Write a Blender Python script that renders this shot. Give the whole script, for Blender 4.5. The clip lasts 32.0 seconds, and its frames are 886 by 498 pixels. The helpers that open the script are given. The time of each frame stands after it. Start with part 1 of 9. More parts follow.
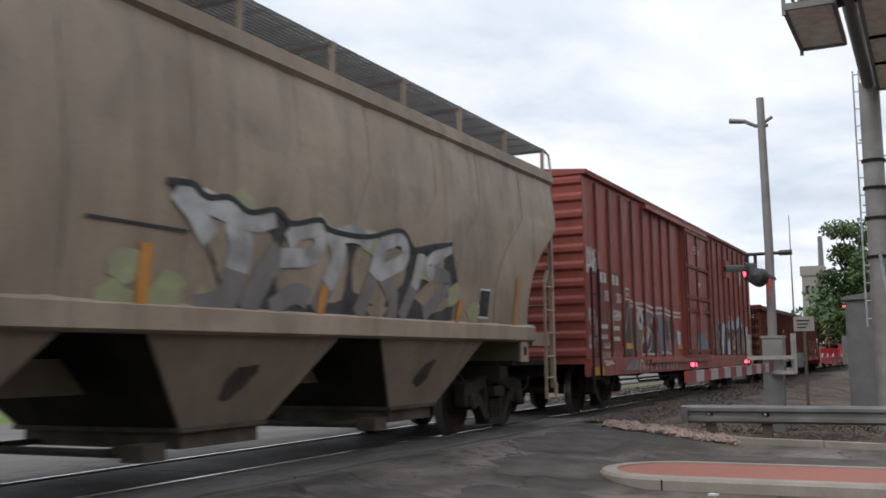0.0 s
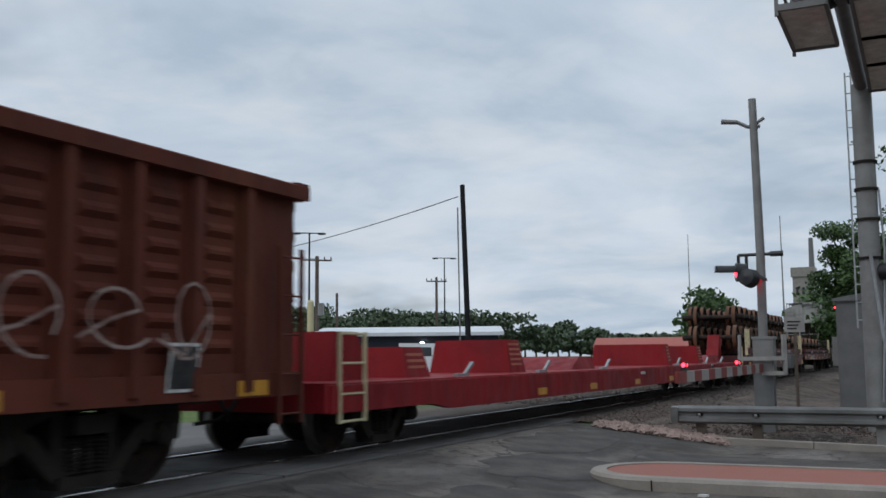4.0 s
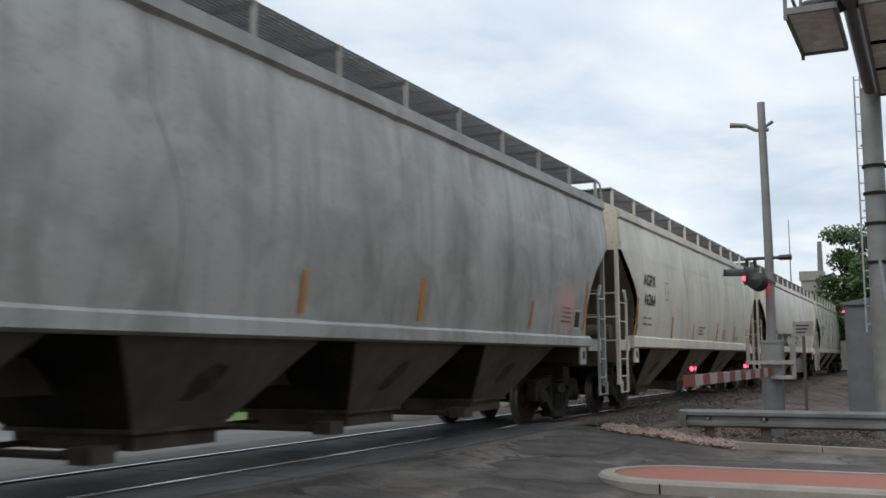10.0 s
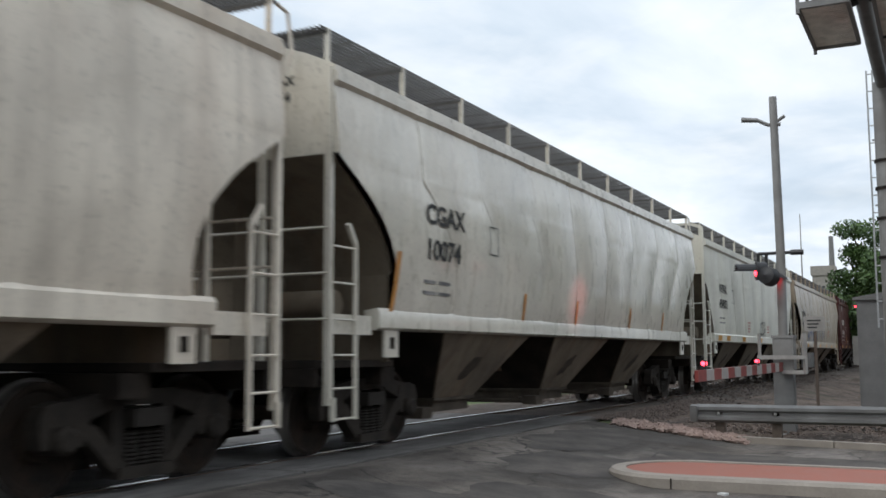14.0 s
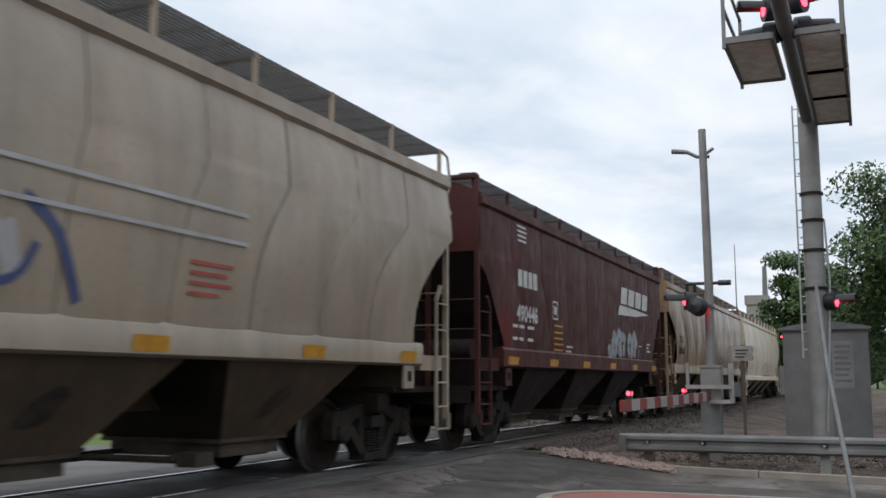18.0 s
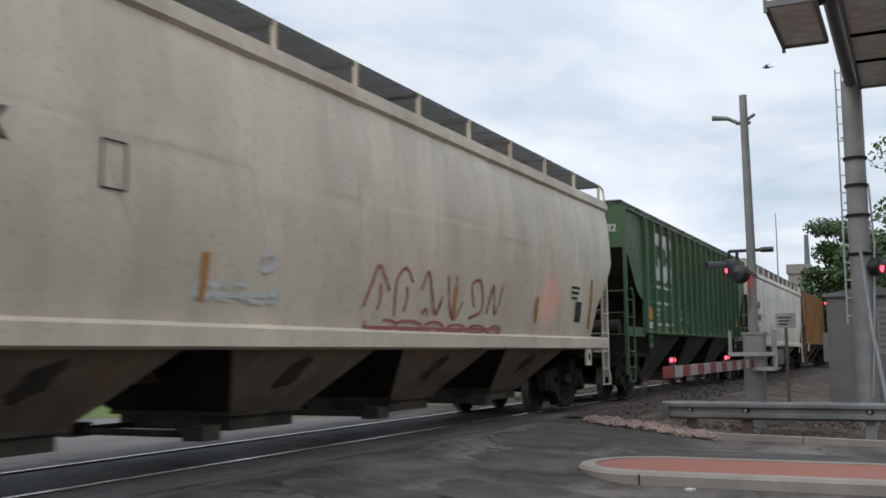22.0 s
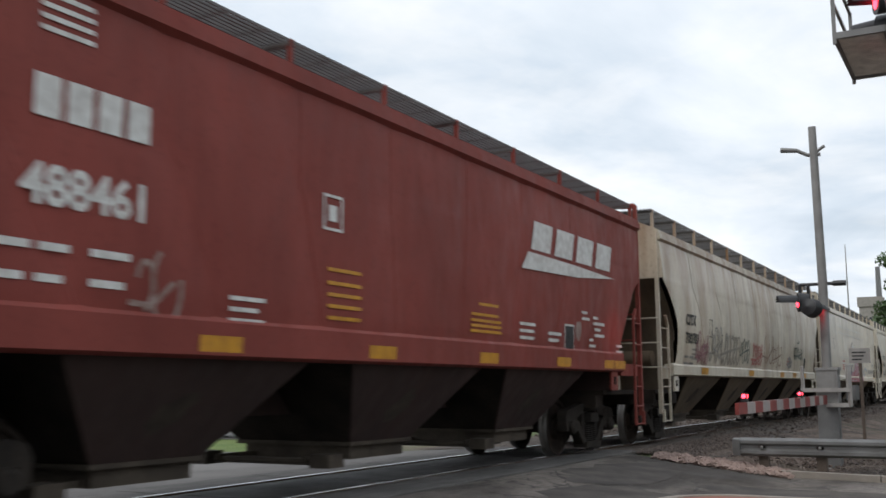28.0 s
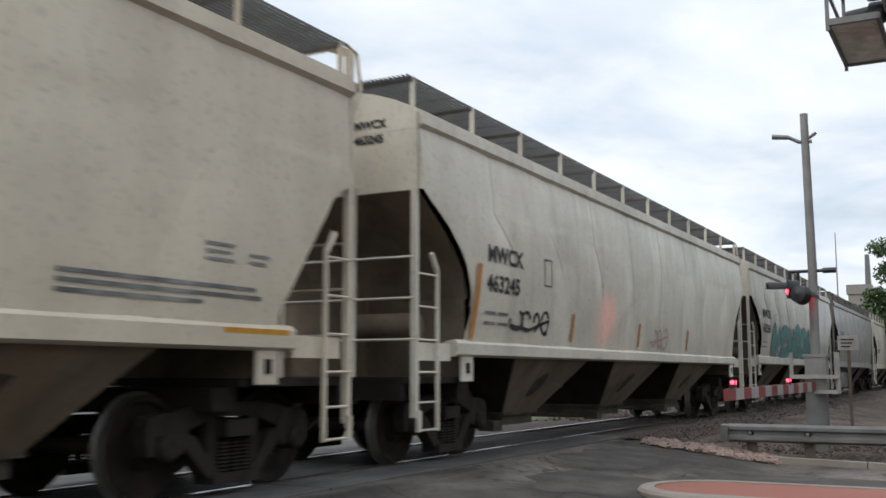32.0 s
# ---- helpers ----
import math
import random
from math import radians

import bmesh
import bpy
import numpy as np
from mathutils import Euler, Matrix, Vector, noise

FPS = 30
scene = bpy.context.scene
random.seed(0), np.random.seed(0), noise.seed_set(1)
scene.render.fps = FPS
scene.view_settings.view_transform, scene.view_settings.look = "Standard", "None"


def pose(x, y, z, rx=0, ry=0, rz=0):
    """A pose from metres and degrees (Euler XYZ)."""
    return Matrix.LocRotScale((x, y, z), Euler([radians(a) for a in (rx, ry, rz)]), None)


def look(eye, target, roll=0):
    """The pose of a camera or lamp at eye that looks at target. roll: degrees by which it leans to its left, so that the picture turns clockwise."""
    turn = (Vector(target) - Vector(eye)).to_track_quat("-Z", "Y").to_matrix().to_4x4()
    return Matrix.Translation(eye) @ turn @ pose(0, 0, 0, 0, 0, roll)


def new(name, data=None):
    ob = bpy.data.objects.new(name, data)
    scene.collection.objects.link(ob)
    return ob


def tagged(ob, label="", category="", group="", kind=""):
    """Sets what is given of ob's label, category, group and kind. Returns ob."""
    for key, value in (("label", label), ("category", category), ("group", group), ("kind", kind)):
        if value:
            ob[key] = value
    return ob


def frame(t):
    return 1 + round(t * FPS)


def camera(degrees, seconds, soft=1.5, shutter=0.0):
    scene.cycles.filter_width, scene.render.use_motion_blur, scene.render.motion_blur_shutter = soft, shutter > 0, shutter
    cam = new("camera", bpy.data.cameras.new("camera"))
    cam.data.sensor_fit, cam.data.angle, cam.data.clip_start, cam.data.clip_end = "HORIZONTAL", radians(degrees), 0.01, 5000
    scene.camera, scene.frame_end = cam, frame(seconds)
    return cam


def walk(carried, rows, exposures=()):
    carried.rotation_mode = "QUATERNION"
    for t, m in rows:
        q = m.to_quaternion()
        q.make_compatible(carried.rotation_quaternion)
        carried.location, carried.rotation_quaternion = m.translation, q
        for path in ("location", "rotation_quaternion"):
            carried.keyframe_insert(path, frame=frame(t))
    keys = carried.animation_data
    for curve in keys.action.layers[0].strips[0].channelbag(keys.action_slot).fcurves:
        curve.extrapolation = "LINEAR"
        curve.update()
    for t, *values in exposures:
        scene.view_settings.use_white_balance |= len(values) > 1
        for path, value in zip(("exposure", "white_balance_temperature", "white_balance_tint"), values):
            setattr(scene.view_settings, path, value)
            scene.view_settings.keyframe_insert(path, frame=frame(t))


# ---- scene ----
FOV = 47.53
cam = camera(FOV, 32.0, soft=1.6, shutter=0.22)
# seconds, x, y, z, tilt, lean, turn
PATH = [
    (0, 7.507, -0.022, 1.155, 96.19, 0.83, 25.98),
    (0.5, 7.510, 0.002, 1.157, 96.12, 0.76, 25.76),
    (1, 7.508, -0.001, 1.158, 96.08, 0.52, 25.85),
    (1.5, 7.498, -0.007, 1.149, 96.16, 0.72, 26.01),
    (2, 7.511, -0.027, 1.151, 96.19, 0.78, 25.80),
    (2.5, 7.520, -0.003, 1.161, 96.18, 1.05, 25.53),
    (3, 7.514, 0.012, 1.155, 96.31, 0.75, 25.42),
    (3.5, 7.496, 0.023, 1.157, 96.23, 0.60, 25.47),
    (5.5, 7.504, 0.017, 1.159, 95.92, 0.39, 25.40),
    (6, 7.504, 0.015, 1.162, 95.96, 0.26, 25.55),
    (6.5, 7.506, 0.002, 1.162, 95.99, 0.23, 25.56),
    (7, 7.506, 0.002, 1.158, 96.13, 0.60, 25.69),
    (7.5, 7.504, -0.017, 1.157, 96.17, 0.59, 25.67),
    (8, 7.510, -0.017, 1.155, 96.33, 0.63, 25.62),
    (8.5, 7.498, 0.002, 1.160, 96.29, 0.49, 25.77),
    (9, 7.500, 0.000, 1.160, 96.37, 0.42, 25.85),
    (9.5, 7.503, -0.008, 1.154, 96.43, 0.45, 25.86),
    (10, 7.498, -0.006, 1.154, 96.31, 0.37, 25.90),
    (10.5, 7.505, -0.011, 1.158, 96.26, 0.53, 25.89),
    (11, 7.507, -0.005, 1.159, 96.20, 0.51, 25.85),
    (11.5, 7.502, -0.002, 1.151, 96.13, 0.43, 25.97),
    (12, 7.500, -0.027, 1.160, 96.21, 0.20, 26.11),
    (12.5, 7.502, -0.013, 1.160, 96.23, -0.08, 26.35),
    (13, 7.502, -0.033, 1.159, 96.14, -0.14, 26.61),
    (13.5, 7.494, -0.068, 1.153, 96.08, 0.14, 26.62),
    (14, 7.495, -0.034, 1.155, 96.01, 0.31, 26.47),
    (14.5, 7.505, -0.039, 1.154, 96.07, 0.31, 26.37),
    (15, 7.500, -0.051, 1.145, 96.05, 0.21, 26.19),
    (15.5, 7.525, -0.033, 1.147, 95.72, 0.46, 25.49),
    (17.5, 7.525, 0.122, 1.158, 96.81, 0.62, 22.97),
    (18, 7.608, 0.116, 1.187, 97.46, 0.00, 23.06),
    (18.5, 7.611, 0.145, 1.154, 97.75, -0.04, 22.91),
    (19, 7.566, 0.130, 1.167, 97.76, -0.02, 22.93),
    (19.5, 7.540, 0.124, 1.164, 97.96, 0.16, 23.04),
    (20, 7.604, 0.111, 1.154, 98.15, -0.07, 23.58),
    (20.5, 7.538, 0.097, 1.161, 97.93, 0.27, 23.91),
    (21, 7.596, 0.074, 1.156, 97.32, 0.15, 24.75),
    (21.5, 7.600, 0.040, 1.150, 96.65, 0.33, 25.24),
    (22, 7.594, 0.019, 1.133, 95.97, 0.59, 25.28),
    (22.5, 7.527, 0.030, 1.153, 96.08, 1.05, 25.16),
    (23, 7.542, 0.038, 1.138, 96.07, 2.18, 25.37),
    (23.5, 7.557, 0.057, 1.159, 96.69, 2.97, 25.78),
    (24, 7.602, -0.002, 1.173, 97.65, 2.79, 26.24),
    (24.5, 7.569, 0.023, 1.158, 97.78, 1.79, 26.75),
    (26.5, 7.516, -0.052, 1.146, 97.30, 0.54, 28.61),
    (27, 7.513, -0.077, 1.145, 97.53, 0.79, 28.85),
    (27.5, 7.541, -0.083, 1.151, 97.72, 0.96, 28.98),
    (28, 7.558, -0.074, 1.148, 97.90, 0.39, 28.78),
    (28.5, 7.555, -0.085, 1.146, 97.82, -0.15, 28.53),
    (29, 7.540, -0.031, 1.137, 97.32, 0.04, 28.59),
    (29.5, 7.548, -0.067, 1.153, 96.97, -0.14, 28.50),
    (30, 7.549, -0.058, 1.151, 97.09, 0.03, 28.38),
    (30.5, 7.491, -0.094, 1.147, 97.23, -0.08, 28.27),
    (31, 7.557, -0.017, 1.149, 97.21, 0.10, 27.98),
    (31.5, 7.516, -0.013, 1.150, 97.06, -0.00, 27.93),
    (32, 7.549, -0.028, 1.147, 97.03, 0.04, 28.23),
]

EXPOSE = [(0, 0.5, 6650, 13), (2, 0.4, 6600, 12), (3.0, 0.06, 6250, 9), (3.6, -0.08, 6100, 9), (5.5, -0.34, 6100, 9), (6.3, -0.38, 6080, 10), (7.0, 0.2, 6250, 10), (7.5, 0.08, 6150, 9), (8.0, -0.02, 6150, 9), (9, 0.22, 6320, 10), (11, 0.4, 6450, 10), (15, 0.5, 6450, 10), (19, 0.35, 6450, 12), (21, 0.3, 6350, 11), (24, 0.42, 6500, 11), (26.5, 0.45, 6600, 11), (32, 0.5, 6550, 11)]
walk(cam, [(t, pose(*p)) for t, *p in PATH], EXPOSE)

# ---- sky and light: a bright overcast day ----
world = bpy.data.worlds.new("overcast_sky")
scene.world = world
world.use_nodes = True
wn, wl = world.node_tree.nodes, world.node_tree.links
wn.clear()


def wnode(kind, **kw):
    n = wn.new(kind)
    for k, v in kw.items():
        n.inputs[k].default_value = v
    return n


SUN_EL, SUN_AZ = 48, 205
sky = wn.new("ShaderNodeTexSky")
sky.sky_type = "NISHITA"
sky.sun_disc = False
sky.sun_elevation, sky.sun_rotation = radians(SUN_EL), radians(SUN_AZ)
sky.dust_density = 2.5
skyx = wn.new("ShaderNodeVectorMath")
skyx.operation = "SCALE"
skyx.inputs["Scale"].default_value = 0.085
wl.new(sky.outputs[0], skyx.inputs[0])
tco = wn.new("ShaderNodeTexCoord")
sep = wn.new("ShaderNodeSeparateXYZ")
wl.new(tco.outputs["Generated"], sep.inputs[0])
den = wn.new("ShaderNodeMath")
den.operation = "ADD"
den.inputs[1].default_value = 0.16
absz = wn.new("ShaderNodeMath")
absz.operation = "ABSOLUTE"
wl.new(sep.outputs[2], absz.inputs[0])
wl.new(absz.outputs[0], den.inputs[0])
flat = wn.new("ShaderNodeVectorMath")
flat.operation = "DIVIDE"
dv = wn.new("ShaderNodeCombineXYZ")
for k in range(3):
    wl.new(den.outputs[0], dv.inputs[k])
wl.new(tco.outputs["Generated"], flat.inputs[0])
wl.new(dv.outputs[0], flat.inputs[1])


def cloud(scale, detail, lo, hi, a, b, dist=0.6, off=(0, 0, 0)):
    mp = wn.new("ShaderNodeMapping")
    mp.inputs["Location"].default_value = off
    mp.inputs["Scale"].default_value = (scale, scale, 0.2)
    wl.new(flat.outputs[0], mp.inputs[0])
    nz = wnode("ShaderNodeTexNoise", Scale=1.0, Detail=detail, Roughness=0.55, Distortion=dist)
    wl.new(mp.outputs[0], nz.inputs["Vector"])
    mr = wnode("ShaderNodeMapRange")
    mr.inputs["From Min"].default_value, mr.inputs["From Max"].default_value = lo, hi
    mr.inputs["To Min"].default_value, mr.inputs["To Max"].default_value = a, b
    wl.new(nz.outputs["Fac"], mr.inputs[0])
    return mr.outputs[0]


def wmix(fac, a, b, kind="MIX"):
    m = wn.new("ShaderNodeMix")
    m.data_type, m.blend_type = "RGBA", kind
    for sock, val in ((m.inputs[0], fac), (m.inputs[6], a), (m.inputs[7], b)):
        if isinstance(val, (float, int)):
            sock.default_value = val
        elif isinstance(val, tuple):
            sock.default_value = (*val, 1)
        else:
            wl.new(val, sock)
    return m.outputs[2]


body = wmix(cloud(0.9, 7, 0.36, 0.66, 0.0, 1.0), (0.50, 0.585, 0.675), (0.765, 0.815, 0.868))
soft_c = wmix(cloud(2.6, 5, 0.45, 0.75, 0.0, 0.55, 0.3, (3.1, 1.7, 0)), body, (0.88, 0.88, 0.87))
gap_c = wmix(cloud(0.7, 4, 0.56, 0.72, 0.0, 0.5, 0.4, (7.3, 2.2, 0)), soft_c, skyx.outputs[0])
rise = wnode("ShaderNodeMapRange")
rise.inputs["From Min"].default_value, rise.inputs["From Max"].default_value = 0.36, 1.0
rise.inputs["To Min"].default_value, rise.inputs["To Max"].default_value = 0.95, 1.5
wl.new(sep.outputs[2], rise.inputs[0])
bg = wn.new("ShaderNodeBackground")
wl.new(rise.outputs[0], bg.inputs["Strength"])
wl.new(gap_c, bg.inputs["Color"])
wout = wn.new("ShaderNodeOutputWorld")
wl.new(bg.outputs[0], wout.inputs[0])

sun = new("sun", bpy.data.lights.new("sun", "SUN"))
sun.data.energy, sun.data.angle, sun.data.color = 0.7, radians(25), (1.0, 0.96, 0.9)
sun.matrix_world = pose(0, 0, 60, 90 - SUN_EL, 0, 180 - SUN_AZ)


# ---- materials ----
def material(name):
    m = bpy.data.materials.new(name)
    m.use_nodes = True
    nt = m.node_tree
    b = nt.nodes["Principled BSDF"]
    return m, nt, b


def link_mix(nt, fac, a, b, kind="MIX"):
    m = nt.nodes.new("ShaderNodeMix")
    m.data_type, m.blend_type = "RGBA", kind
    for sock, val in ((m.inputs[0], fac), (m.inputs[6], a), (m.inputs[7], b)):
        if isinstance(val, (float, int)):
            sock.default_value = val
        elif isinstance(val, tuple):
            sock.default_value = (*val, 1)
        else:
            nt.links.new(val, sock)
    return m.outputs[2]


def noise_fac(nt, scale, lo, hi, stretch=(1, 1, 1), detail=5, off=0.0, a=0.0, b=1.0, dist=0.0):
    tc = nt.nodes.new("ShaderNodeTexCoord")
    mp = nt.nodes.new("ShaderNodeMapping")
    mp.inputs["Scale"].default_value = stretch
    mp.inputs["Location"].default_value = (off, off * 0.7, off * 1.3)
    nz = nt.nodes.new("ShaderNodeTexNoise")
    nz.inputs["Scale"].default_value, nz.inputs["Detail"].default_value = scale, detail
    nz.inputs["Distortion"].default_value = dist
    mr = nt.nodes.new("ShaderNodeMapRange")
    mr.inputs["From Min"].default_value, mr.inputs["From Max"].default_value = lo, hi
    mr.inputs["To Min"].default_value, mr.inputs["To Max"].default_value = a, b
    nt.links.new(tc.outputs["Object"], mp.inputs[0])
    nt.links.new(mp.outputs[0], nz.inputs["Vector"])
    nt.links.new(nz.outputs["Fac"], mr.inputs[0])
    return mr.outputs[0]


def bump(nt, b, fac, strength, dist=0.01):
    bp = nt.nodes.new("ShaderNodeBump")
    bp.inputs["Strength"].default_value, bp.inputs["Distance"].default_value = strength, dist
    nt.links.new(fac, bp.inputs["Height"])
    nt.links.new(bp.outputs[0], b.inputs["Normal"])


def paint(name, base, dirt=(0.10, 0.08, 0.06), streak=0.35, rust=(0.22, 0.09, 0.03), rusty=0.25, rough=0.5, off=0.0, blotch=0.3, bands=0.56, spec=0.32, coat=0.0, runs=0.0):
    """Weathered freight-car paint: broad fading, upright dirt runs, rust flecks, rust running down from the eave."""
    m, nt, b = material(name)
    hi = tuple(min(1, c * 1.16) for c in base)
    lo = tuple(c * 0.84 for c in base)
    c = link_mix(nt, noise_fac(nt, 0.7, 0.3, 0.7, (1, 1, 0.6), 4, off), lo, hi)
    c = link_mix(nt, noise_fac(nt, 1.1, 0.48, 0.72, (1, 1, 1), 8, off + 3, 0, blotch, 0.8), c, dirt)
    c = link_mix(nt, noise_fac(nt, 3.2, 0.50, 0.74, (1, 1, 0.10), 8, off + 9, 0, streak * 0.7), c, dirt)
    c = link_mix(nt, noise_fac(nt, 1.3, bands, bands + 0.2, (1, 1, 0.12), 8, off + 17, 0, rusty, 0.3), c, rust)
    if runs:
        tc = nt.nodes.new("ShaderNodeTexCoord")
        sp = nt.nodes.new("ShaderNodeSeparateXYZ")
        nt.links.new(tc.outputs["Object"], sp.inputs[0])
        mr = nt.nodes.new("ShaderNodeMapRange")
        for k, v in zip(("From Min", "From Max", "To Min", "To Max"), (2.7, 4.5, 0.0, 1.0)):
            mr.inputs[k].default_value = v
        nt.links.new(sp.outputs["Z"], mr.inputs[0])
        mul = nt.nodes.new("ShaderNodeMath")
        mul.operation = "MULTIPLY"
        nt.links.new(mr.outputs[0], mul.inputs[0])
        nt.links.new(noise_fac(nt, 2.1, 0.36, 0.66, (1, 1, 0.07), 6, off + 23, 0.0, runs, 0.2), mul.inputs[1])
        c = link_mix(nt, mul.outputs[0], c, rust)
    c = link_mix(nt, noise_fac(nt, 22, 0.56, 0.70, (1, 1, 0.7), 6, off + 29, 0, 0.35), c, dirt)
    nt.links.new(c, b.inputs["Base Color"])
    nt.links.new(noise_fac(nt, 5, 0.3, 0.7, (1, 1, 0.4), 5, off + 5, rough - 0.1, rough + 0.16), b.inputs["Roughness"])
    b.inputs["Specular IOR Level"].default_value = spec
    b.inputs["Coat Weight"].default_value, b.inputs["Coat Roughness"].default_value = coat, 0.16
    bump(nt, b, noise_fac(nt, 1.2, 0.3, 0.7, (1, 0.9, 0.5), 3, off + 2), 0.10, 0.03)
    return m


def plain(name, base, rough=0.6, metal=0.0, var=0.2, scale=6.0, bmp=0.15, second=None, lo=0.35, hi=0.65):
    m, nt, b = material(name)
    c2 = second or tuple(c * (1 - var) for c in base)
    c = link_mix(nt, noise_fac(nt, scale, lo, hi, (1, 1, 1), 7), base, c2)
    c = link_mix(nt, noise_fac(nt, scale * 9, 0.35, 0.7, (1, 1, 1), 4, 4, 0, 0.35), c, tuple(k * 0.7 for k in base))
    nt.links.new(c, b.inputs["Base Color"])
    b.inputs["Roughness"].default_value, b.inputs["Metallic"].default_value = rough, metal
    if max(base) < 0.1 and rough > 0.5:
        b.inputs["Specular IOR Level"].default_value = 0.15
    if bmp:
        bump(nt, b, noise_fac(nt, scale * 6, 0.3, 0.7, (1, 1, 1), 6, 1), bmp, 0.01)
    return m


def glow(name, col, power):
    m, nt, b = material(name)
    b.inputs["Base Color"].default_value = (*col, 1)
    b.inputs["Emission Color"].default_value = (*col, 1)
    b.inputs["Emission Strength"].default_value = power
    return m


M = {}
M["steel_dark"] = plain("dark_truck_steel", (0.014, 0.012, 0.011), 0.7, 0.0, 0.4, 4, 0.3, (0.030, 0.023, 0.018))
M["tread"] = plain("polished_tread", (0.20, 0.185, 0.17), 0.42, 0.6, 0.2, 8, 0.1)
M["rust_tread"] = plain("rusty_tread", (0.20, 0.080, 0.032), 0.8, 0.0, 0.4, 2.5, 0.3, (0.085, 0.052, 0.038))
M["wheel_plate"] = plain("wheel_plate", (0.017, 0.014, 0.012), 0.8, 0.0, 0.3, 4, 0.25, (0.034, 0.023, 0.017))
M["axle"] = plain("axle_steel", (0.020, 0.017, 0.015), 0.7, 0.0, 0.3, 5, 0.2, (0.055, 0.034, 0.025))
M["frame_steel"] = plain("cast_frame_steel", (0.021, 0.018, 0.016), 0.85, 0.0, 0.4, 3, 0.3, (0.040, 0.033, 0.027))
M["spring"] = plain("coil_spring", (0.036, 0.031, 0.027), 0.7, 0.0, 0.3, 6, 0.1)
M["rail_side"] = plain("rusty_rail", (0.09, 0.055, 0.035), 0.8, 0.2, 0.3, 5, 0.2)
M["rail_top"] = plain("shiny_rail_head", (0.55, 0.55, 0.55), 0.25, 1.0, 0.15, 8, 0.05)
M["yellow"] = plain("reflector_yellow", (0.62, 0.30, 0.02), 0.45, 0, 0.25, 7, 0.0, (0.45, 0.2, 0.02))
M["orange"] = plain("orange_streak", (0.55, 0.24, 0.05), 0.6, 0, 0.3, 6, 0.0)
M["white_mark"] = plain("white_marking", (0.70, 0.70, 0.67), 0.6, 0, 0.3, 9, 0.0, (0.5, 0.48, 0.45))
M["black_mark"] = plain("black_marking", (0.030, 0.030, 0.030), 0.6, 0, 0.3, 9, 0.0, (0.06, 0.06, 0.06))
M["red_mark"] = plain("red_marking", (0.45, 0.10, 0.07), 0.6, 0, 0.3, 9, 0.0)
M["stanchion"] = plain("cream_stanchion", (0.62, 0.55, 0.34), 0.6, 0, 0.25, 5, 0.1, (0.42, 0.34, 0.2))
M["galv"] = plain("galvanised_steel", (0.42, 0.43, 0.43), 0.45, 0.6, 0.25, 5, 0.1, (0.30, 0.31, 0.31))
M["grate_dark"] = plain("dirty_grating", (0.15, 0.145, 0.14), 0.6, 0.4, 0.25, 5, 0.1)
# near-black steel: shade below and between parts is put into the colour
M["underside_shade"] = plain("shade_dark_steel", (0.016, 0.013, 0.011), 0.85, 0, 0.4, 2, 0.2, (0.036, 0.028, 0.022))
# dusty gate steel, darkened: the shade under the car is in the colour
M["gate_steel"] = plain("shaded_dusty_gate_steel", (0.050, 0.041, 0.033), 0.85, 0, 0.4, 2, 0.2, (0.10, 0.082, 0.064))
M["grime"] = plain("oily_grime", (0.040, 0.033, 0.027), 0.7, 0, 0.4, 5, 0.1, (0.075, 0.06, 0.048))
M["rail_galv"] = plain("weathered_guard_rail", (0.225, 0.225, 0.22), 0.5, 0.35, 0.3, 1.5, 0.15, (0.13, 0.125, 0.12))
M["ridge_cream"] = plain("raised_line_paint", (0.56, 0.54, 0.49), 0.45, 0, 0.12, 4, 0)
M["seam_dirt"] = plain("dirty_weld_seam", (0.15, 0.118, 0.092), 0.7, 0, 0.3, 3, 0.1, (0.21, 0.17, 0.135))
M["machine"] = plain("dark_grey_machine", (0.16, 0.16, 0.158), 0.6, 0.1, 0.25, 4, 0.1)
M["galv_dull"] = plain("dull_galvanised_steel", (0.27, 0.265, 0.255), 0.6, 0.2, 0.25, 3, 0.15, (0.20, 0.192, 0.183))
M["alu"] = plain("painted_aluminium", (0.185, 0.182, 0.177), 0.5, 0.2, 0.2, 4, 0.1)
M["black_paint"] = plain("black_signal_paint", (0.020, 0.020, 0.022), 0.5, 0, 0.3, 5, 0.05)
M["red_glow"] = glow("red_signal_lamp", (1.0, 0.035, 0.06), 6.0)
M["white_glow"] = glow("white_lamp", (1.0, 0.97, 0.9), 8.0)
M["gate_white"] = plain("gate_white", (0.36, 0.34, 0.32), 0.5, 0, 0.25, 5, 0.05)
M["gate_red"] = plain("gate_red", (0.23, 0.035, 0.028), 0.5, 0, 0.25, 5, 0.05)
M["concrete"] = plain("kerb_concrete", (0.31, 0.275, 0.235), 0.9, 0, 0.3, 3, 0.35, (0.25, 0.22, 0.19))
M["paver_red"] = plain("red_stamped_concrete", (0.31, 0.108, 0.075), 0.85, 0, 0.3, 4, 0.3, (0.29, 0.12, 0.09))
M["stone"] = plain("ballast_stone", (0.165, 0.122, 0.098), 0.95, 0, 0.4, 2, 0.4, (0.085, 0.064, 0.052))
M["rubble"] = plain("pink_rubble_stone", (0.36, 0.26, 0.22), 0.95, 0, 0.4, 2, 0.4, (0.22, 0.16, 0.135))
M["wood_pole"] = plain("weathered_pole_wood", (0.13, 0.10, 0.08), 0.9, 0, 0.35, 5, 0.4)
M["black_pole"] = plain("dark_painted_pole", (0.02, 0.02, 0.022), 0.7, 0, 0.3, 3, 0.1)
M["bark"] = plain("bark", (0.10, 0.075, 0.055), 0.95, 0, 0.4, 6, 0.6)
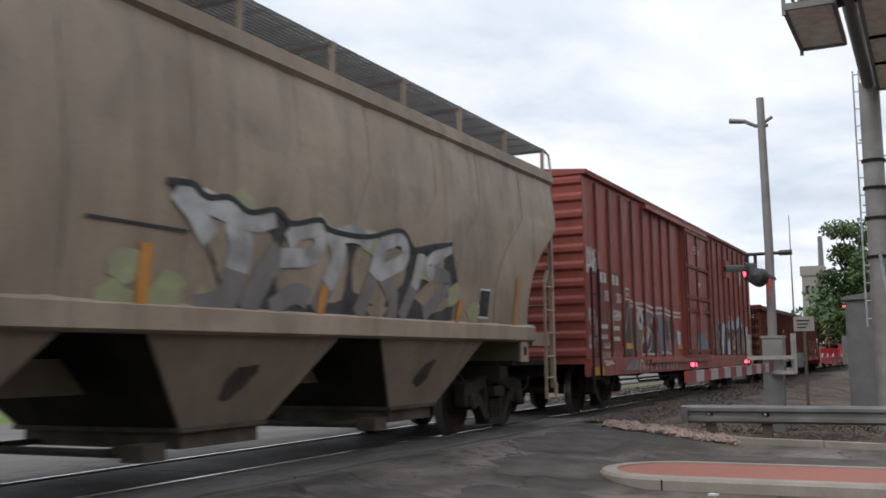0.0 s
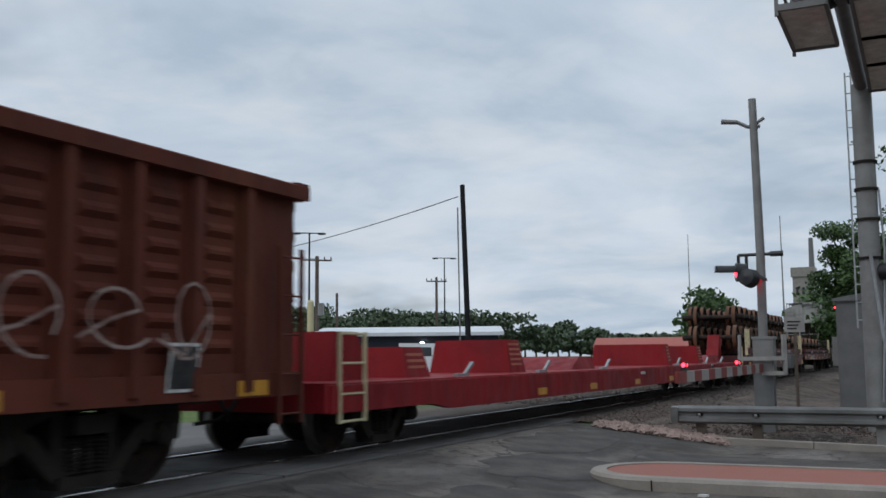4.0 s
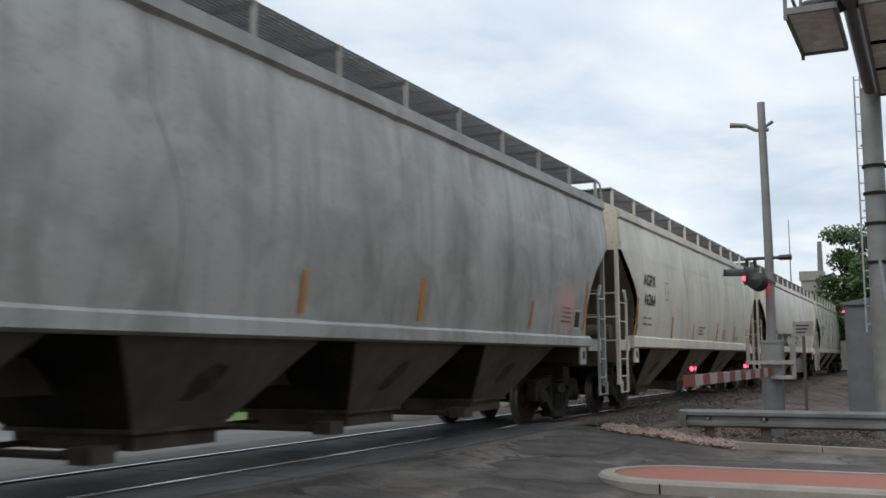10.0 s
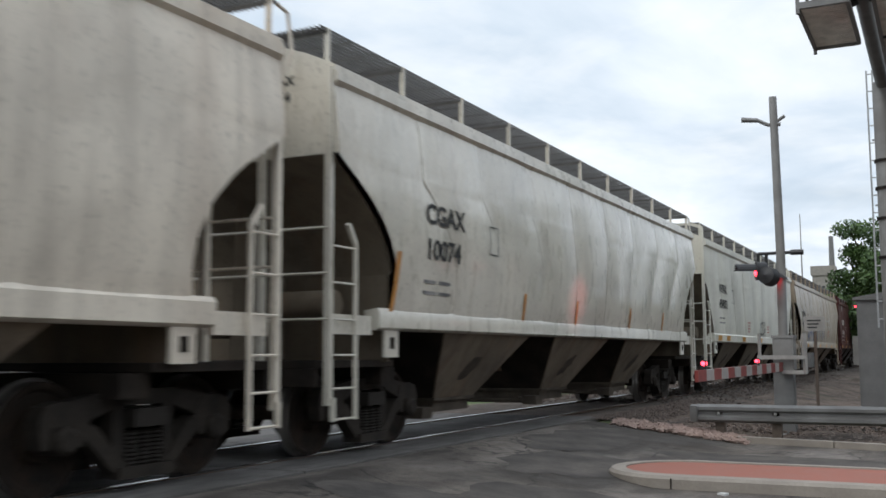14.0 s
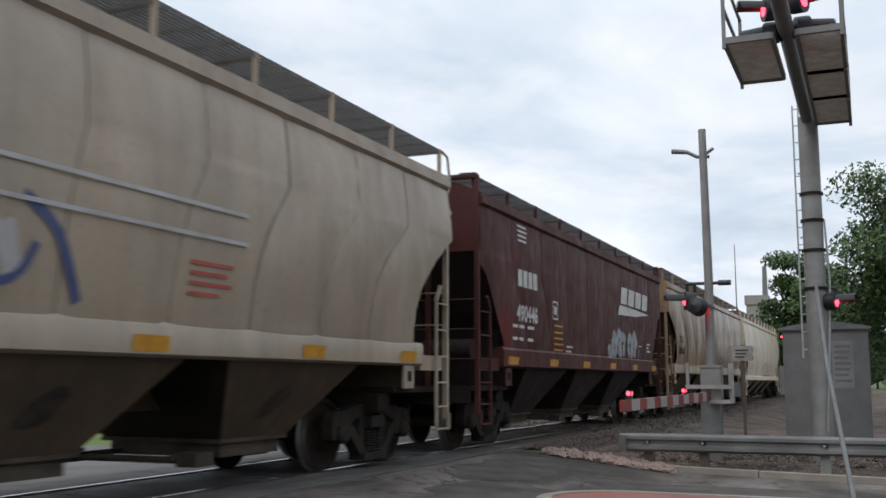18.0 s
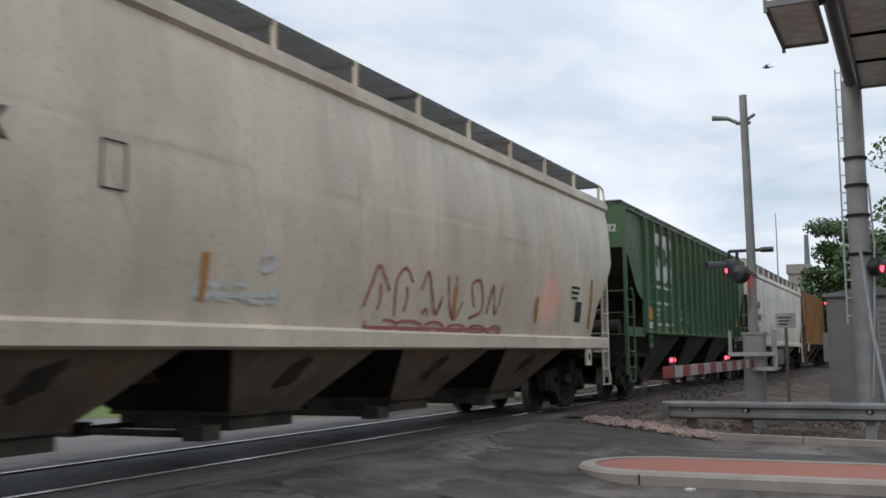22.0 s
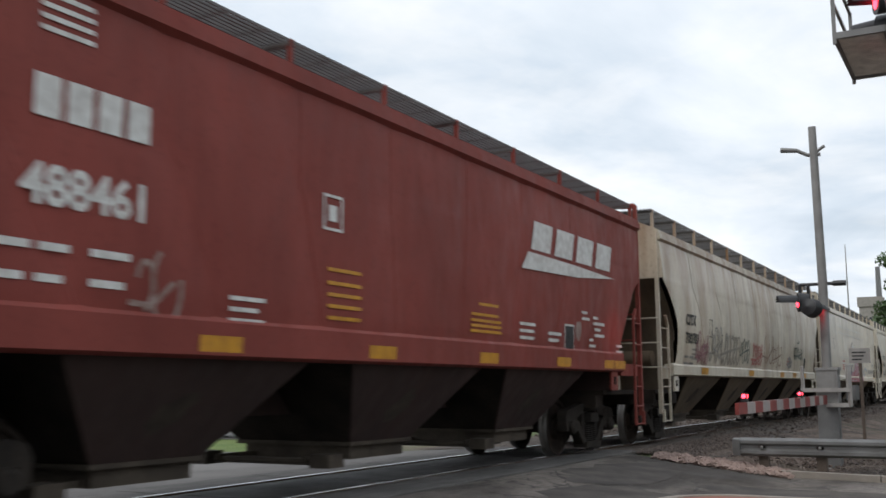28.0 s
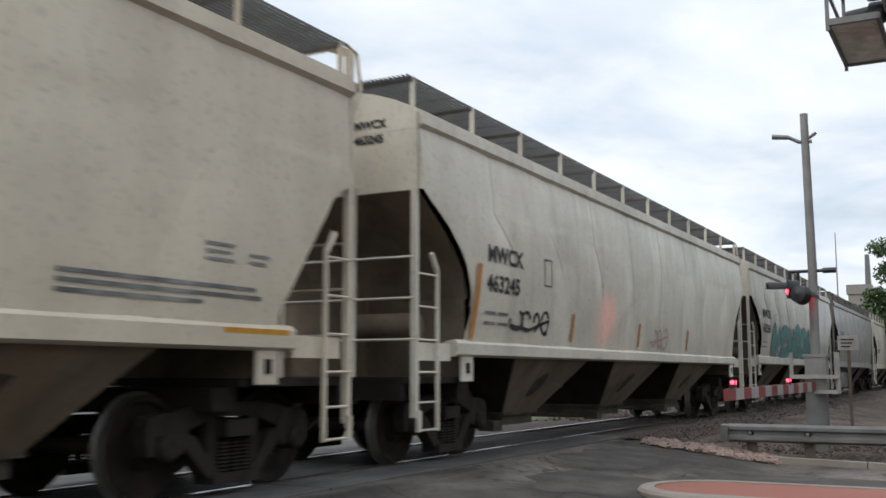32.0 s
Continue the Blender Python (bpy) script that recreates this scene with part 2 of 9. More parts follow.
M["wall_beige"] = plain("beige_metal_siding", (0.42, 0.36, 0.25), 0.7, 0, 0.15, 1, 0.1)
M["wall_grey"] = plain("grey_block_wall", (0.30, 0.28, 0.25), 0.85, 0, 0.2, 1.5, 0.2)
M["brick_dark"] = plain("brown_brick_wall", (0.16, 0.085, 0.06), 0.9, 0, 0.3, 2, 0.2)
M["wall_dark"] = plain("dark_metal_siding", (0.030, 0.035, 0.045), 0.6, 0, 0.2, 1, 0.1)
M["roof_white"] = plain("white_metal_roof", (0.74, 0.75, 0.76), 0.5, 0.1, 0.12, 1, 0.05)
M["roof_red"] = plain("red_shingle_roof", (0.40, 0.11, 0.08), 0.85, 0, 0.2, 3, 0.2)
M["glass"] = plain("dark_window_glass", (0.03, 0.035, 0.04), 0.08, 0.0, 0.1, 2, 0.0)
M["car_red"] = plain("red_car_paint", (0.36, 0.02, 0.03), 0.2, 0.1, 0.08, 2, 0.0)
M["car_white"] = plain("white_car_paint", (0.75, 0.76, 0.77), 0.25, 0.0, 0.08, 2, 0.0)
M["car_silver"] = plain("silver_car_paint", (0.45, 0.47, 0.50), 0.25, 0.5, 0.08, 2, 0.0)
M["tyre"] = plain("tyre_rubber", (0.018, 0.018, 0.018), 0.85, 0, 0.2, 5, 0.1)
M["wire"] = plain("wire_black", (0.02, 0.02, 0.022), 0.6)
M["post_yellow"] = plain("cream_bollard", (0.68, 0.60, 0.36), 0.6, 0, 0.15, 4, 0.05)


def leaf_mat(name, a, b2):
    m, nt, b = material(name)
    oi = nt.nodes.new("ShaderNodeNewGeometry")
    c = link_mix(nt, oi.outputs["Random Per Island"], a, b2)
    c = link_mix(nt, noise_fac(nt, 0.5, 0.35, 0.65, (1, 1, 1), 3, 2, 0, 0.45), c, tuple(k * 0.5 for k in a))
    nt.links.new(c, b.inputs["Base Color"])
    b.inputs["Roughness"].default_value = 0.6
    b.inputs["Subsurface Weight"].default_value = 0.0
    return m


M["leaf"] = leaf_mat("spring_leaves", (0.030, 0.068, 0.014), (0.085, 0.145, 0.034))
M["leaf_far"] = leaf_mat("distant_leaves", (0.035, 0.060, 0.025), (0.075, 0.105, 0.045))


def crack_fac(nt, scale):
    """Thin wandering cracks: the edges of large warped cells."""
    tc = nt.nodes.new("ShaderNodeTexCoord")
    nz = nt.nodes.new("ShaderNodeTexNoise")
    nz.inputs["Scale"].default_value, nz.inputs["Detail"].default_value = 1.6, 6
    ad = nt.nodes.new("ShaderNodeVectorMath")
    ad.operation = "MULTIPLY_ADD"
    ad.inputs[1].default_value = (0.9, 0.9, 0.9)
    vo = nt.nodes.new("ShaderNodeTexVoronoi")
    vo.feature = "DISTANCE_TO_EDGE"
    vo.inputs["Scale"].default_value = scale
    mr = nt.nodes.new("ShaderNodeMapRange")
    mr.inputs["From Min"].default_value, mr.inputs["From Max"].default_value = 0.004, 0.014
    mr.inputs["To Min"].default_value, mr.inputs["To Max"].default_value = 0.8, 0.0
    nt.links.new(tc.outputs["Object"], nz.inputs["Vector"])
    nt.links.new(nz.outputs["Color"], ad.inputs[0])
    nt.links.new(tc.outputs["Object"], ad.inputs[2])
    nt.links.new(ad.outputs[0], vo.inputs["Vector"])
    nt.links.new(vo.outputs["Distance"], mr.inputs[0])
    return mr.outputs[0]


def ground_mats():
    m, nt, b = material("asphalt")
    c = link_mix(nt, noise_fac(nt, 0.45, 0.42, 0.58, (1, 1, 1), 9, 0, 0, 1, 0.2), (0.060, 0.050, 0.043), (0.165, 0.140, 0.120))
    c = link_mix(nt, noise_fac(nt, 1.1, 0.47, 0.66, (1, 0.22, 1), 9, 4, 0, 0.75, 0.1), c, (0.045, 0.038, 0.034))
    c = link_mix(nt, noise_fac(nt, 1.3, 0.48, 0.72, (0.9, 0.22, 1), 10, 11, 0, 0.85, 0.1), c, (0.27, 0.235, 0.208))
    c = link_mix(nt, noise_fac(nt, 7.0, 0.50, 0.68, (1, 1, 1), 8, 6, 0, 0.55), c, (0.040, 0.035, 0.031))
    c = link_mix(nt, noise_fac(nt, 70, 0.35, 0.7, (1, 1, 1), 3, 4, 0, 0.5), c, (0.030, 0.027, 0.024))
    c = link_mix(nt, crack_fac(nt, 0.55), c, (0.016, 0.014, 0.013))
    nt.links.new(c, b.inputs["Base Color"])
    nt.links.new(noise_fac(nt, 1.2, 0.35, 0.65, (1, 1, 1), 6, 8, 0.62, 0.92), b.inputs["Roughness"])
    b.inputs["Specular IOR Level"].default_value = 0.3
    bump(nt, b, noise_fac(nt, 38, 0.3, 0.7, (1, 1, 1), 7, 3), 0.7, 0.012)
    M["asphalt"] = m
    m, nt, b = material("dirt_verge")
    c = link_mix(nt, noise_fac(nt, 0.9, 0.38, 0.62, (1, 1, 1), 9, 0, 0, 1, 0.4), (0.060, 0.046, 0.037), (0.165, 0.122, 0.098))
    c = link_mix(nt, noise_fac(nt, 14, 0.52, 0.66, (1, 1, 1), 6, 4, 0, 0.8), c, (0.23, 0.18, 0.15))
    c = link_mix(nt, noise_fac(nt, 0.35, 0.56, 0.66, (1, 1, 1), 6, 9, 0, 0.5), c, (0.055, 0.062, 0.028))
    nt.links.new(c, b.inputs["Base Color"])
    b.inputs["Roughness"].default_value = 0.95
    bump(nt, b, noise_fac(nt, 16, 0.3, 0.7, (1, 1, 1), 7, 3), 1.0, 0.06)
    M["dirt"] = m
    m, nt, b = material("grass_and_dirt")
    c = link_mix(nt, noise_fac(nt, 0.25, 0.42, 0.58, (1, 1, 1), 8, 0, 0, 1, 0.6), (0.085, 0.125, 0.035), (0.14, 0.105, 0.075))
    c = link_mix(nt, noise_fac(nt, 8, 0.4, 0.65, (1, 1, 1), 8, 4, 0, 0.7), c, (0.05, 0.06, 0.025))
    nt.links.new(c, b.inputs["Base Color"])
    b.inputs["Roughness"].default_value = 0.95
    bump(nt, b, noise_fac(nt, 12, 0.3, 0.7, (1, 1, 1), 7, 3), 0.8, 0.04)
    M["ground"] = m
    m, nt, b = material("lawn")
    c = link_mix(nt, noise_fac(nt, 0.9, 0.35, 0.65, (1, 1, 1), 8), (0.10, 0.17, 0.03), (0.16, 0.20, 0.05))
    c = link_mix(nt, noise_fac(nt, 25, 0.35, 0.7, (1, 1, 1), 6, 4, 0, 0.6), c, (0.05, 0.08, 0.015))
    nt.links.new(c, b.inputs["Base Color"])
    b.inputs["Roughness"].default_value = 0.95
    bump(nt, b, noise_fac(nt, 40, 0.3, 0.7, (1, 1, 1), 6, 3), 0.8, 0.03)
    M["lawn"] = m
    m, nt, b = material("ballast_bed")
    c = link_mix(nt, noise_fac(nt, 11, 0.35, 0.65, (1, 1, 1), 3), (0.075, 0.056, 0.045), (0.15, 0.115, 0.094))
    c = link_mix(nt, noise_fac(nt, 0.8, 0.4, 0.65, (1, 1, 1), 6, 4, 0, 0.7), c, (0.06, 0.05, 0.042))
    nt.links.new(c, b.inputs["Base Color"])
    b.inputs["Roughness"].default_value = 0.95
    bump(nt, b, noise_fac(nt, 16, 0.3, 0.7, (1, 1, 1), 4, 3), 1.0, 0.06)
    M["ballast"] = m
    m, nt, b = material("crossing_panel")
    c = link_mix(nt, noise_fac(nt, 1.2, 0.35, 0.65, (1, 0.4, 1), 7), (0.060, 0.055, 0.051), (0.13, 0.12, 0.112))
    c = link_mix(nt, noise_fac(nt, 9, 0.45, 0.7, (1, 0.3, 1), 7, 4, 0, 0.7), c, (0.04, 0.036, 0.033))
    nt.links.new(c, b.inputs["Base Color"])
    b.inputs["Roughness"].default_value = 0.8
    bump(nt, b, noise_fac(nt, 30, 0.3, 0.7, (1, 1, 1), 6, 3), 0.4, 0.01)
    M["panel"] = m
    m, nt, b = material("pale_concrete")
    c = link_mix(nt, noise_fac(nt, 0.5, 0.35, 0.65, (1, 1, 1), 8), (0.072, 0.067, 0.062), (0.135, 0.126, 0.117))
    c = link_mix(nt, noise_fac(nt, 14, 0.45, 0.7, (1, 1, 1), 7, 4, 0, 0.5), c, (0.15, 0.14, 0.13))
    nt.links.new(c, b.inputs["Base Color"])
    b.inputs["Roughness"].default_value = 0.85
    M["pale"] = m


ground_mats()


# ---- mesh building ----
class Geo:
    """Collects vertices and faces for one mesh."""

    def __init__(self):
        self.v, self.f = [], []

    def poly(self, pts):
        n = len(self.v)
        self.v += [tuple(p) for p in pts]
        self.f.append(tuple(range(n, n + len(pts))))
        return self

    def box(self, x0, x1, y0, y1, z0, z1):
        n = len(self.v)
        self.v += [(x, y, z) for z in (z0, z1) for x, y in ((x0, y0), (x1, y0), (x1, y1), (x0, y1))]
        self.f += [tuple(n + i for i in q) for q in ((3, 2, 1, 0), (4, 5, 6, 7), (0, 1, 5, 4), (1, 2, 6, 5), (2, 3, 7, 6), (3, 0, 4, 7))]
        return self

    def frustum(self, lo, hi, z0, z1):
        """Box whose bottom and top rectangles differ: (x0, x1, y0, y1)."""
        n = len(self.v)
        for (x0, x1, y0, y1), z in ((lo, z0), (hi, z1)):
            self.v += [(x0, y0, z), (x1, y0, z), (x1, y1, z), (x0, y1, z)]
        self.f += [tuple(n + i for i in q) for q in ((3, 2, 1, 0), (4, 5, 6, 7), (0, 1, 5, 4), (1, 2, 6, 5), (2, 3, 7, 6), (3, 0, 4, 7))]
        return self

    def prism(self, pts, axis, a0, a1):
        """A flat outline pushed along an axis. axis x: pts (y, z); y: (x, z); z: (x, y)."""
        put = {"x": lambda p, a: (a, p[0], p[1]), "y": lambda p, a: (p[0], a, p[1]), "z": lambda p, a: (p[0], p[1], a)}[axis]
        n, k = len(self.v), len(pts)
        self.v += [put(p, a0) for p in pts] + [put(p, a1) for p in pts]
        self.f += [tuple(range(n + k - 1, n - 1, -1)), tuple(range(n + k, n + 2 * k))]
        self.f += [(n + i, n + (i + 1) % k, n + k + (i + 1) % k, n + k + i) for i in range(k)]
        return self

    def tube(self, p0, p1, r0, r1=None, n=8, caps=True):
        r1 = r0 if r1 is None else r1
        p0, p1 = Vector(p0), Vector(p1)
        d = (p1 - p0).normalized()
        a = d.orthogonal().normalized()
        b = d.cross(a)
        k = len(self.v)
        for p, r in ((p0, r0), (p1, r1)):
            self.v += [tuple(p + (a * math.cos(2 * math.pi * i / n) + b * math.sin(2 * math.pi * i / n)) * r) for i in range(n)]
        self.f += [(k + i, k + (i + 1) % n, k + n + (i + 1) % n, k + n + i) for i in range(n)]
        if caps:
            self.f += [tuple(range(k + n - 1, k - 1, -1)), tuple(range(k + n, k + 2 * n))]
        return self

    def path(self, pts, r, n=6):
        """A bent tube through the points, as one piece."""
        k, pts = len(self.v), [Vector(p) for p in pts]
        a = (pts[1] - pts[0]).orthogonal().normalized()
        for i, p in enumerate(pts):
            d = (pts[min(i + 1, len(pts) - 1)] - pts[max(i - 1, 0)]).normalized()
            a = (a - d * a.dot(d)).normalized()
            b = d.cross(a)
            self.v += [tuple(p + (a * math.cos(2 * math.pi * q / n) + b * math.sin(2 * math.pi * q / n)) * r) for q in range(n)]
        for i in range(len(pts) - 1):
            self.f += [(k + i * n + q, k + i * n + (q + 1) % n, k + (i + 1) * n + (q + 1) % n, k + (i + 1) * n + q) for q in range(n)]
        e = k + (len(pts) - 1) * n
        self.f += [tuple(range(k + n - 1, k - 1, -1)), tuple(range(e, e + n))]
        return self

    def bar(self, p0, p1, w, h, up=(0, 0, 1)):
        """A square bar from p0 to p1; w across, h along up."""
        p0, p1, up = Vector(p0), Vector(p1), Vector(up)
        d = (p1 - p0).normalized()
        s = d.cross(up)
        s = s.normalized() if s.length > 1e-6 else d.orthogonal().normalized()
        t = s.cross(d)
        k = len(self.v)
        for p in (p0, p1):
            self.v += [tuple(p + s * a * w / 2 + t * b * h / 2) for a, b in ((-1, -1), (1, -1), (1, 1), (-1, 1))]
        self.f += [tuple(k + i for i in q) for q in ((3, 2, 1, 0), (4, 5, 6, 7), (0, 1, 5, 4), (1, 2, 6, 5), (2, 3, 7, 6), (3, 0, 4, 7))]
        return self

    def lathe(self, prof, axis="x", at=(0, 0, 0), n=28):
        """prof: (along the axis, radius)."""
        k, m = len(self.v), len(prof)
        for a, r in prof:
            for i in range(n):
                c, s = math.cos(2 * math.pi * i / n) * r, math.sin(2 * math.pi * i / n) * r
                p = {"x": (a, c, s), "y": (c, a, s), "z": (c, s, a)}[axis]
                self.v.append((p[0] + at[0], p[1] + at[1], p[2] + at[2]))
        for j in range(m - 1):
            self.f += [(k + j * n + i, k + j * n + (i + 1) % n, k + (j + 1) * n + (i + 1) % n, k + (j + 1) * n + i) for i in range(n)]
        return self

    def mesh(self, name, mat, sharp=35):
        me = bpy.data.meshes.new(name)
        me.from_pydata(self.v, [], self.f)
        bm = bmesh.new()
        bm.from_mesh(me)
        if len(self.f) < 20000:
            bmesh.ops.recalc_face_normals(bm, faces=bm.faces)
        for f in bm.faces:
            f.smooth = True
        bm.to_mesh(me)
        bm.free()
        me.set_sharp_from_angle(angle=radians(sharp))
        me.materials.append(M[mat] if isinstance(mat, str) else mat)
        return me


def part(name, geo, mat, parent=None, label="", at=None):
    """One mesh object under a thing or a part; geo is a Geo or a finished mesh."""
    me = geo.mesh(name, mat) if isinstance(geo, Geo) else geo
    ob = new(name, me)
    if parent is not None:
        ob.parent = parent
    if at is not None:
        ob.matrix_basis = at
    return tagged(ob, label) if label else ob


def thing(name, label, category, group="", kind="", at=None):
    ob = new(name)
    ob.empty_display_size = 0.2
    if at is not None:
        ob.matrix_basis = at
    return tagged(ob, label, category, group, kind)


CACHE = {}


def cached(key, make):
    if key not in CACHE:
        CACHE[key] = make()
    return CACHE[key]


def lettering(text, size, bold=0.0, shear=0.0, space=1.0):
    """Flat outline letters as (vertices, faces), baseline at 0, starting at x 0."""
    cu = bpy.data.curves.new("text", "FONT")
    cu.body, cu.size, cu.offset, cu.shear, cu.space_character = text, size, bold, shear, space
    cu.resolution_u = 3
    ob = bpy.data.objects.new("text", cu)
    me = ob.to_mesh()
    out = [tuple(v.co) for v in me.vertices], [tuple(p.vertices) for p in me.polygons]
    ob.to_mesh_clear()
    bpy.data.objects.remove(ob)
    bpy.data.curves.remove(cu)
    return out


# ---- ground, road and track ----
def height(x, y=0.0):
    """Level of the ground: the line runs on a low bank, and the land falls away beyond it."""
    base = float(np.interp(x, [-400, -70, -40, -24, -14, -4.5, -1.9, 1.9, 4.5, 60, 400], [0.4, 0.3, 0.05, -0.2, -0.32, -0.16, -0.03, -0.03, -0.33, -0.36, -0.6]))
    return base


def sheet(name, mat, xs, ys, lift, label, category, kind="structure"):
    g = Geo()
    for x in xs:
        for y in ys:
            g.v.append((x, y, height(x, y) + lift))
    n = len(ys)
    g.f = [(i * n + j, (i + 1) * n + j, (i + 1) * n + j + 1, i * n + j + 1) for i in range(len(xs) - 1) for j in range(n - 1)]
    ob = part(name, g, mat)
    return tagged(ob, label, category, "", kind)


XS = [-2500, -900, -400, -200, -70, -40, -24, -14, -9, -4.5, -3.2, -1.9, 0, 1.9, 2.6, 3.2, 3.8, 4.5, 7, 12, 25, 60, 200, 700, 2500]
sheet("ground", "ground", XS, [-2500, -900, -500, -200, -80, -30, -8, 4, 12, 18, 24, 40, 80, 200, 500, 1200, 2500], -0.05, "rough ground of dirt and grass reaching the horizon", "ground")
near_x = [1.62, 1.9, 2.3, 2.6, 3.2, 3.8, 4.5, 6, 8, 12, 25, 60]
sheet("road", "asphalt", near_x, [-6, 0, 4, 7, 9, 11, 13, 15, 17.3], 0.0, "patched grey asphalt road leading to the level crossing", "road")
far_x = [-90, -60, -40, -24, -14, -9, -4.5, -3.2, -1.9, -1.62]
sheet("far_road", "pale", far_x, [-2, 5, 9, 13, 17.6], 0.0, "pale worn concrete road beyond the railway", "road")
sheet("parking_lot", "pale", [-100, -70, -40, -24, -14, -6], [23.6, 30, 45, 60, 95], 0.0, "pale asphalt parking lot", "parking lot")
sheet("lawn", "lawn", [-60, -40, -24, -14, -7.2], [17.8, 19, 21, 23.4], -0.01, "strip of short green grass", "grass")
def rough_bank():
    """Uneven bank of dirt and spill beside the line: low mounds and hollows."""
    g = Geo()
    xs = [2.3 + 0.16 * k for k in range(48)] + [11, 14, 20, 30, 40]
    ys = [17.75 + 0.16 * k for k in range(60)] + [28, 30, 34, 40, 55, 80, 120]
    for x in xs:
        for y in ys:
            edge = min(1, max(0, (y - 17.75) / 0.7)) * min(1, max(0, (x - 2.3) / 0.8))
            a = 0.5 + 0.5 * noise.noise(Vector((x * 0.55, y * 0.45, 3.3)))
            b = noise.noise(Vector((x * 1.9, y * 1.7, 8.1)))
            c = noise.noise(Vector((x * 6.5, y * 6.1, 1.7)))
            g.v.append((x, y, height(x) - 0.03 + edge * (0.30 * a * a + 0.06 * b + 0.035 * c)))
    n = len(ys)
    g.f = [(i * n + k, (i + 1) * n + k, (i + 1) * n + k + 1, i * n + k + 1) for i in range(len(xs) - 1) for k in range(n - 1)]
    tagged(part("verge", g, "dirt"), "uneven bank of bare brown dirt strewn with stones", "ground", "", "structure")


rough_bank()
for a, b in ((18.2, 600), (-600, -6)):
    sheet("track_bed", "ballast", [-3.4, -2.4, -1.5, 1.5, 2.2, 2.9, 3.4], [a, (a + b) / 2, b], -0.01, "bed of crushed ballast under the rails", "ballast")

# crossing panels between and beside the rails
crossing = thing("crossing_surface", "worn concrete crossing panels between the rails", "level crossing", kind="structure")
M["panel_dark"] = plain("dark_crossing_rubber", (0.055, 0.053, 0.051), 0.7, 0, 0.4, 2, 0.3, (0.11, 0.104, 0.10))
for k in range(10):
    y0 = -6 + 2.44 * k
    for x0, x1, mt in ((-0.64, 0.64, "panel_dark"), (-1.62, -0.80, "panel"), (0.80, 1.62, "panel")):
        part("crossing_panel", Geo().frustum((x0, x1, y0, y0 + 2.42), (x0 + 0.01, x1 - 0.01, y0 + 0.01, y0 + 2.41), -0.25, -0.012), mt, crossing)
track = thing("railway_track", "pair of steel rails with shiny heads", "railway track", kind="structure")
for s in (1, -1):
    x = s * 0.755
    part("rail", Geo().prism([(x - 0.07, -0.17), (x + 0.07, -0.17), (x + 0.07, -0.155), (x + 0.012, -0.13), (x + 0.012, -0.045), (x + 0.036, -0.03), (x + 0.036, -0.006), (x - 0.036, -0.006), (x - 0.036, -0.03), (x - 0.012, -0.045), (x - 0.012, -0.13), (x - 0.07, -0.155)], "y", -600, 600), "rail_side", track)
    part("rail_head", Geo().box(x - 0.033, x + 0.033, -600, 600, -0.0055, -0.0005), "rail_top", track)
M["tie"] = plain("creosoted_tie", (0.055, 0.043, 0.035), 0.9, 0, 0.4, 4, 0.4)
tie = Geo().box(-1.3, 1.3, -0.115, 0.115, -0.25, -0.10).mesh("sleeper", "tie")
for k in range(110):
    part("sleeper", tie, None, track, at=pose(random.uniform(-0.03, 0.03), 18.6 + 0.53 * k, 0))

# loose ballast along the line
def stones(name, label, n, xr, yr, seed, smin, smax, zoff=0.0, mat="stone_mix"):
    rng = random.Random(seed)
    g = Geo()
    for _ in range(n):
        x, y = rng.uniform(*xr), rng.uniform(*yr)
        s = rng.uniform(smin, smax)
        z = height(x) - 0.01 + s * 0.25 + zoff
        k = len(g.v)
        pts = [Vector((rng.uniform(0.6, 1), 0, 0)), Vector((0, rng.uniform(0.6, 1), 0)), Vector((-rng.uniform(0.6, 1), 0, 0)), Vector((0, -rng.uniform(0.6, 1), 0)), Vector((rng.uniform(-0.3, 0.3), rng.uniform(-0.3, 0.3), rng.uniform(0.4, 0.7))), Vector((0, 0, -0.5))]
        rot = Euler((rng.uniform(-0.5, 0.5), rng.uniform(-0.5, 0.5), rng.uniform(0, 6)))
        for p in pts:
            p.rotate(rot)
            g.v.append((x + p.x * s, y + p.y * s, z + p.z * s))
        g.f += [(k + a, k + (a + 1) % 4, k + 4) for a in range(4)] + [(k + (a + 1) % 4, k + a, k + 5) for a in range(4)]
    ob = part(name, g, mat)
    tagged(ob, label, "gravel", "", "stuff")


def stone_mix():
    m, nt, b = material("mixed_stone")
    gn = nt.nodes.new("ShaderNodeNewGeometry")
    c = link_mix(nt, gn.outputs["Random Per Island"], (0.050, 0.038, 0.031), (0.17, 0.128, 0.105))
    c = link_mix(nt, noise_fac(nt, 20, 0.35, 0.65, (1, 1, 1), 5, 2, 0, 0.5), c, (0.10, 0.08, 0.07))
    nt.links.new(c, b.inputs["Base Color"])
    b.inputs["Roughness"].default_value = 0.95
    M["stone_mix"] = m


stone_mix()
stones("ballast_stones", "loose pinkish-grey ballast stones beside the track", 3600, (1.5, 3.0), (17.9, 26), 5, 0.02, 0.055)
stones("verge_stones", "stones and rubble scattered over the dirt verge", 2600, (3.2, 8.5), (18.3, 24), 9, 0.02, 0.07, 0.10)
stones("crossing_rubble", "pinkish rubble at the end of the crossing surface", 520, (2.2, 4.5), (17.0, 18.1), 10, 0.035, 0.11, 0.02, "rubble")
stones("ballast_stones", "loose grey ballast stones far along the track", 3000, (-3.4, 3.6), (24, 60), 6, 0.03, 0.07)
stones("road_grit", "scattered grit on the asphalt", 500, (1.8, 6.5), (8, 17), 7, 0.006, 0.018, 0.0)

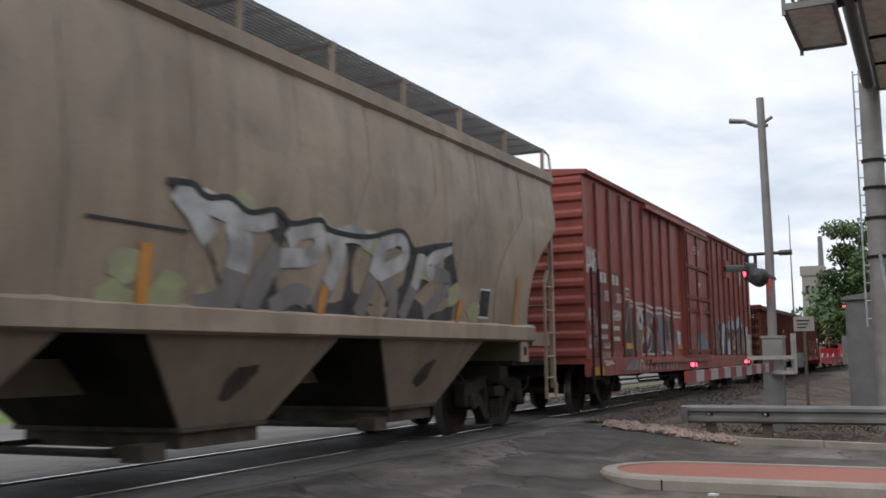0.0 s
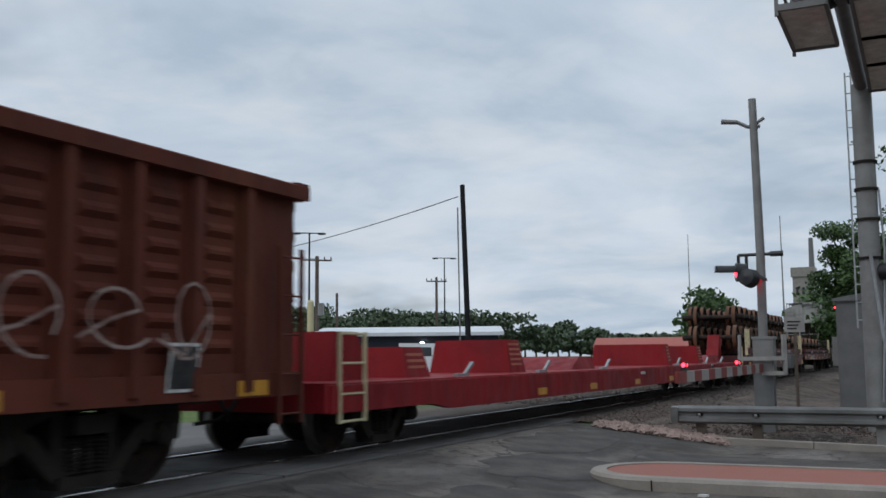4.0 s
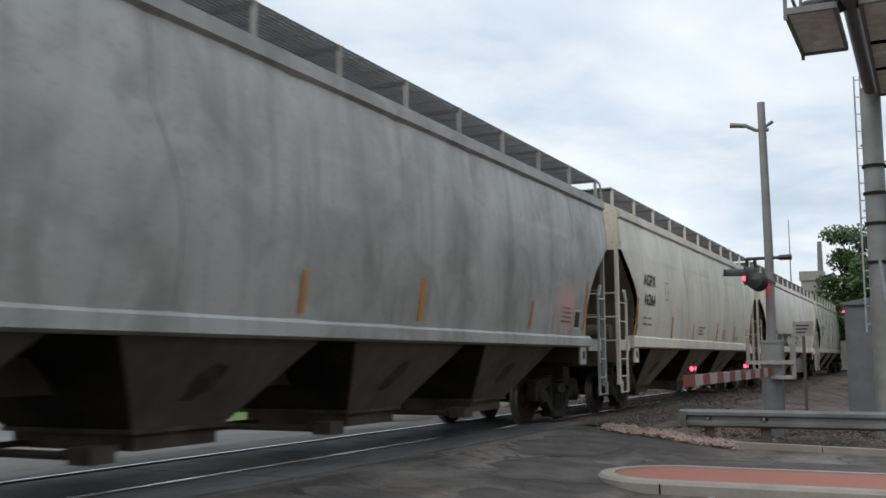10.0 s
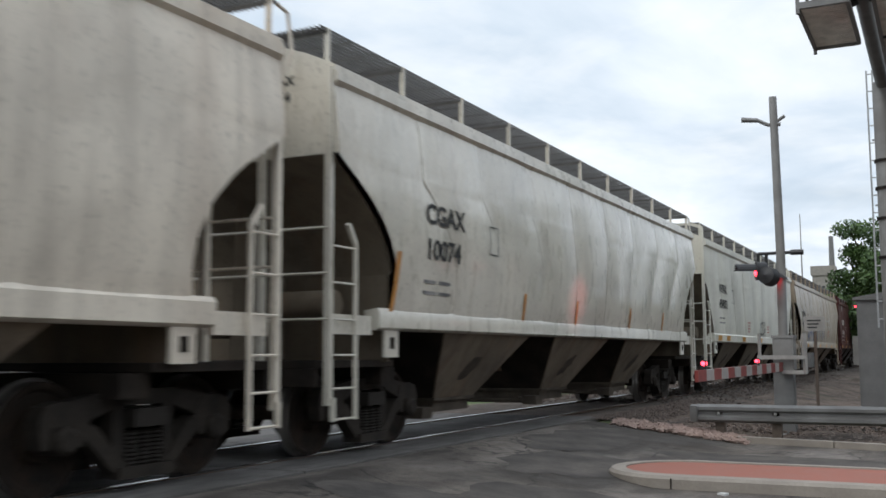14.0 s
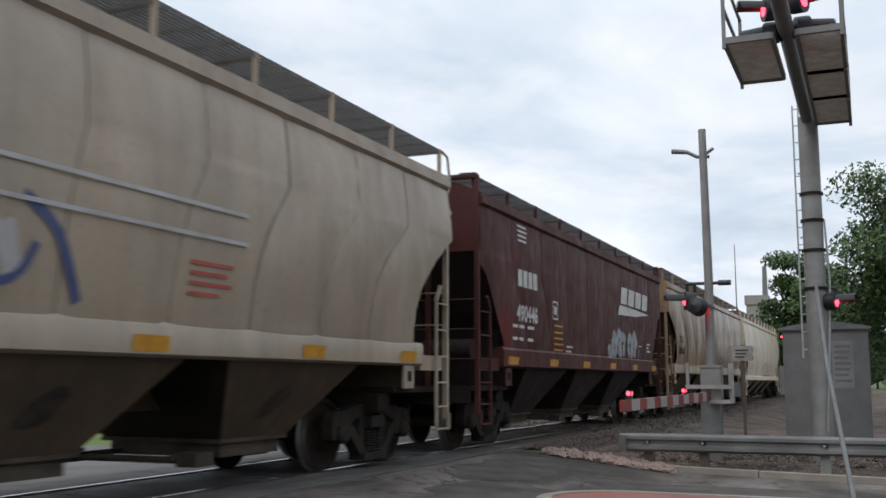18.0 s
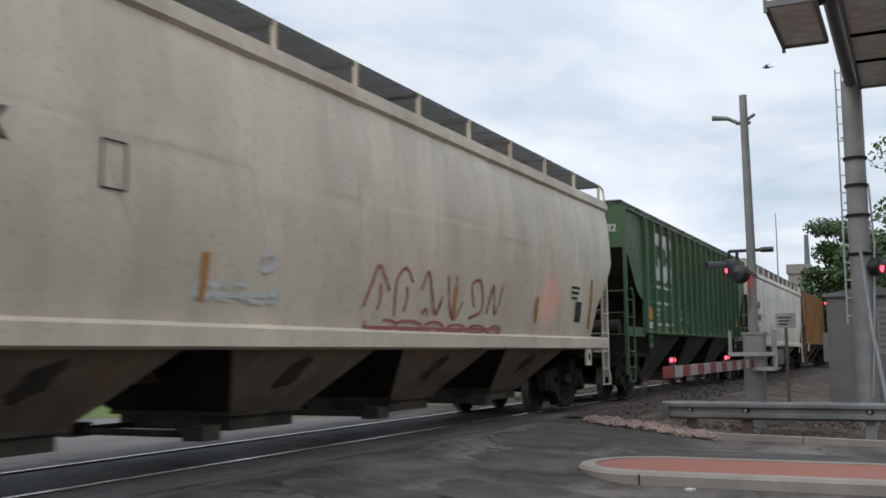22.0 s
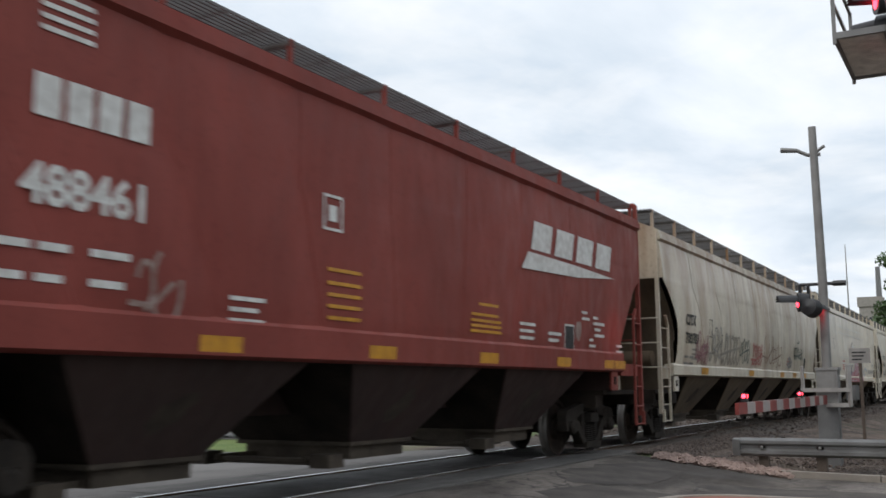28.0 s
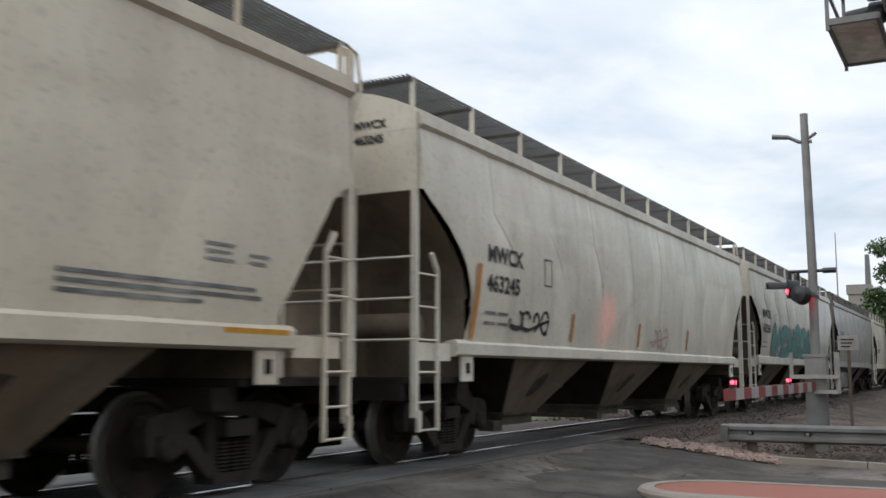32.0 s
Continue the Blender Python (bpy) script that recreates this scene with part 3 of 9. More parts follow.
# kerb along the road's far edge, and the median island
kerb = thing("kerb", "low worn concrete kerb along the road edge", "kerb", kind="structure")
for k in range(14):
    x0 = 3.85 + 2.0 * k
    ya, yb = 17.55 - 0.28 * (x0 - 3.85) if x0 < 8 else 16.4, 17.55 - 0.28 * (x0 + 2 - 3.85) if x0 + 2 < 8.1 else 16.4
    g = Geo().prism([(x0, ya), (x0 + 1.985, yb), (x0 + 1.985, yb + 0.18), (x0, ya + 0.18)], "z", -0.5, height(x0 + 1) + 0.10)
    part("kerb_stone", g, "concrete", kerb)


def rounded_island():
    """Outline of the island: a rounded nose towards the track, straight sides away from it."""
    r = 0.93
    cx, cy = 4.68, 12.13
    nose = [(cx + r * math.cos(a), cy + r * math.sin(a)) for a in [math.pi / 2 + math.pi * k / 18 for k in range(19)]]
    return [(30, cy + r)] + nose + [(30, cy - r)]


def inset_outline(pts, d):
    cy = 12.13
    out = []
    for x, y in pts:
        if x > 20:
            out.append((x, y - math.copysign(d, y - cy)))
        else:
            a = math.atan2(y - cy, x - 4.68)
            out.append((x - d * math.cos(a), y - d * math.sin(a)))
    return out


island = thing("median_island", "raised median island of red stamped concrete inside a pale kerb", "traffic island", kind="structure")
outer = rounded_island()
zi = -0.335
mid, inner = inset_outline(outer, 0.035), inset_outline(outer, 0.20)
g = Geo()
n = len(outer)
rings = [(outer, zi - 0.05), (outer, zi + 0.11), (mid, zi + 0.145), (inner, zi + 0.148), (inner, zi + 0.12)]
for pts, z in rings:
    g.v += [(x, y, z) for x, y in pts]
for j in range(len(rings) - 1):
    g.f += [(j * n + i, j * n + i + 1, (j + 1) * n + i + 1, (j + 1) * n + i) for i in range(n - 1)]
part("island_kerb", g, "concrete", island)
g = Geo()
for x in (4.70, 7.4, 10.4):
    g.box(x - 0.008, x + 0.008, 11.19, 11.205, zi - 0.04, zi + 0.12)
part("kerb_joint", g, "tie", island)
part("island_top", Geo().prism(inset_outline(outer, 0.198), "z", zi, zi + 0.133), "paver_red", island)
M["litter"] = plain("white_litter", (0.7, 0.7, 0.68), 0.6)
lit = part("litter", Geo().prism([(5.25, 10.95), (5.33, 10.93), (5.36, 11.0), (5.28, 11.02)], "z", -0.336, -0.31), "litter")
tagged(lit, "crumpled white scrap of litter on the asphalt", "litter")

# patches on the asphalt
rngp = random.Random(8)
for k, (x, y, w, h) in enumerate(((4.1, 9.4, 1.2, 0.9), (3.3, 12.0, 0.9, 1.3), (3.1, 8.3, 1.0, 0.6), (2.6, 14.6, 0.7, 1.8), (5.2, 14.6, 1.7, 0.8))):
    pts = [(x + w * math.cos(a) * rngp.uniform(0.75, 1.1), y + h * math.sin(a) * rngp.uniform(0.75, 1.1)) for a in [2 * math.pi * i / 22 for i in range(22)]]
    g = Geo().poly([(a, b, height(a) + 0.004) for a, b in pts])
    M["patch"] = M.get("patch") or plain("dark_asphalt_patch", (0.062, 0.056, 0.052), 0.8, 0, 0.35, 2, 0.3, (0.12, 0.106, 0.095))
    tagged(part("asphalt_patch", g, "patch"), "dark repair patch in the asphalt", "asphalt", "", "structure")


# ---- crossing gate with its mast ----
def flasher(parent, at, lamp="red_glow"):
    """One hooded signal head; the lamp looks along local -y."""
    hd = part("signal_head", Geo().lathe([(0.0, 0.0), (0.0, 0.165), (-0.03, 0.17), (-0.03, 0.0)], "y", n=20).lathe([(0.0, 0.17), (0.16, 0.15), (0.20, 0.0)], "y", n=16), "black_paint", parent, at=at)
    g = Geo()
    for k in range(9):
        a, b = math.pi * (k / 9) - 0.1, math.pi * ((k + 1) / 9) - 0.1
        r = 0.125
        g.poly([(r * math.cos(a), -0.03, r * math.sin(a)), (r * math.cos(b), -0.03, r * math.sin(b)), (r * 1.04 * math.cos(b), -0.40, r * 1.04 * math.sin(b)), (r * 1.04 * math.cos(a), -0.36, r * 1.04 * math.sin(a))])
        g.poly([(r * 0.95 * math.cos(a), -0.03, r * 0.95 * math.sin(a)), (r * 0.95 * math.cos(b), -0.03, r * 0.95 * math.sin(b)), (r * math.cos(b), -0.40, r * math.sin(b)), (r * math.cos(a), -0.36, r * math.sin(a))])
    part("hood", g, "black_paint", hd)
    part("lens", Geo().lathe([(-0.034, 0.095), (-0.05, 0.06), (-0.055, 0.0)], "y", n=16), lamp, hd)
    return hd


gate = thing("crossing_gate", "lowered red and white railway crossing gate on a grey mast", "crossing gate", at=pose(4.88, 18.82, 0))
g = Geo().tube((0, 0, -0.4), (0.03, 0, 3.0), 0.085, 0.08, 14).tube((0.03, 0, 3.0), (0.0, 0, 5.82), 0.08, 0.07, 14)
g.tube((0, 0, -0.4), (0, 0, -0.25), 0.22, 0.16, 14)
part("mast", g, "galv_dull", gate)
g = Geo().path([(-0.48, -0.02, 5.44), (-0.28, -0.02, 5.41), (-0.1, 0, 5.31), (0.12, 0, 5.30)], 0.035, 8)
g.tube((-0.56, -0.02, 5.45), (-0.28, -0.02, 5.41), 0.05, 0.04, 8)
g.path([(0.0, 0, 5.32), (0.12, 0, 5.40), (0.2, 0, 5.45)], 0.03, 8)
part("top_bracket", g, "alu", gate)
g = Geo().tube((-0.36, 0, 2.95), (0.40, 0, 2.95), 0.03, n=8).tube((0.2, 0, 2.95), (0.42, 0, 2.95), 0.05, n=8)
g.tube((-0.36, 0, 2.95), (-0.36, 0, 2.66), 0.03, n=8).tube((-0.22, 0, 2.95), (-0.22, 0, 2.66), 0.03, n=8)
part("cross_arm", g, "black_paint", gate)
flasher(gate, pose(-0.34, -0.25, 2.62, 0, 0, -70))
flasher(gate, pose(-0.12, -0.30, 2.50, 8, 0, 160))
mech = part("gate_machine", Geo().box(-0.15, 0.20, -0.16, 0.22, 0.86, 1.44).box(-0.17, 0.22, -0.18, 0.24, 1.42, 1.47), "galv_dull", gate)
part("machine_door", Geo().box(-0.11, 0.16, -0.175, -0.16, 0.92, 1.38), "galv_dull", mech)
part("pedestal", Geo().box(-0.16, 0.18, -0.13, 0.16, -0.35, 0.86), "machine", gate)
g = Geo()
g.bar((-0.40, -0.25, 1.08), (0.42, -0.25, 1.08), 0.05, 0.07)
g.bar((0.0, -0.2, 0.82), (0.42, -0.2, 0.82), 0.05, 0.07)
for x in (-0.36, 0.38):
    g.bar((x, -0.25, 1.05), (x, -0.25, 1.50), 0.04, 0.05)
g.bar((0.40, -0.22, 0.8), (0.40, -0.22, 1.5), 0.05, 0.06)
part("arm_bracket", g, "gate_white", gate)
g = Geo().box(0.28, 0.44, 0.25, 0.75, 0.9, 1.16)
part("counterweight", g, "machine", gate)
beam = new("signal_beam", bpy.data.lights.new("signal_beam", "SPOT"))
beam.data.energy, beam.data.color, beam.data.spot_size, beam.data.spot_blend, beam.data.shadow_soft_size = 55, (1.0, 0.05, 0.05), radians(24), 1.0, 0.09
beam.matrix_world = look((4.02, 18.36, 2.60), (1.62, 17.2, 2.1))
# arm: towards the road, along the track
arm = new("gate_arm")
arm.parent = gate
arm.empty_display_size = 0.2
n_seg = 15
tip, root = -7.0, -0.2
for k in range(n_seg):
    a, b = root + (tip - root) * k / n_seg, root + (tip - root) * (k + 1) / n_seg
    za = 0.912 - 0.02 * k / n_seg
    h = 0.078 - 0.012 * k / n_seg
    part("gate_stripe", Geo().prism([(a, za - h), (b, za - h), (b, za + h), (a, za + h)], "x", -0.022, 0.022), "gate_white" if k % 2 else "gate_red", arm)
for y in (-6.58, -2.78):
    part("lamp_mount", Geo().box(-0.035, 0.035, y - 0.045, y + 0.045, 0.965, 1.075), "black_paint", arm)
    part("gate_lamp", Geo().lathe([(-0.058, 0.0), (-0.054, 0.022), (-0.046, 0.026), (0.046, 0.026), (0.054, 0.022), (0.058, 0.0)], "y", (0.0, y, 1.035), 12).lathe([(0.036, 0.024), (0.042, 0.0)], "x", (0.0, y, 1.035), 12), "red_glow", arm)

# ---- guard rail ----
rail = thing("guard_rail", "galvanised corrugated steel guard rail along the road", "guard rail")
prof = [(0.0, -0.155), (0.03, -0.15), (0.075, -0.11), (0.075, -0.06), (0.02, -0.025), (0.02, 0.025), (0.075, 0.06), (0.075, 0.11), (0.03, 0.15), (0.0, 0.155), (0.012, 0.145), (0.06, 0.105), (0.06, 0.065), (0.005, 0.03), (0.005, -0.03), (0.06, -0.065), (0.06, -0.105), (0.012, -0.145)]
g = Geo().prism([(17.86 - a, 0.125 + b) for a, b in prof], "x", 3.55, 30)
part("beam", g, "rail_galv", rail)
g = Geo().prism([(17.90, 0.0), (17.76, -0.02), (17.74, 0.25), (17.90, 0.27)], "x", 3.44, 3.56)
part("end_shoe", g, "rail_galv", rail)
for x in (3.92, 4.86, 6.80, 8.7, 10.6, 12.5, 14.4, 18.2, 22):
    g = Geo().box(x - 0.08, x + 0.08, 17.90, 18.05, height(x) - 0.3, 0.22).box(x - 0.06, x + 0.06, 17.84, 17.92, -0.02, 0.24)
    part("post", g, "wood_pole" if x < 5 else "galv_dull", rail)
    part("bolt", Geo().lathe([(17.76, 0.0), (17.77, 0.025), (17.79, 0.03)], "y", (x, 0, 0.125), 8), "galv_dull", rail)

# ---- cantilever signal structure ----
cant = thing("cantilever_signal", "tall grey cantilever signal mast with a walkway over the road", "signal gantry", at=pose(6.70, 19.6, 0))
part("mast", Geo().tube((0, 0, -0.4), (0, 0, 6.05), 0.19, 0.175, 20), "galv_dull", cant)
part("base_plate", Geo().tube((0, 0, -0.42), (0, 0, -0.30), 0.34, n=16), "galv_dull", cant)
for z in (2.85, 3.55, 4.1, 4.6):
    part("clamp_band", Geo().tube((0, 0, z - 0.025), (0, 0, z + 0.025), 0.21, n=20), "steel_dark", cant)
g = Geo()
for x in (-0.265, -0.165):
    g.bar((x, -0.02, 1.6), (x, -0.02, 6.3), 0.03, 0.03, (0, 1, 0))
for k in range(15):
    g.tube((-0.265, -0.02, 1.75 + 0.32 * k), (-0.165, -0.02, 1.75 + 0.32 * k), 0.012, n=5)
for z in (2.6, 3.8, 5.0):
    g.bar((-0.22, -0.02, z), (-0.12, -0.02, z), 0.03, 0.03)
part("ladder", g, "galv", cant)
# the arm over the road and the walkway panels beside it
M["walk_grate"] = plain("walkway_grating", (0.66, 0.62, 0.56), 0.7, 0.1, 0.3, 6, 0.2)
part("arm", Geo().tube((0, 0.1, 6.02), (0, -7.0, 6.16), 0.12, 0.11, 14), "machine", cant)
for (x0, x1, ys) in ((-0.80, -0.16, (-5.4, -3.3)), (0.16, 0.74, (-5.4, -3.45, -1.9, -0.1))):
    for a, b in zip(ys, ys[1:]):
        g = Geo()
        n = 46
        for k in range(n):
            x = x0 + (x1 - x0) * (k + 0.5) / n
            g.box(x - 0.0027, x + 0.0027, a + 0.03, b - 0.03, 5.90, 5.93)
        for k in range(26):
            y = a + (b - a) * k / 25
            g.box(x0, x1, y - 0.006, y + 0.006, 5.895, 5.915)
        tagged(part("walkway_panel", g, "walk_grate", cant), kind="stuff")
        g = Geo()
        for x in (x0, x1):
            g.bar((x, a, 5.91), (x, b, 5.91), 0.05, 0.09)
        for y in (a, b):
            g.bar((x0, y, 5.91), (x1, y, 5.91), 0.06, 0.09)
        part("walkway_frame", g, "alu", cant)
    g = Geo()
    xo = x0 if x0 < 0 else x1
    ya, yb = ys[0], ys[-1]
    posts = [ya + (yb - ya) * k / max(1, len(ys) - 1) for k in range(len(ys))]
    for y in posts:
        g.bar((xo, y, 5.8), (xo, y, 6.95), 0.05, 0.05, (0, 1, 0))
    for z in (6.4, 6.93):
        g.bar((xo, ya, z), (xo, yb, z), 0.04, 0.04)
    g.bar((x0, ya, 6.93), (x1, ya, 6.93), 0.04, 0.04)
    part("walkway_railing", g, "alu", cant)
for (x, y, z, r) in ((-0.24, -5.2, 6.36, -68), (-0.24, -4.85, 6.12, -108), (0.24, -5.2, 6.42, 66), (0.26, -4.8, 6.16, 112)):
    flasher(cant, pose(x, y, z, 0, 0, r))
flasher(cant, pose(0.32, -0.1, 2.60, 0, 0, 72))
part("head_bracket", Geo().tube((0.1, 0, 2.85), (0.36, 0, 2.85), 0.03, n=8).tube((0.34, 0, 2.85), (0.34, 0, 2.5), 0.03, n=8), "black_paint", cant)
part("conduit", Geo().path([(0.2, -0.06, 4.1), (0.25, -0.06, 3.0), (0.18, -0.12, 1.6), (0.1, -0.2, 0.3)], 0.02, 6), "galv", cant)

# ---- relay cabinet ----
cab = thing("signal_cabinet", "large grey aluminium signal equipment cabinet beside the track", "equipment cabinet", at=pose(6.75, 21.6, 0))
part("body", Geo().box(-0.78, 0.78, -0.55, 0.55, -0.35, 2.18), "alu", cab)
part("roof", Geo().prism([(-0.84, 2.17), (0.84, 2.17), (0.84, 2.22), (0, 2.36), (-0.84, 2.22)], "y", -0.62, 0.62), "alu", cab)
for s in (-1, 1):
    d = part("door", Geo().box(min(s * 0.02, s * 0.74), max(s * 0.02, s * 0.74), -0.575, -0.551, -0.1, 2.1), "alu", cab)
    part("door_handle", Geo().tube((s * 0.1, -0.60, 0.9), (s * 0.1, -0.60, 1.1), 0.015, n=6), "galv", d)
nt_ob = part("notice", Geo().box(0.12, 0.5, -0.58, -0.576, 1.05, 1.95), "galv_dull", cab)
for k in range(7):
    part("notice_line", Geo().box(0.16, 0.46 - 0.03 * (k % 3), -0.584, -0.5805, 1.82 - 0.11 * k, 1.87 - 0.11 * k), "machine", nt_ob)
part("lamp", Geo().lathe([(0, 0.0), (0, 0.018), (0.03, 0.012), (0.03, 0.0)], "y", (-0.80, -0.50, 2.05), 10), "red_glow", cab)

# ---- small sign behind the gate ----
sign = thing("track_sign", "small white sign board on a post beside the track", "sign", at=pose(5.1, 21.9, 0))
part("post", Geo().box(-0.03, 0.03, 0.0, 0.05, -0.3, 1.9), "wood_pole", sign)
bd = part("board", Geo().box(-0.20, 0.20, -0.02, 0.0, 1.60, 1.90), "gate_white", sign)
for k in range(3):
    part("sign_line", Geo().box(-0.14, 0.12 - 0.04 * k, -0.0245, -0.0205, 1.80 - 0.07 * k, 1.83 - 0.07 * k), "black_mark", bd)
bx = thing("post_box", "grey junction box on a short post beside the track", "junction box", at=pose(5.9, 22.6, 0))
part("post", Geo().box(-0.03, 0.03, -0.03, 0.03, -0.3, 1.2), "galv_dull", bx)
part("box", Geo().box(-0.14, 0.14, -0.1, 0.1, 0.9, 1.5), "galv_dull", bx)
wirep = thing("sloping_guy_rod", "slanting grey steel guy rod beside the road", "guy wire")
part("rod", Geo().path([(6.72, 19.35, 2.9), (6.95, 16.5, 1.45), (7.33, 12.62, -0.20)], 0.030, 8), "machine", wirep)


# ---- trees ----
def leaf_quads(g, rng, c, rx, rz, n, size):
    for _ in range(n):
        d = Vector((rng.gauss(0, 1), rng.gauss(0, 1), rng.gauss(0, 1))).normalized() * (rng.random() ** 0.4)
        p = Vector((c[0] + d.x * rx, c[1] + d.y * rx, c[2] + d.z * rz))
        a = Vector((rng.uniform(-1, 1), rng.uniform(-1, 1), rng.uniform(-1, 1))).normalized()
        b = a.orthogonal().normalized()
        s = size * rng.uniform(0.6, 1.3)
        w = s * rng.uniform(0.4, 0.6)
        g.poly([p - a * s, p + b * w, p + a * s, p - b * w])


def tree(x, y, h, spread, seed, label, leaves=3000, size=0.16, mat="leaf", bare=0.25):
    rng = random.Random(seed)
    z0 = height(x) - 0.1
    t = thing("tree", label, "tree", at=pose(x, y, z0))
    g = Geo()
    top = Vector((rng.uniform(-0.3, 0.3), rng.uniform(-0.3, 0.3), h * 0.6))
    g.tube((0, 0, 0), top, h * 0.028, h * 0.014, 8)
    crown, clumps = Geo(), []
    for k in range(13):
        a = 2.4 * k + rng.uniform(-0.4, 0.4)
        f = bare + (1 - bare) * k / 12
        p0 = Vector((top.x * f, top.y * f, h * 0.6 * f))
        ln = spread * (1.05 - 0.55 * f) * rng.uniform(0.65, 1.1)
        p1 = p0 + Vector((math.cos(a) * ln * 0.6, math.sin(a) * ln * 0.6, h * 0.13))
        p2 = p1 + Vector((math.cos(a + 0.3) * ln * 0.4, math.sin(a + 0.3) * ln * 0.4, h * rng.uniform(0.05, 0.16)))
        g.tube(p0, p1, h * 0.010, h * 0.006, 6).tube(p1, p2, h * 0.006, h * 0.002, 5)
        clumps += [(p2, 0.30), (p1, 0.24), ((p1 + p2) / 2 + Vector((0, 0, h * 0.05)), 0.26)]
    clumps.append((Vector((top.x, top.y, h * 0.86)), 0.32))
    part("trunk", g, "bark", t)
    for p, r in clumps:
        leaf_quads(crown, rng, p, spread * r * rng.uniform(0.8, 1.3), spread * r * rng.uniform(0.55, 0.9), leaves // len(clumps), size)
    part("crown", crown, mat, t)


tree(5.55, 44, 7.6, 2.2, 31, "leafy green tree beside the railway", 15000, 0.085, "leaf", 0.5)
tree(9.3, 35, 9.0, 3.6, 32, "tall leafy green tree behind the signal cabinet", 22000, 0.09)
tree(12.0, 31, 8.6, 3.6, 33, "leafy green tree behind the signal cabinet", 16000, 0.09)
tree(6.6, 50, 6.6, 2.8, 34, "light green leafy tree along the line", 11000, 0.09)
tree(3.4, 76, 6.5, 3.4, 39, "light green leafy tree far along the line", 3500, 0.22)
tree(-1.5, 120, 9, 6, 35, "rounded green tree far along the line", 3000, 0.4)
tree(3.0, 110, 9, 6, 36, "rounded green tree far along the line", 3000, 0.4)
tree(-14.5, 118, 9.5, 5, 37, "rounded green tree far beyond the railway", 2500, 0.4)
tree(-49.0, 45.0, 12.6, 4.6, 38, "leafy green tree beyond the parking lot", 20000, 0.19)


def woods(name, label, pts, seed, size=0.9, lumps=9):
    """A far belt of trees as many small clumps."""
    rng = random.Random(seed)
    g = Geo()
    for x, y, h, w in pts:
        z0 = height(x)
        g.tube((x, y, z0), (x, y, z0 + h * 0.5), 0.25, 0.15, 5)
        for _ in range(lumps):
            c = (x + rng.uniform(-w, w), y + rng.uniform(-w, w), z0 + h * rng.uniform(0.35, 0.9))
            leaf_quads(g, rng, c, w * 0.55, h * 0.14, 130, size)
    tagged(part(name, g, "leaf_far"), label, "trees", "", "stuff")


rngw = random.Random(77)
belt = []
for k in range(95):
    a = math.radians(-2 + 58 * k / 94)
    d = rngw.uniform(185, 235)
    low = float(np.interp(math.degrees(a), [0, 16, 22, 40, 56], [0.45, 0.45, 0.74, 0.92, 1.0]))
    belt.append((7.5 - d * math.sin(a), d * math.cos(a), rngw.uniform(9, 13.5) * low, rngw.uniform(4, 7)))
woods("tree_belt", "distant belt of dark green trees behind the buildings", belt, 78, 0.5)
rngb = random.Random(81)
behind = [(46 + rngb.uniform(-4, 6), -75 + 4.2 * k, rngb.uniform(10, 14.5), rngb.uniform(4, 6)) for k in range(42)]
woods("tree_belt", "belt of dark green trees along the far side of the road", behind, 82, 0.6)
hill = [(7.5 - d * math.sin(math.radians(a)), d * math.cos(math.radians(a)), h, 6) for a, d, h in ((49, 140, 14.2), (47, 145, 14.6), (45, 150, 13.6), (43.4, 150, 10.8), (51, 138, 13.4), (41.8, 155, 8.6), (53, 135, 13.5))]
woods("tree_clump", "rounded clump of dark green trees", hill, 79, 0.55, 30)


# ---- poles and wires ----
def utility_pole(x, y, ztop, r, arms, label, lean=0.0, lamp=False):
    p = thing("utility_pole", label, "utility pole", at=pose(x, y, height(x)))
    h = ztop - height(x)
    part("pole", Geo().tube((0, 0, -0.3), (lean, 0, h), r * 1.25, r, 10), "wood_pole", p)
    for z, w in arms:
        g = Geo().bar((lean - w * 0.74, -w * 0.68, h - z), (lean + w * 0.74, w * 0.68, h - z), 0.10, 0.12)
        for f in (-0.95, -0.5, 0.5, 0.95):
            g.tube((lean + w * 0.74 * f, w * 0.68 * f, h - z + 0.05), (lean + w * 0.74 * f, w * 0.68 * f, h - z + 0.28), 0.05, 0.04, 6)
        part("cross_arm", g, "wood_pole", p)
    if lamp:
        part("transformer", Geo().tube((lean + 0.35, 0, h - 4.4), (lean + 0.35, 0, h - 3.5), 0.25, n=10), "galv_dull", p)
    return p


def flood_pole(x, y, ztop, w, label):
    p = thing("light_pole", label, "street lamp", at=pose(x, y, height(x)))
    h = ztop - height(x)
    part("pole", Geo().tube((0, 0, -0.2), (0, 0, h), 0.09, 0.06, 8), "black_pole", p)
    part("lamp_head", Geo().bar((-w * 0.8, -w * 0.6, h), (w * 0.8, w * 0.6, h), 0.12, 0.07).box(-w * 0.8 - 0.2, -w * 0.8 + 0.25, -w * 0.6 - 0.15, -w * 0.6 + 0.15, h - 0.1, h + 0.02).box(w * 0.8 - 0.25, w * 0.8 + 0.2, w * 0.6 - 0.15, w * 0.6 + 0.15, h - 0.1, h + 0.02), "black_pole", p)


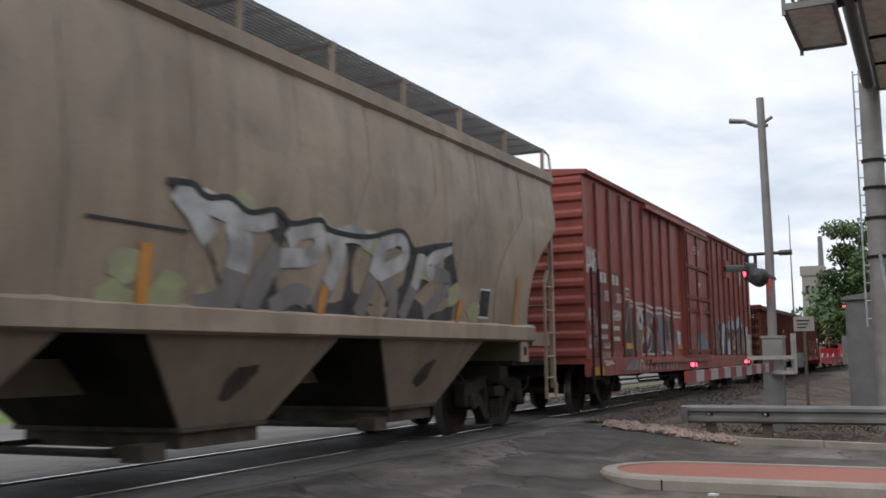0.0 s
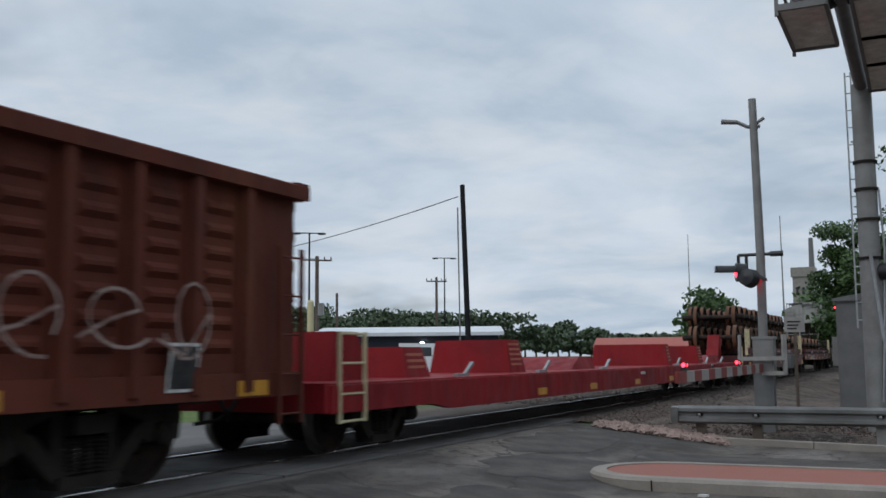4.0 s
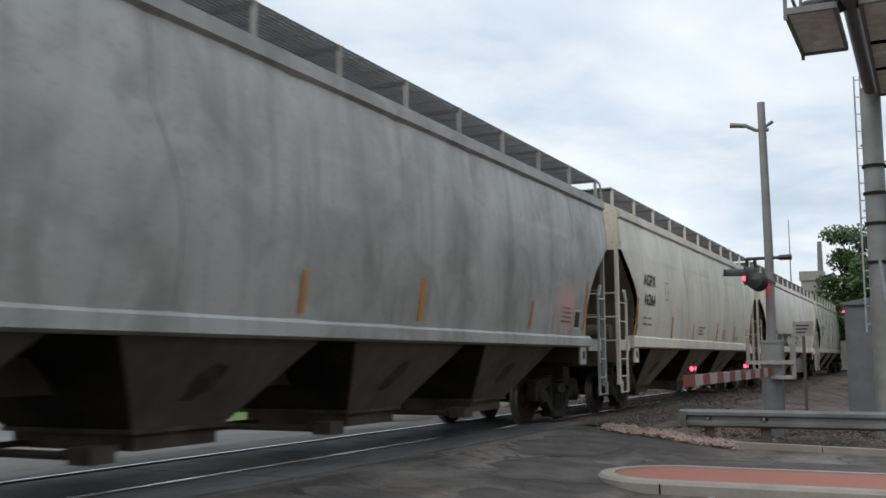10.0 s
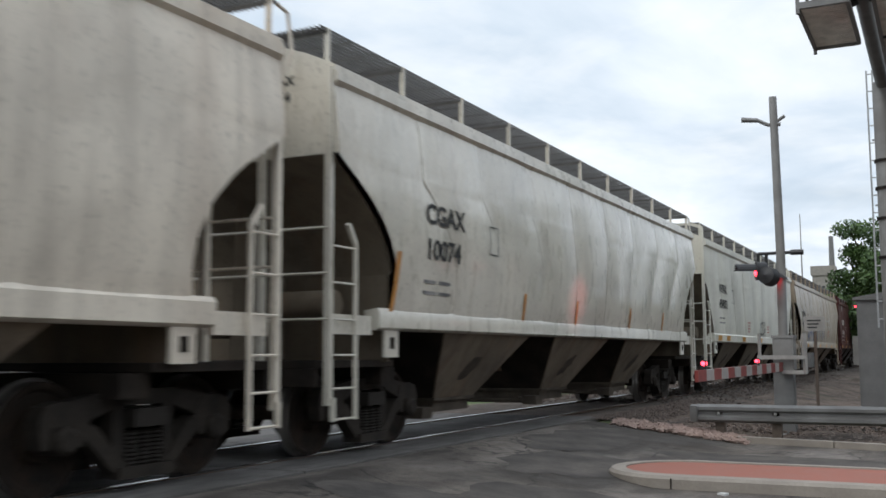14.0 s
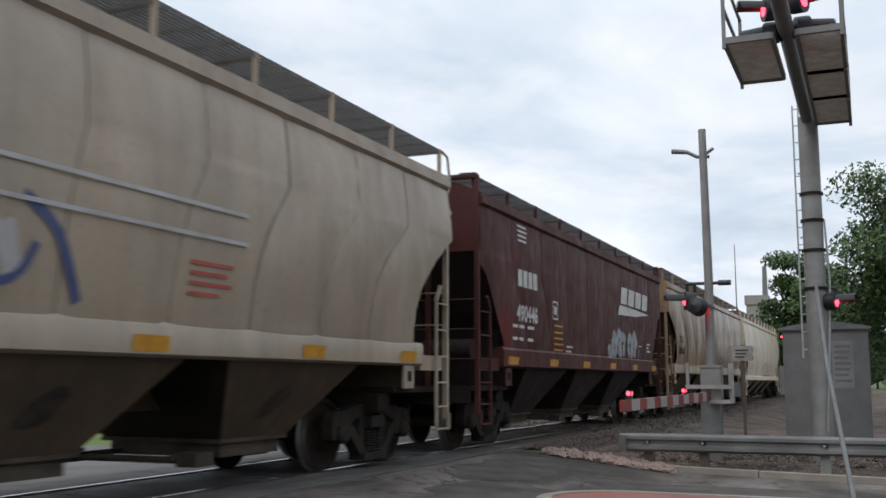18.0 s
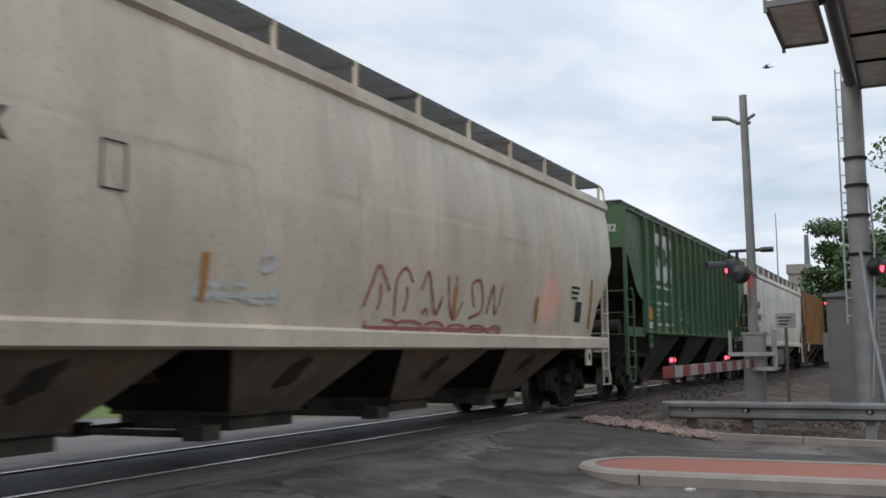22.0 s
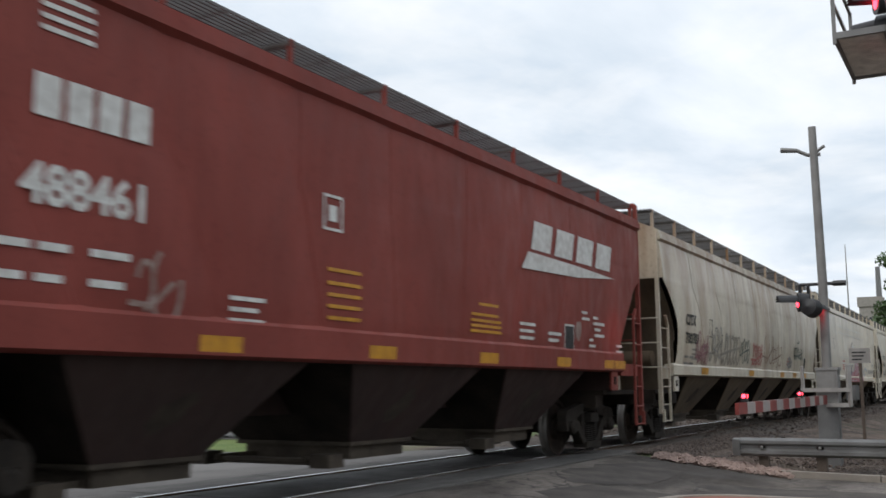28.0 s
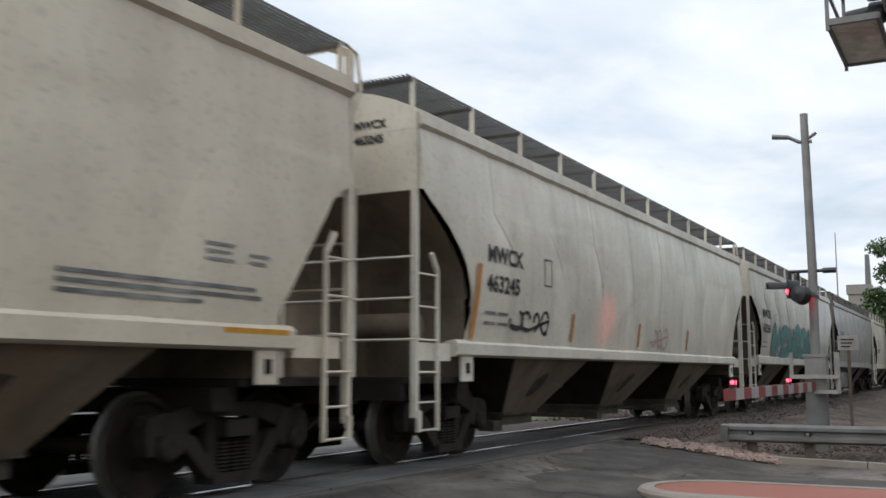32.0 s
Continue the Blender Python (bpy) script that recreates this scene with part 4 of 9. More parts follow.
utility_pole(-44.5, 54.0, 12.6, 0.15, ((0.35, 1.4), (2.6, 1.6)), "tall wooden utility pole with two cross arms", 0.1, True)
utility_pole(-32.9, 63.2, 8.7, 0.14, ((0.3, 1.1),), "wooden utility pole with a transformer", 0.0, True)
utility_pole(-39.5, 76.8, 6.9, 0.12, (), "thin wooden pole in the distance")
utility_pole(-33.9, 85.6, 8.7, 0.12, ((0.4, 1.0),), "thin wooden pole in the distance")
utility_pole(-52.1, 53.4, 9.0, 0.10, (), "thin grey pole beside the trees", 0.0, True)
utility_pole(-49.3, 63.3, 8.2, 0.11, ((0.6, 0.5),), "thin wooden pole behind the warehouse")
flood_pole(-31.5, 60.0, 10.0, 0.9, "slim dark light pole with twin heads")
flood_pole(-33.2, 85.9, 10.5, 0.9, "slim dark light pole with twin heads")
bp = thing("dark_pole", "dark leaning pole carrying a single wire", "utility pole", at=pose(-9.0, 36.6, height(-9)))
part("pole", Geo().tube((0.25, 0, -0.3), (0.0, 0, 8.3), 0.125, 0.10, 10), "black_pole", bp)
part("conduit", Geo().tube((-0.15, 0, -0.3), (-0.22, 0, 7.4), 0.03, n=6), "galv_dull", bp)


def wire(name, a, b, sag, label, r=0.018):
    pts = []
    for k in range(25):
        f = k / 24
        p = Vector(a).lerp(Vector(b), f)
        pts.append((p.x, p.y, p.z - sag * 4 * f * (1 - f)))
    w = part(name, Geo().path(pts, r, 4), "wire")
    return tagged(w, label, "wire")


wire("overhead_wire", (-9.2, 36.6, 7.6), (-44.4, 54.0, 7.6), 0.9, "single drooping overhead wire", 0.02)
wire("overhead_wire", (-44.4, 54.0, 7.6), (-110, 60, 8.5), 1.2, "thin black drooping overhead wire", 0.02)
wire("overhead_wire", (-44.3, 54.0, 12.3), (-32.9, 63.2, 8.5), 0.8, "thin black drooping overhead wire", 0.02)
wire("overhead_wire", (-44.3, 54.0, 10.0), (-100, 90.0, 10.0), 1.5, "thin black drooping overhead wire", 0.02)
for dx in (0.0, 1.6):
    b = thing("tall_bollard", "cream painted steel post beside the far road", "bollard", at=pose(-9.45 + dx * 0.36, 24.8 + dx * 0.30, height(-9.4)))
    part("post", Geo().tube((0, 0, -0.2), (0, 0, 3.05), 0.10, n=14), "post_yellow", b)
    part("cap", Geo().lathe([(3.05, 0.10), (3.11, 0.07), (3.13, 0.0)], "z", n=14), "post_yellow", b)


# ---- buildings beyond the tracks ----
def building(name, label, x, y, rz, w, d, h, wall, roof, rise, wins=(), over=0.4):
    """Long low building: front along local +x, facing local -y. wins: (x, z0, width, height)."""
    bl = thing(name, label, "building", at=pose(x, y, height(x), 0, 0, rz))
    wl_ = part("wall", Geo().box(0, w, 0, d, -0.3, h), wall, bl)
    g = Geo().prism([(-over, h), (d / 2, h + rise), (d + over, h), (d + over, h + 0.25), (d / 2, h + rise + 0.25), (-over, h + 0.25)], "x", -over, w + over)
    part("roof", g, roof, bl)
    for a, z0, ww, hh in wins:
        wd = part("window", Geo().box(a, a + ww, -0.06, 0.01, z0, z0 + hh), "gate_white", bl)
        n = max(1, int(ww / 1.1))
        for k in range(n):
            p0 = a + 0.08 + (ww - 0.08) * k / n
            part("pane", Geo().box(p0, p0 + (ww - 0.08) / n - 0.08, -0.075, -0.061, z0 + 0.08, z0 + hh - 0.08), "glass", wd)
    return bl


def gable_house(name, label, x, y, rz, w, d, h, rise, wall, roof):
    """A building whose gable end looks along local -y."""
    bl = thing(name, label, "building", at=pose(x, y, height(x), 0, 0, rz))
    part("wall", Geo().prism([(0, -0.3), (w, -0.3), (w, h), (w * 0.6, h + rise), (0, h)], "y", 0, d), wall, bl)
    g = Geo().prism([(-0.3, h - 0.05), (w * 0.6, h + rise), (w + 0.3, h - 0.1), (w + 0.3, h + 0.12), (w * 0.6, h + rise + 0.22), (-0.3, h + 0.17)], "y", -0.3, d + 0.3)
    part("roof", g, roof, bl)
    g = Geo().box(w * 0.72, w * 0.78, -0.25, 0.0, h - 0.3, h)
    part("vent", g, "galv_dull", bl)
    return bl


building("office_building", "long grey block office with a white metal roof and windows", -66, 40.3, 43.8, 22.2, 14, 2.75, "wall_grey", "roof_white", 0.5, ((2, 0.9, 3.3, 1.5), (9.5, 0.9, 3.0, 1.5), (15.2, 0.7, 3.4, 1.6), (19.8, 0.0, 1.1, 2.1)))
gable_house("warehouse", "beige metal warehouse with a low gable and white roof edge", -48.6, 56.4, 42, 10.6, 20, 2.8, 0.75, "wall_beige", "roof_white")
building("brick_shop", "low brown brick building with a flat white roof edge", -38.6, 57.5, 36, 8.2, 10, 2.4, "brick_dark", "roof_white", 0.2, (), 0.2)
shed = building("dark_shed", "dark blue metal shed with a white roof edge", -31.6, 61.0, 24, 13, 14, 2.75, "wall_dark", "roof_white", 0.6)
building("red_roof_shop", "red-roofed low restaurant building", -18.4, 86.3, 13, 9.6, 9, 1.9, "brick_dark", "roof_red", 0.9, ((1, 0.5, 7.5, 1.1),), 0.5)
building("grain_store", "low pale building far along the line", -7, 140, 8, 7, 9, 2.5, "wall_grey", "roof_white", 0.8)
for x in (2.0, 7.6):
    part("wall_lamp", Geo().lathe([(-0.25, 0.0), (-0.22, 0.16), (-0.08, 0.16), (-0.02, 0.0)], "y", (x, 0, 2.2), 12), "white_glow", shed, "bright round wall lamp")
tw = thing("stone_tower", "weathered grey stone tower far along the line", "tower", at=pose(-22, 298, -1.5))
part("wall", Geo().frustum((-3.0, 3.0, -3, 3), (-2.8, 2.8, -2.8, 2.8), 0, 24.0), "wall_grey", tw)
part("parapet", Geo().box(-3.2, 3.2, -3.2, 3.2, 24.0, 26.6), "wall_grey", tw)
part("mast", Geo().tube((2.2, 0, 26), (2.2, 0, 35), 0.8, 0.6, 8), "alu", tw)
for x in (-1.6, 0, 1.6):
    part("window", Geo().box(x - 0.35, x + 0.35, -3.05, -2.8, 19, 21), "glass", tw)
for px, py, hh in ((-28, 300, 42), (-75, 400, 50)):
    ra = thing("radio_mast", "thin grey radio mast in the distance", "radio mast", at=pose(px, py, -1.5))
    part("mast", Geo().tube((0, 0, 0), (0, 0, hh), 0.35, 0.12, 6), "galv_dull", ra)


# ---- parked vehicles ----
def sedan(x, y, rz, paint_mat, label, van=False):
    v = thing("parked_car" if not van else "white_van", label, "car" if not van else "van", at=pose(x, y, height(x) + 0.002, 0, 0, rz))
    if van:
        low = [(-2.9, 0.35), (2.9, 0.35), (2.9, 1.3), (2.2, 1.45), (1.7, 2.25), (-2.9, 2.35)]
        top = None
    else:
        low = [(-2.2, 0.30), (2.2, 0.28), (2.25, 0.62), (1.9, 0.80), (1.0, 0.90), (-1.5, 0.96), (-2.2, 0.88)]
        top = [(-1.75, 0.92), (1.0, 0.88), (0.25, 1.38), (-0.95, 1.44)]
    body_o = part("body", Geo().prism(low, "y", -0.85, 0.85), paint_mat, v)
    if top:
        g = Geo()
        n0 = len(g.v)
        g.v += [(a, -0.80 + 0.16 * (b > 1.0), b) for a, b in top] + [(a, 0.80 - 0.16 * (b > 1.0), b) for a, b in top]
        g.f += [(0, 1, 2, 3), (7, 6, 5, 4), (0, 4, 5, 1), (1, 5, 6, 2), (2, 6, 7, 3), (3, 7, 4, 0)]
        part("cabin", g, "glass", v)
        part("roof", Geo().frustum((-0.98, 0.3, -0.66, 0.66), (-0.9, 0.2, -0.6, 0.6), 1.40, 1.46), paint_mat, v)
    else:
        for k in range(4):
            for s in (-1, 1):
                part("window", Geo().box(-2.6 + 1.1 * k, -1.7 + 1.1 * k, min(s * 0.85, s * 0.86), max(s * 0.85, s * 0.86), 1.45, 2.05), "glass", v)
    for a in ((-1.35, 1.35) if not van else (-1.9, 1.9)):
        for s in (-1, 1):
            w = part("wheel", Geo().lathe([(-0.1, 0.0), (-0.1, 0.30), (-0.07, 0.33), (0.07, 0.33), (0.1, 0.30), (0.1, 0.0)], "y", (a, s * 0.78, 0.33), 18), "tyre", v)
            part("rim", Geo().lathe([(s * 0.104, 0.2), (s * 0.112, 0.0)], "y", (a, s * 0.78, 0.33), 14), "galv", w)
    for s in (-1, 1):
        part("headlight", Geo().box(2.15, 2.255, s * 0.6 - 0.18, s * 0.6 + 0.18, 0.58, 0.72) if not van else Geo().box(2.88, 2.91, s * 0.6 - 0.15, s * 0.6 + 0.15, 0.7, 0.9), "white_mark", v)
    return v


sedan(-46.6, 51.5, 222, "car_red", "shiny red parked hatchback")
sedan(-36.5, 50.5, 30, "car_silver", "silver parked saloon in the far lot")
sedan(-43.4, 58.6, 222, "car_white", "white minibus parked beside the building", True)
sedan(-13.2, 25.0, 12, "car_silver", "grey parked saloon beyond the grass")
sedan(-22, 62, 10, "car_white", "white delivery van facing the tracks", True)


# ---- the train: running gear ----
WHEEL_R = 0.457


def full_wheelset_mesh(tread, k):
    """Two wheels on their axle as one turned body; treads and wheel plates differ in material."""
    def make():
        half = [(0.0, 0.082, 2), (0.3, 0.082, 2), (0.60, 0.11, 2), (0.66, 0.125, 2), (0.68, 0.17, 1), (0.735, 0.18, 1), (0.73, 0.36, 1), (0.68, 0.385, 1), (0.68, 0.478, 0), (0.708, 0.484, 0), (0.725, 0.462, 0), (0.812, 0.452, 1),
                (0.822, 0.445, 1), (0.822, 0.40, 1), (0.78, 0.37, 1), (0.765, 0.20, 1), (0.84, 0.17, 1), (0.84, 0.12, 2), (0.88, 0.115, 2), (1.10, 0.11, 2), (1.11, 0.07, 2), (1.11, 0.004, 2)]
        prof = [(-x, r * k) for x, r, _ in half[::-1]] + [(x, r * k) for x, r, _ in half[1:]]
        kinds = [q for _, _, q in half]
        n = 36
        g = Geo().lathe(prof, "x", n=n)
        me = g.mesh("wheelset", tread, 30)
        me.materials.append(M["wheel_plate"])
        me.materials.append(M["axle"])
        seg = len(half) - 1
        for p in me.polygons:
            j = p.index // n
            p.material_index = kinds[seg - 1 - j if j < seg else j - seg]
        return me
    return cached(("full", tread, k), make)


def loose_meshes():
    """Left wheel, axle and right wheel of a loose wheelset, from one turned profile."""
    def make():
        wheel = [(0.66, 0.09), (0.68, 0.17), (0.735, 0.18), (0.73, 0.36), (0.68, 0.385), (0.68, 0.478), (0.708, 0.484), (0.725, 0.462), (0.815, 0.452), (0.82, 0.40), (0.78, 0.37), (0.765, 0.20), (0.84, 0.17), (0.84, 0.09)]
        out = []
        for s in (-1, 1):
            me = Geo().lathe([(s * x, r) for x, r in wheel], "x", n=32).mesh("wheel", "rust_tread", 30)
            me.materials.append(M["wheel_plate"])
            for p in me.polygons:
                p.material_index = 0 if 5 <= p.index // 32 <= 7 else 1
            out.append(me)
        half = [(0.0, 0.082), (0.3, 0.082), (0.60, 0.10), (0.86, 0.115), (1.10, 0.11), (1.11, 0.07), (1.11, 0.004)]
        axle = Geo().lathe([(-x, r) for x, r in half[::-1]] + half[1:], "x", n=20).mesh("axle", "axle", 30)
        return [out[0], axle, out[1]]
    return cached("loose", make)


def scaled(g, k):
    g.v = [(x, y * k, z * k) for x, y, z in g.v]
    return g


def side_frame_mesh(k):
    """Cast side frame: bowed top chord, sloping lower chord, columns beside the spring nest, pedestals over the bearings."""
    def make():
        g = Geo()
        y = 0.89
        for s in (1, -1):
            g.prism([(s * 1.13, 0.62), (s * 1.10, 0.40), (s * 1.02, 0.40), (s * 1.00, 0.56), (s * 0.79, 0.56), (s * 0.77, 0.40), (s * 0.69, 0.40), (s * 0.62, 0.60), (s * 0.70, 0.74), (s * 0.92, 0.76), (s * 1.08, 0.72)], "x", -0.085, 0.085)
            g.prism([(s * 0.80, 0.76), (s * 0.66, 0.58), (s * 0.33, 0.69), (s * 0.22, 0.80), (s * 0.34, 0.83)], "x", -0.075, 0.075)
            g.prism([(s * 0.72, 0.60), (s * 0.66, 0.44), (s * 0.36, 0.17), (s * 0.20, 0.10), (s * 0.20, 0.23), (s * 0.30, 0.28), (s * 0.54, 0.54)], "x", -0.085, 0.085)
            g.prism([(s * 0.22, 0.82), (s * 0.36, 0.76), (s * 0.35, 0.24), (s * 0.23, 0.22)], "x", -0.06, 0.06)
            g.lathe([(-0.10, 0.0), (-0.10, 0.115), (0.10, 0.115), (0.14, 0.08), (0.14, 0.0)], "x", (0.03, s * y, WHEEL_R), 14)
        g.prism([(-0.34, 0.83), (-0.26, 0.70), (0.26, 0.70), (0.34, 0.83)], "x", -0.08, 0.08)
        g.box(-0.13, 0.13, -0.32, 0.32, 0.10, 0.20)
        return scaled(g, k).mesh("side_frame", "frame_steel")
    return cached(("side_frame", k), make)


def spring_mesh(k):
    def make():
        prof = []
        for q in range(9):
            z = 0.20 + q * 0.034
            prof += [(z, 0.045), (z + 0.017, 0.068)]
        return scaled(Geo().lathe(prof, "z", (0.05, 0, 0), 10), k).mesh("coil_spring", "spring")
    return cached(("spring", k), make)


ALL_TRUCKS = []


def truck(car, y, wheel_tread="tread", k=1.05):
    t = new("truck")
    t.parent = car
    t.matrix_basis = pose(0, y, 0)
    t.empty_display_size = 0.2
    def bol():
        g = Geo().box(-1.0, 1.0, -0.17, 0.17, 0.5, 0.68)
        g.tube((0, 0, 0.66), (0, 0, 0.86), 0.2, 0.2, 12)
        for s in (1, -1):
            g.bar((-0.78, s * 0.42, 0.42), (0.78, s * 0.42, 0.42), 0.10, 0.12)
            for q in (1, -1):
                g.box(q * 0.74 - 0.06, q * 0.74 + 0.06, s * 0.40 - 0.03, s * 0.40 + 0.03, 0.34, 0.58)
        return scaled(g, k).mesh("bolster", "steel_dark")
    part("bolster", cached(("bolster", k), bol), None, t)
    for s in (1, -1):
        part("side_frame", side_frame_mesh(k), None, t, at=pose(s * 1.0, 0, 0))
        part("bolster_end", cached(("bolster_end", k), lambda: scaled(Geo().box(-0.16, 0.16, -0.20, 0.20, 0.52, 0.67), k).mesh("bolster_end", "spring")), None, t, at=pose(s * 1.0, 0, 0))
        for yy in (-0.15, 0.0, 0.15):
            part("coil_spring", spring_mesh(k), None, t, at=pose(s * 1.0, yy * k, 0, 0, 0, 0 if s > 0 else 180))
    for s in (1, -1):
        ws = part("wheelset", full_wheelset_mesh(wheel_tread, k), None, t, at=pose(0, s * 0.89 * k, WHEEL_R * k))
        ALL_TRUCKS.append((car, ws, s * 0.89 * k, WHEEL_R * k))
    return t


def coupler(car, y, s):
    def make():
        g = Geo().box(-0.09, 0.09, -0.45, 0.28, 0.80, 0.95)
        g.prism([(-0.16, 0.28), (0.16, 0.28), (0.17, 0.42), (0.05, 0.56), (-0.05, 0.50), (-0.02, 0.40), (-0.14, 0.40)], "z", 0.74, 1.02)
        return g.mesh("coupler", "steel_dark")
    part("coupler", cached("coupler", make), None, car, at=pose(0, y, 0, 0, 0, 0 if s > 0 else 180))
    hose = Geo().path([(s * 0.35, 0, 0.85), (s * 0.36, 0.16, 0.62), (s * 0.30, 0.34, 0.48), (s * 0.12, 0.55, 0.44)], 0.022)
    part("air_hose", cached(("hose", s), lambda: hose.mesh("air_hose", "tyre")), None, car, at=pose(0, y, 0, 0, 0, 0 if s > 0 else 180))


SPEED = 12.9
CARS = []


def new_car(name, label, u0, u1, category="freight car"):
    car = thing(name, label, category, group="cars of the train")
    car["u"] = (u0 + u1) / 2
    CARS.append(car)
    return car, u1 - u0


# ---- markings laid on a car's side ----
APART = ("orange_streak", "data_line", "data_patch", "pressed_line", "side_rail_line", "rack_lettering", "brand_line", "brand_shape")


class Side:
    """The near side of a car: gives x for a height, and lays markings on it."""

    def __init__(self, car, prof, half):
        self.car, self.prof, self.half = car, prof, half
        self.dy, self.sill = 0.0, (1.40, 1.65)

    def x(self, z):
        zs, xs = [p[1] for p in self.prof], [p[0] for p in self.prof]
        return float(np.interp(z, zs, xs))

    def quad(self, g, y0, y1, z0, z1, lift=0.014, skew=0.0, steps=3):
        y0, y1 = y0 + self.dy, y1 + self.dy
        for k in range(steps):
            a, b = z0 + (z1 - z0) * k / steps, z0 + (z1 - z0) * (k + 1) / steps
            sa, sb = skew * (a - z0), skew * (b - z0)
            self.lay(g, [(y0 + sa, a), (y1 + sa, a), (y1 + sb, b), (y0 + sb, b)], lift)

    def lay(self, g, pts, lift):
        """One flat piece with corners (y, z) on the side."""
        g.poly([(self.x(b) + lift, a, b) for a, b in pts])

    def bars(self, name, mat, rects, lift=0.014, label=""):
        g = Geo()
        for r in rects:
            if name in APART:
                g = Geo()
            self.quad(g, *r[:4], lift=lift, skew=r[4] if len(r) > 4 else 0.0)
            if name in APART:
                part(name, g, mat, self.car, label)
        return None if name in APART else part(name, g, mat, self.car, label)

    def text(self, name, mat, text, y, z, size, bold=0.0, shear=0.0, lift=0.014, label="", space=1.0, stretch=1.0, wild=0.0):
        v, f = lettering(text, size, bold, shear, space)
        g = Geo()
        if wild:
            wide = max(a for a, b, _ in v)
            v = [(a + wild * math.sin(b * 7 + a * 4), b * (1.12 - 0.30 * a / wide) + wild * 1.3 * math.sin(a * 9 + 1), c) for a, b, c in v]
        g.v = [(self.x(z + b) + lift, self.dy + y + a * stretch, z + b) for a, b, _ in v]
        g.f = f
        return part(name, g, mat, self.car, label)

    def lines(self, y, z, widths, mat="white_mark", h=0.05, pitch=0.10, name="data_lines"):
        """Rows of small unreadable lettering as bars."""
        for k, w in enumerate(widths):
            self.bars("data_line", mat, [(y, y + w, z - k * pitch, z - k * pitch + h)])

    def blob(self, name, mat, rng, y, z, w, h, lift=0.014, n=14, rough=0.25):
        pts = []
        for k in range(n):
            a = 2 * math.pi * k / n
            r = 1 + rng.uniform(-rough, rough)
            pts.append((self.dy + y + math.cos(a) * w / 2 * r, z + math.sin(a) * h / 2 * r))
        g = Geo()
        self.lay(g, pts, lift)
        return part(name, g, mat, self.car)

    def strokes(self, name, mat, polys, width, lift=0.016, label=""):
        """Painted strokes: polylines in (y, z)."""
        for pts in polys:
            g = Geo()
            edge = []
            for k, (a, b) in enumerate(pts):
                p, q = pts[max(k - 1, 0)], pts[min(k + 1, len(pts) - 1)]
                d = Vector((q[0] - p[0], q[1] - p[1]))
                d = d.normalized() if d.length else Vector((1, 0))
                edge.append([(self.dy + a - d.y * s * width / 2, b + d.x * s * width / 2) for s in (1, -1)])
            for p, q in zip(edge, edge[1:]):
                self.lay(g, [p[0], p[1], q[1], q[0]], lift)
            part(name, g, mat, self.car, label)


def clip(pts, axis, limit, keep):
    """Cut a piece at one line: keeps what lies above (1) or below (-1) the limit."""
    out = []
    for p, q in zip(pts, pts[1:] + pts[:1]):
        a, b = (p[axis] - limit) * keep, (q[axis] - limit) * keep
        if a >= 0:
            out.append(p)
        if a * b < 0:
            t = a / (a - b)
            out.append((p[0] + (q[0] - p[0]) * t, p[1] + (q[1] - p[1]) * t))
    return out


class RibbedSide(Side):
    """A side with upright posts: paint follows the sheet between them and their faces."""
    posts, flat, sheet, face, door = (), (0, 0), 1.501, 1.556, 1.601

    def lay(self, g, pts, lift):
        low = clip(pts, 1, 1.12, -1)
        if len(low) > 2:
            g.poly([(self.x(min(b, 1.10)) + lift, a, b) for a, b in low])
        pts = clip(pts, 1, 1.12, 1)
        if len(pts) < 3:
            return
        cuts = sorted([p - 0.036 for p in self.posts] + [p + 0.036 for p in self.posts] + list(self.flat))
        for a, b in zip([-99] + cuts, cuts + [99]):
            bit = clip(clip(pts, 0, a, 1), 0, b, -1)
            if len(bit) > 2:
                mid = (a + b) / 2
                high = self.door if self.flat[0] < mid < self.flat[1] else self.face if any(abs(mid - p) < 0.03 for p in self.posts) else self.sheet
                g.poly([(high + lift, y, z) for y, z in bit])


LETTER_FORMS = (
    (((0.1, 0), (0.05, 0.7), (0.4, 1), (0.75, 0.72)), ((0.45, 0.1), (0.55, 0.35), (0.5, 0.62))),
    (((0.05, 0.15), (0.25, 0.6), (0.5, 0.98), (0.95, 0.5)), ((0.55, 0.1), (0.62, 0.35), (0.58, 0.62))),
    (((0, 0.2), (0.3, 0.92), (0.5, 0.18), (0.9, 1)),),
    (((0.15, 0.05), (0.85, 0.3), (0.72, 0.95), (0.2, 0.85), (0.42, 0.32)),),
    (((0.1, 1), (0.25, 0.3), (0.55, 0.02), (0.9, 0.42)), ((0.5, 0.42), (0.58, 0.7), (0.5, 1))),
    (((0, 0.6), (0.25, 1), (0.5, 0.55), (0.75, 0.08), (1, 0.5)), ((0.1, 0.08), (0.3, 0.2), (0.4, 0.05))),
)


def smooth_line(pts, n=5):
    """Points on a soft curve through the given ones."""
    out = []
    for k in range(len(pts) - 1):
        p0, p1, p2, p3 = pts[max(k - 1, 0)], pts[k], pts[k + 1], pts[min(k + 2, len(pts) - 1)]
        for i in range(n):
            t = i / n
            out.append(tuple(0.5 * (2 * b + (c - a) * t + (2 * a - 5 * b + 4 * c - d) * t * t + (3 * b - a - 3 * c + d) * t ** 3) for a, b, c, d in zip(p0, p1, p2, p3)))
    return out + [pts[-1]]


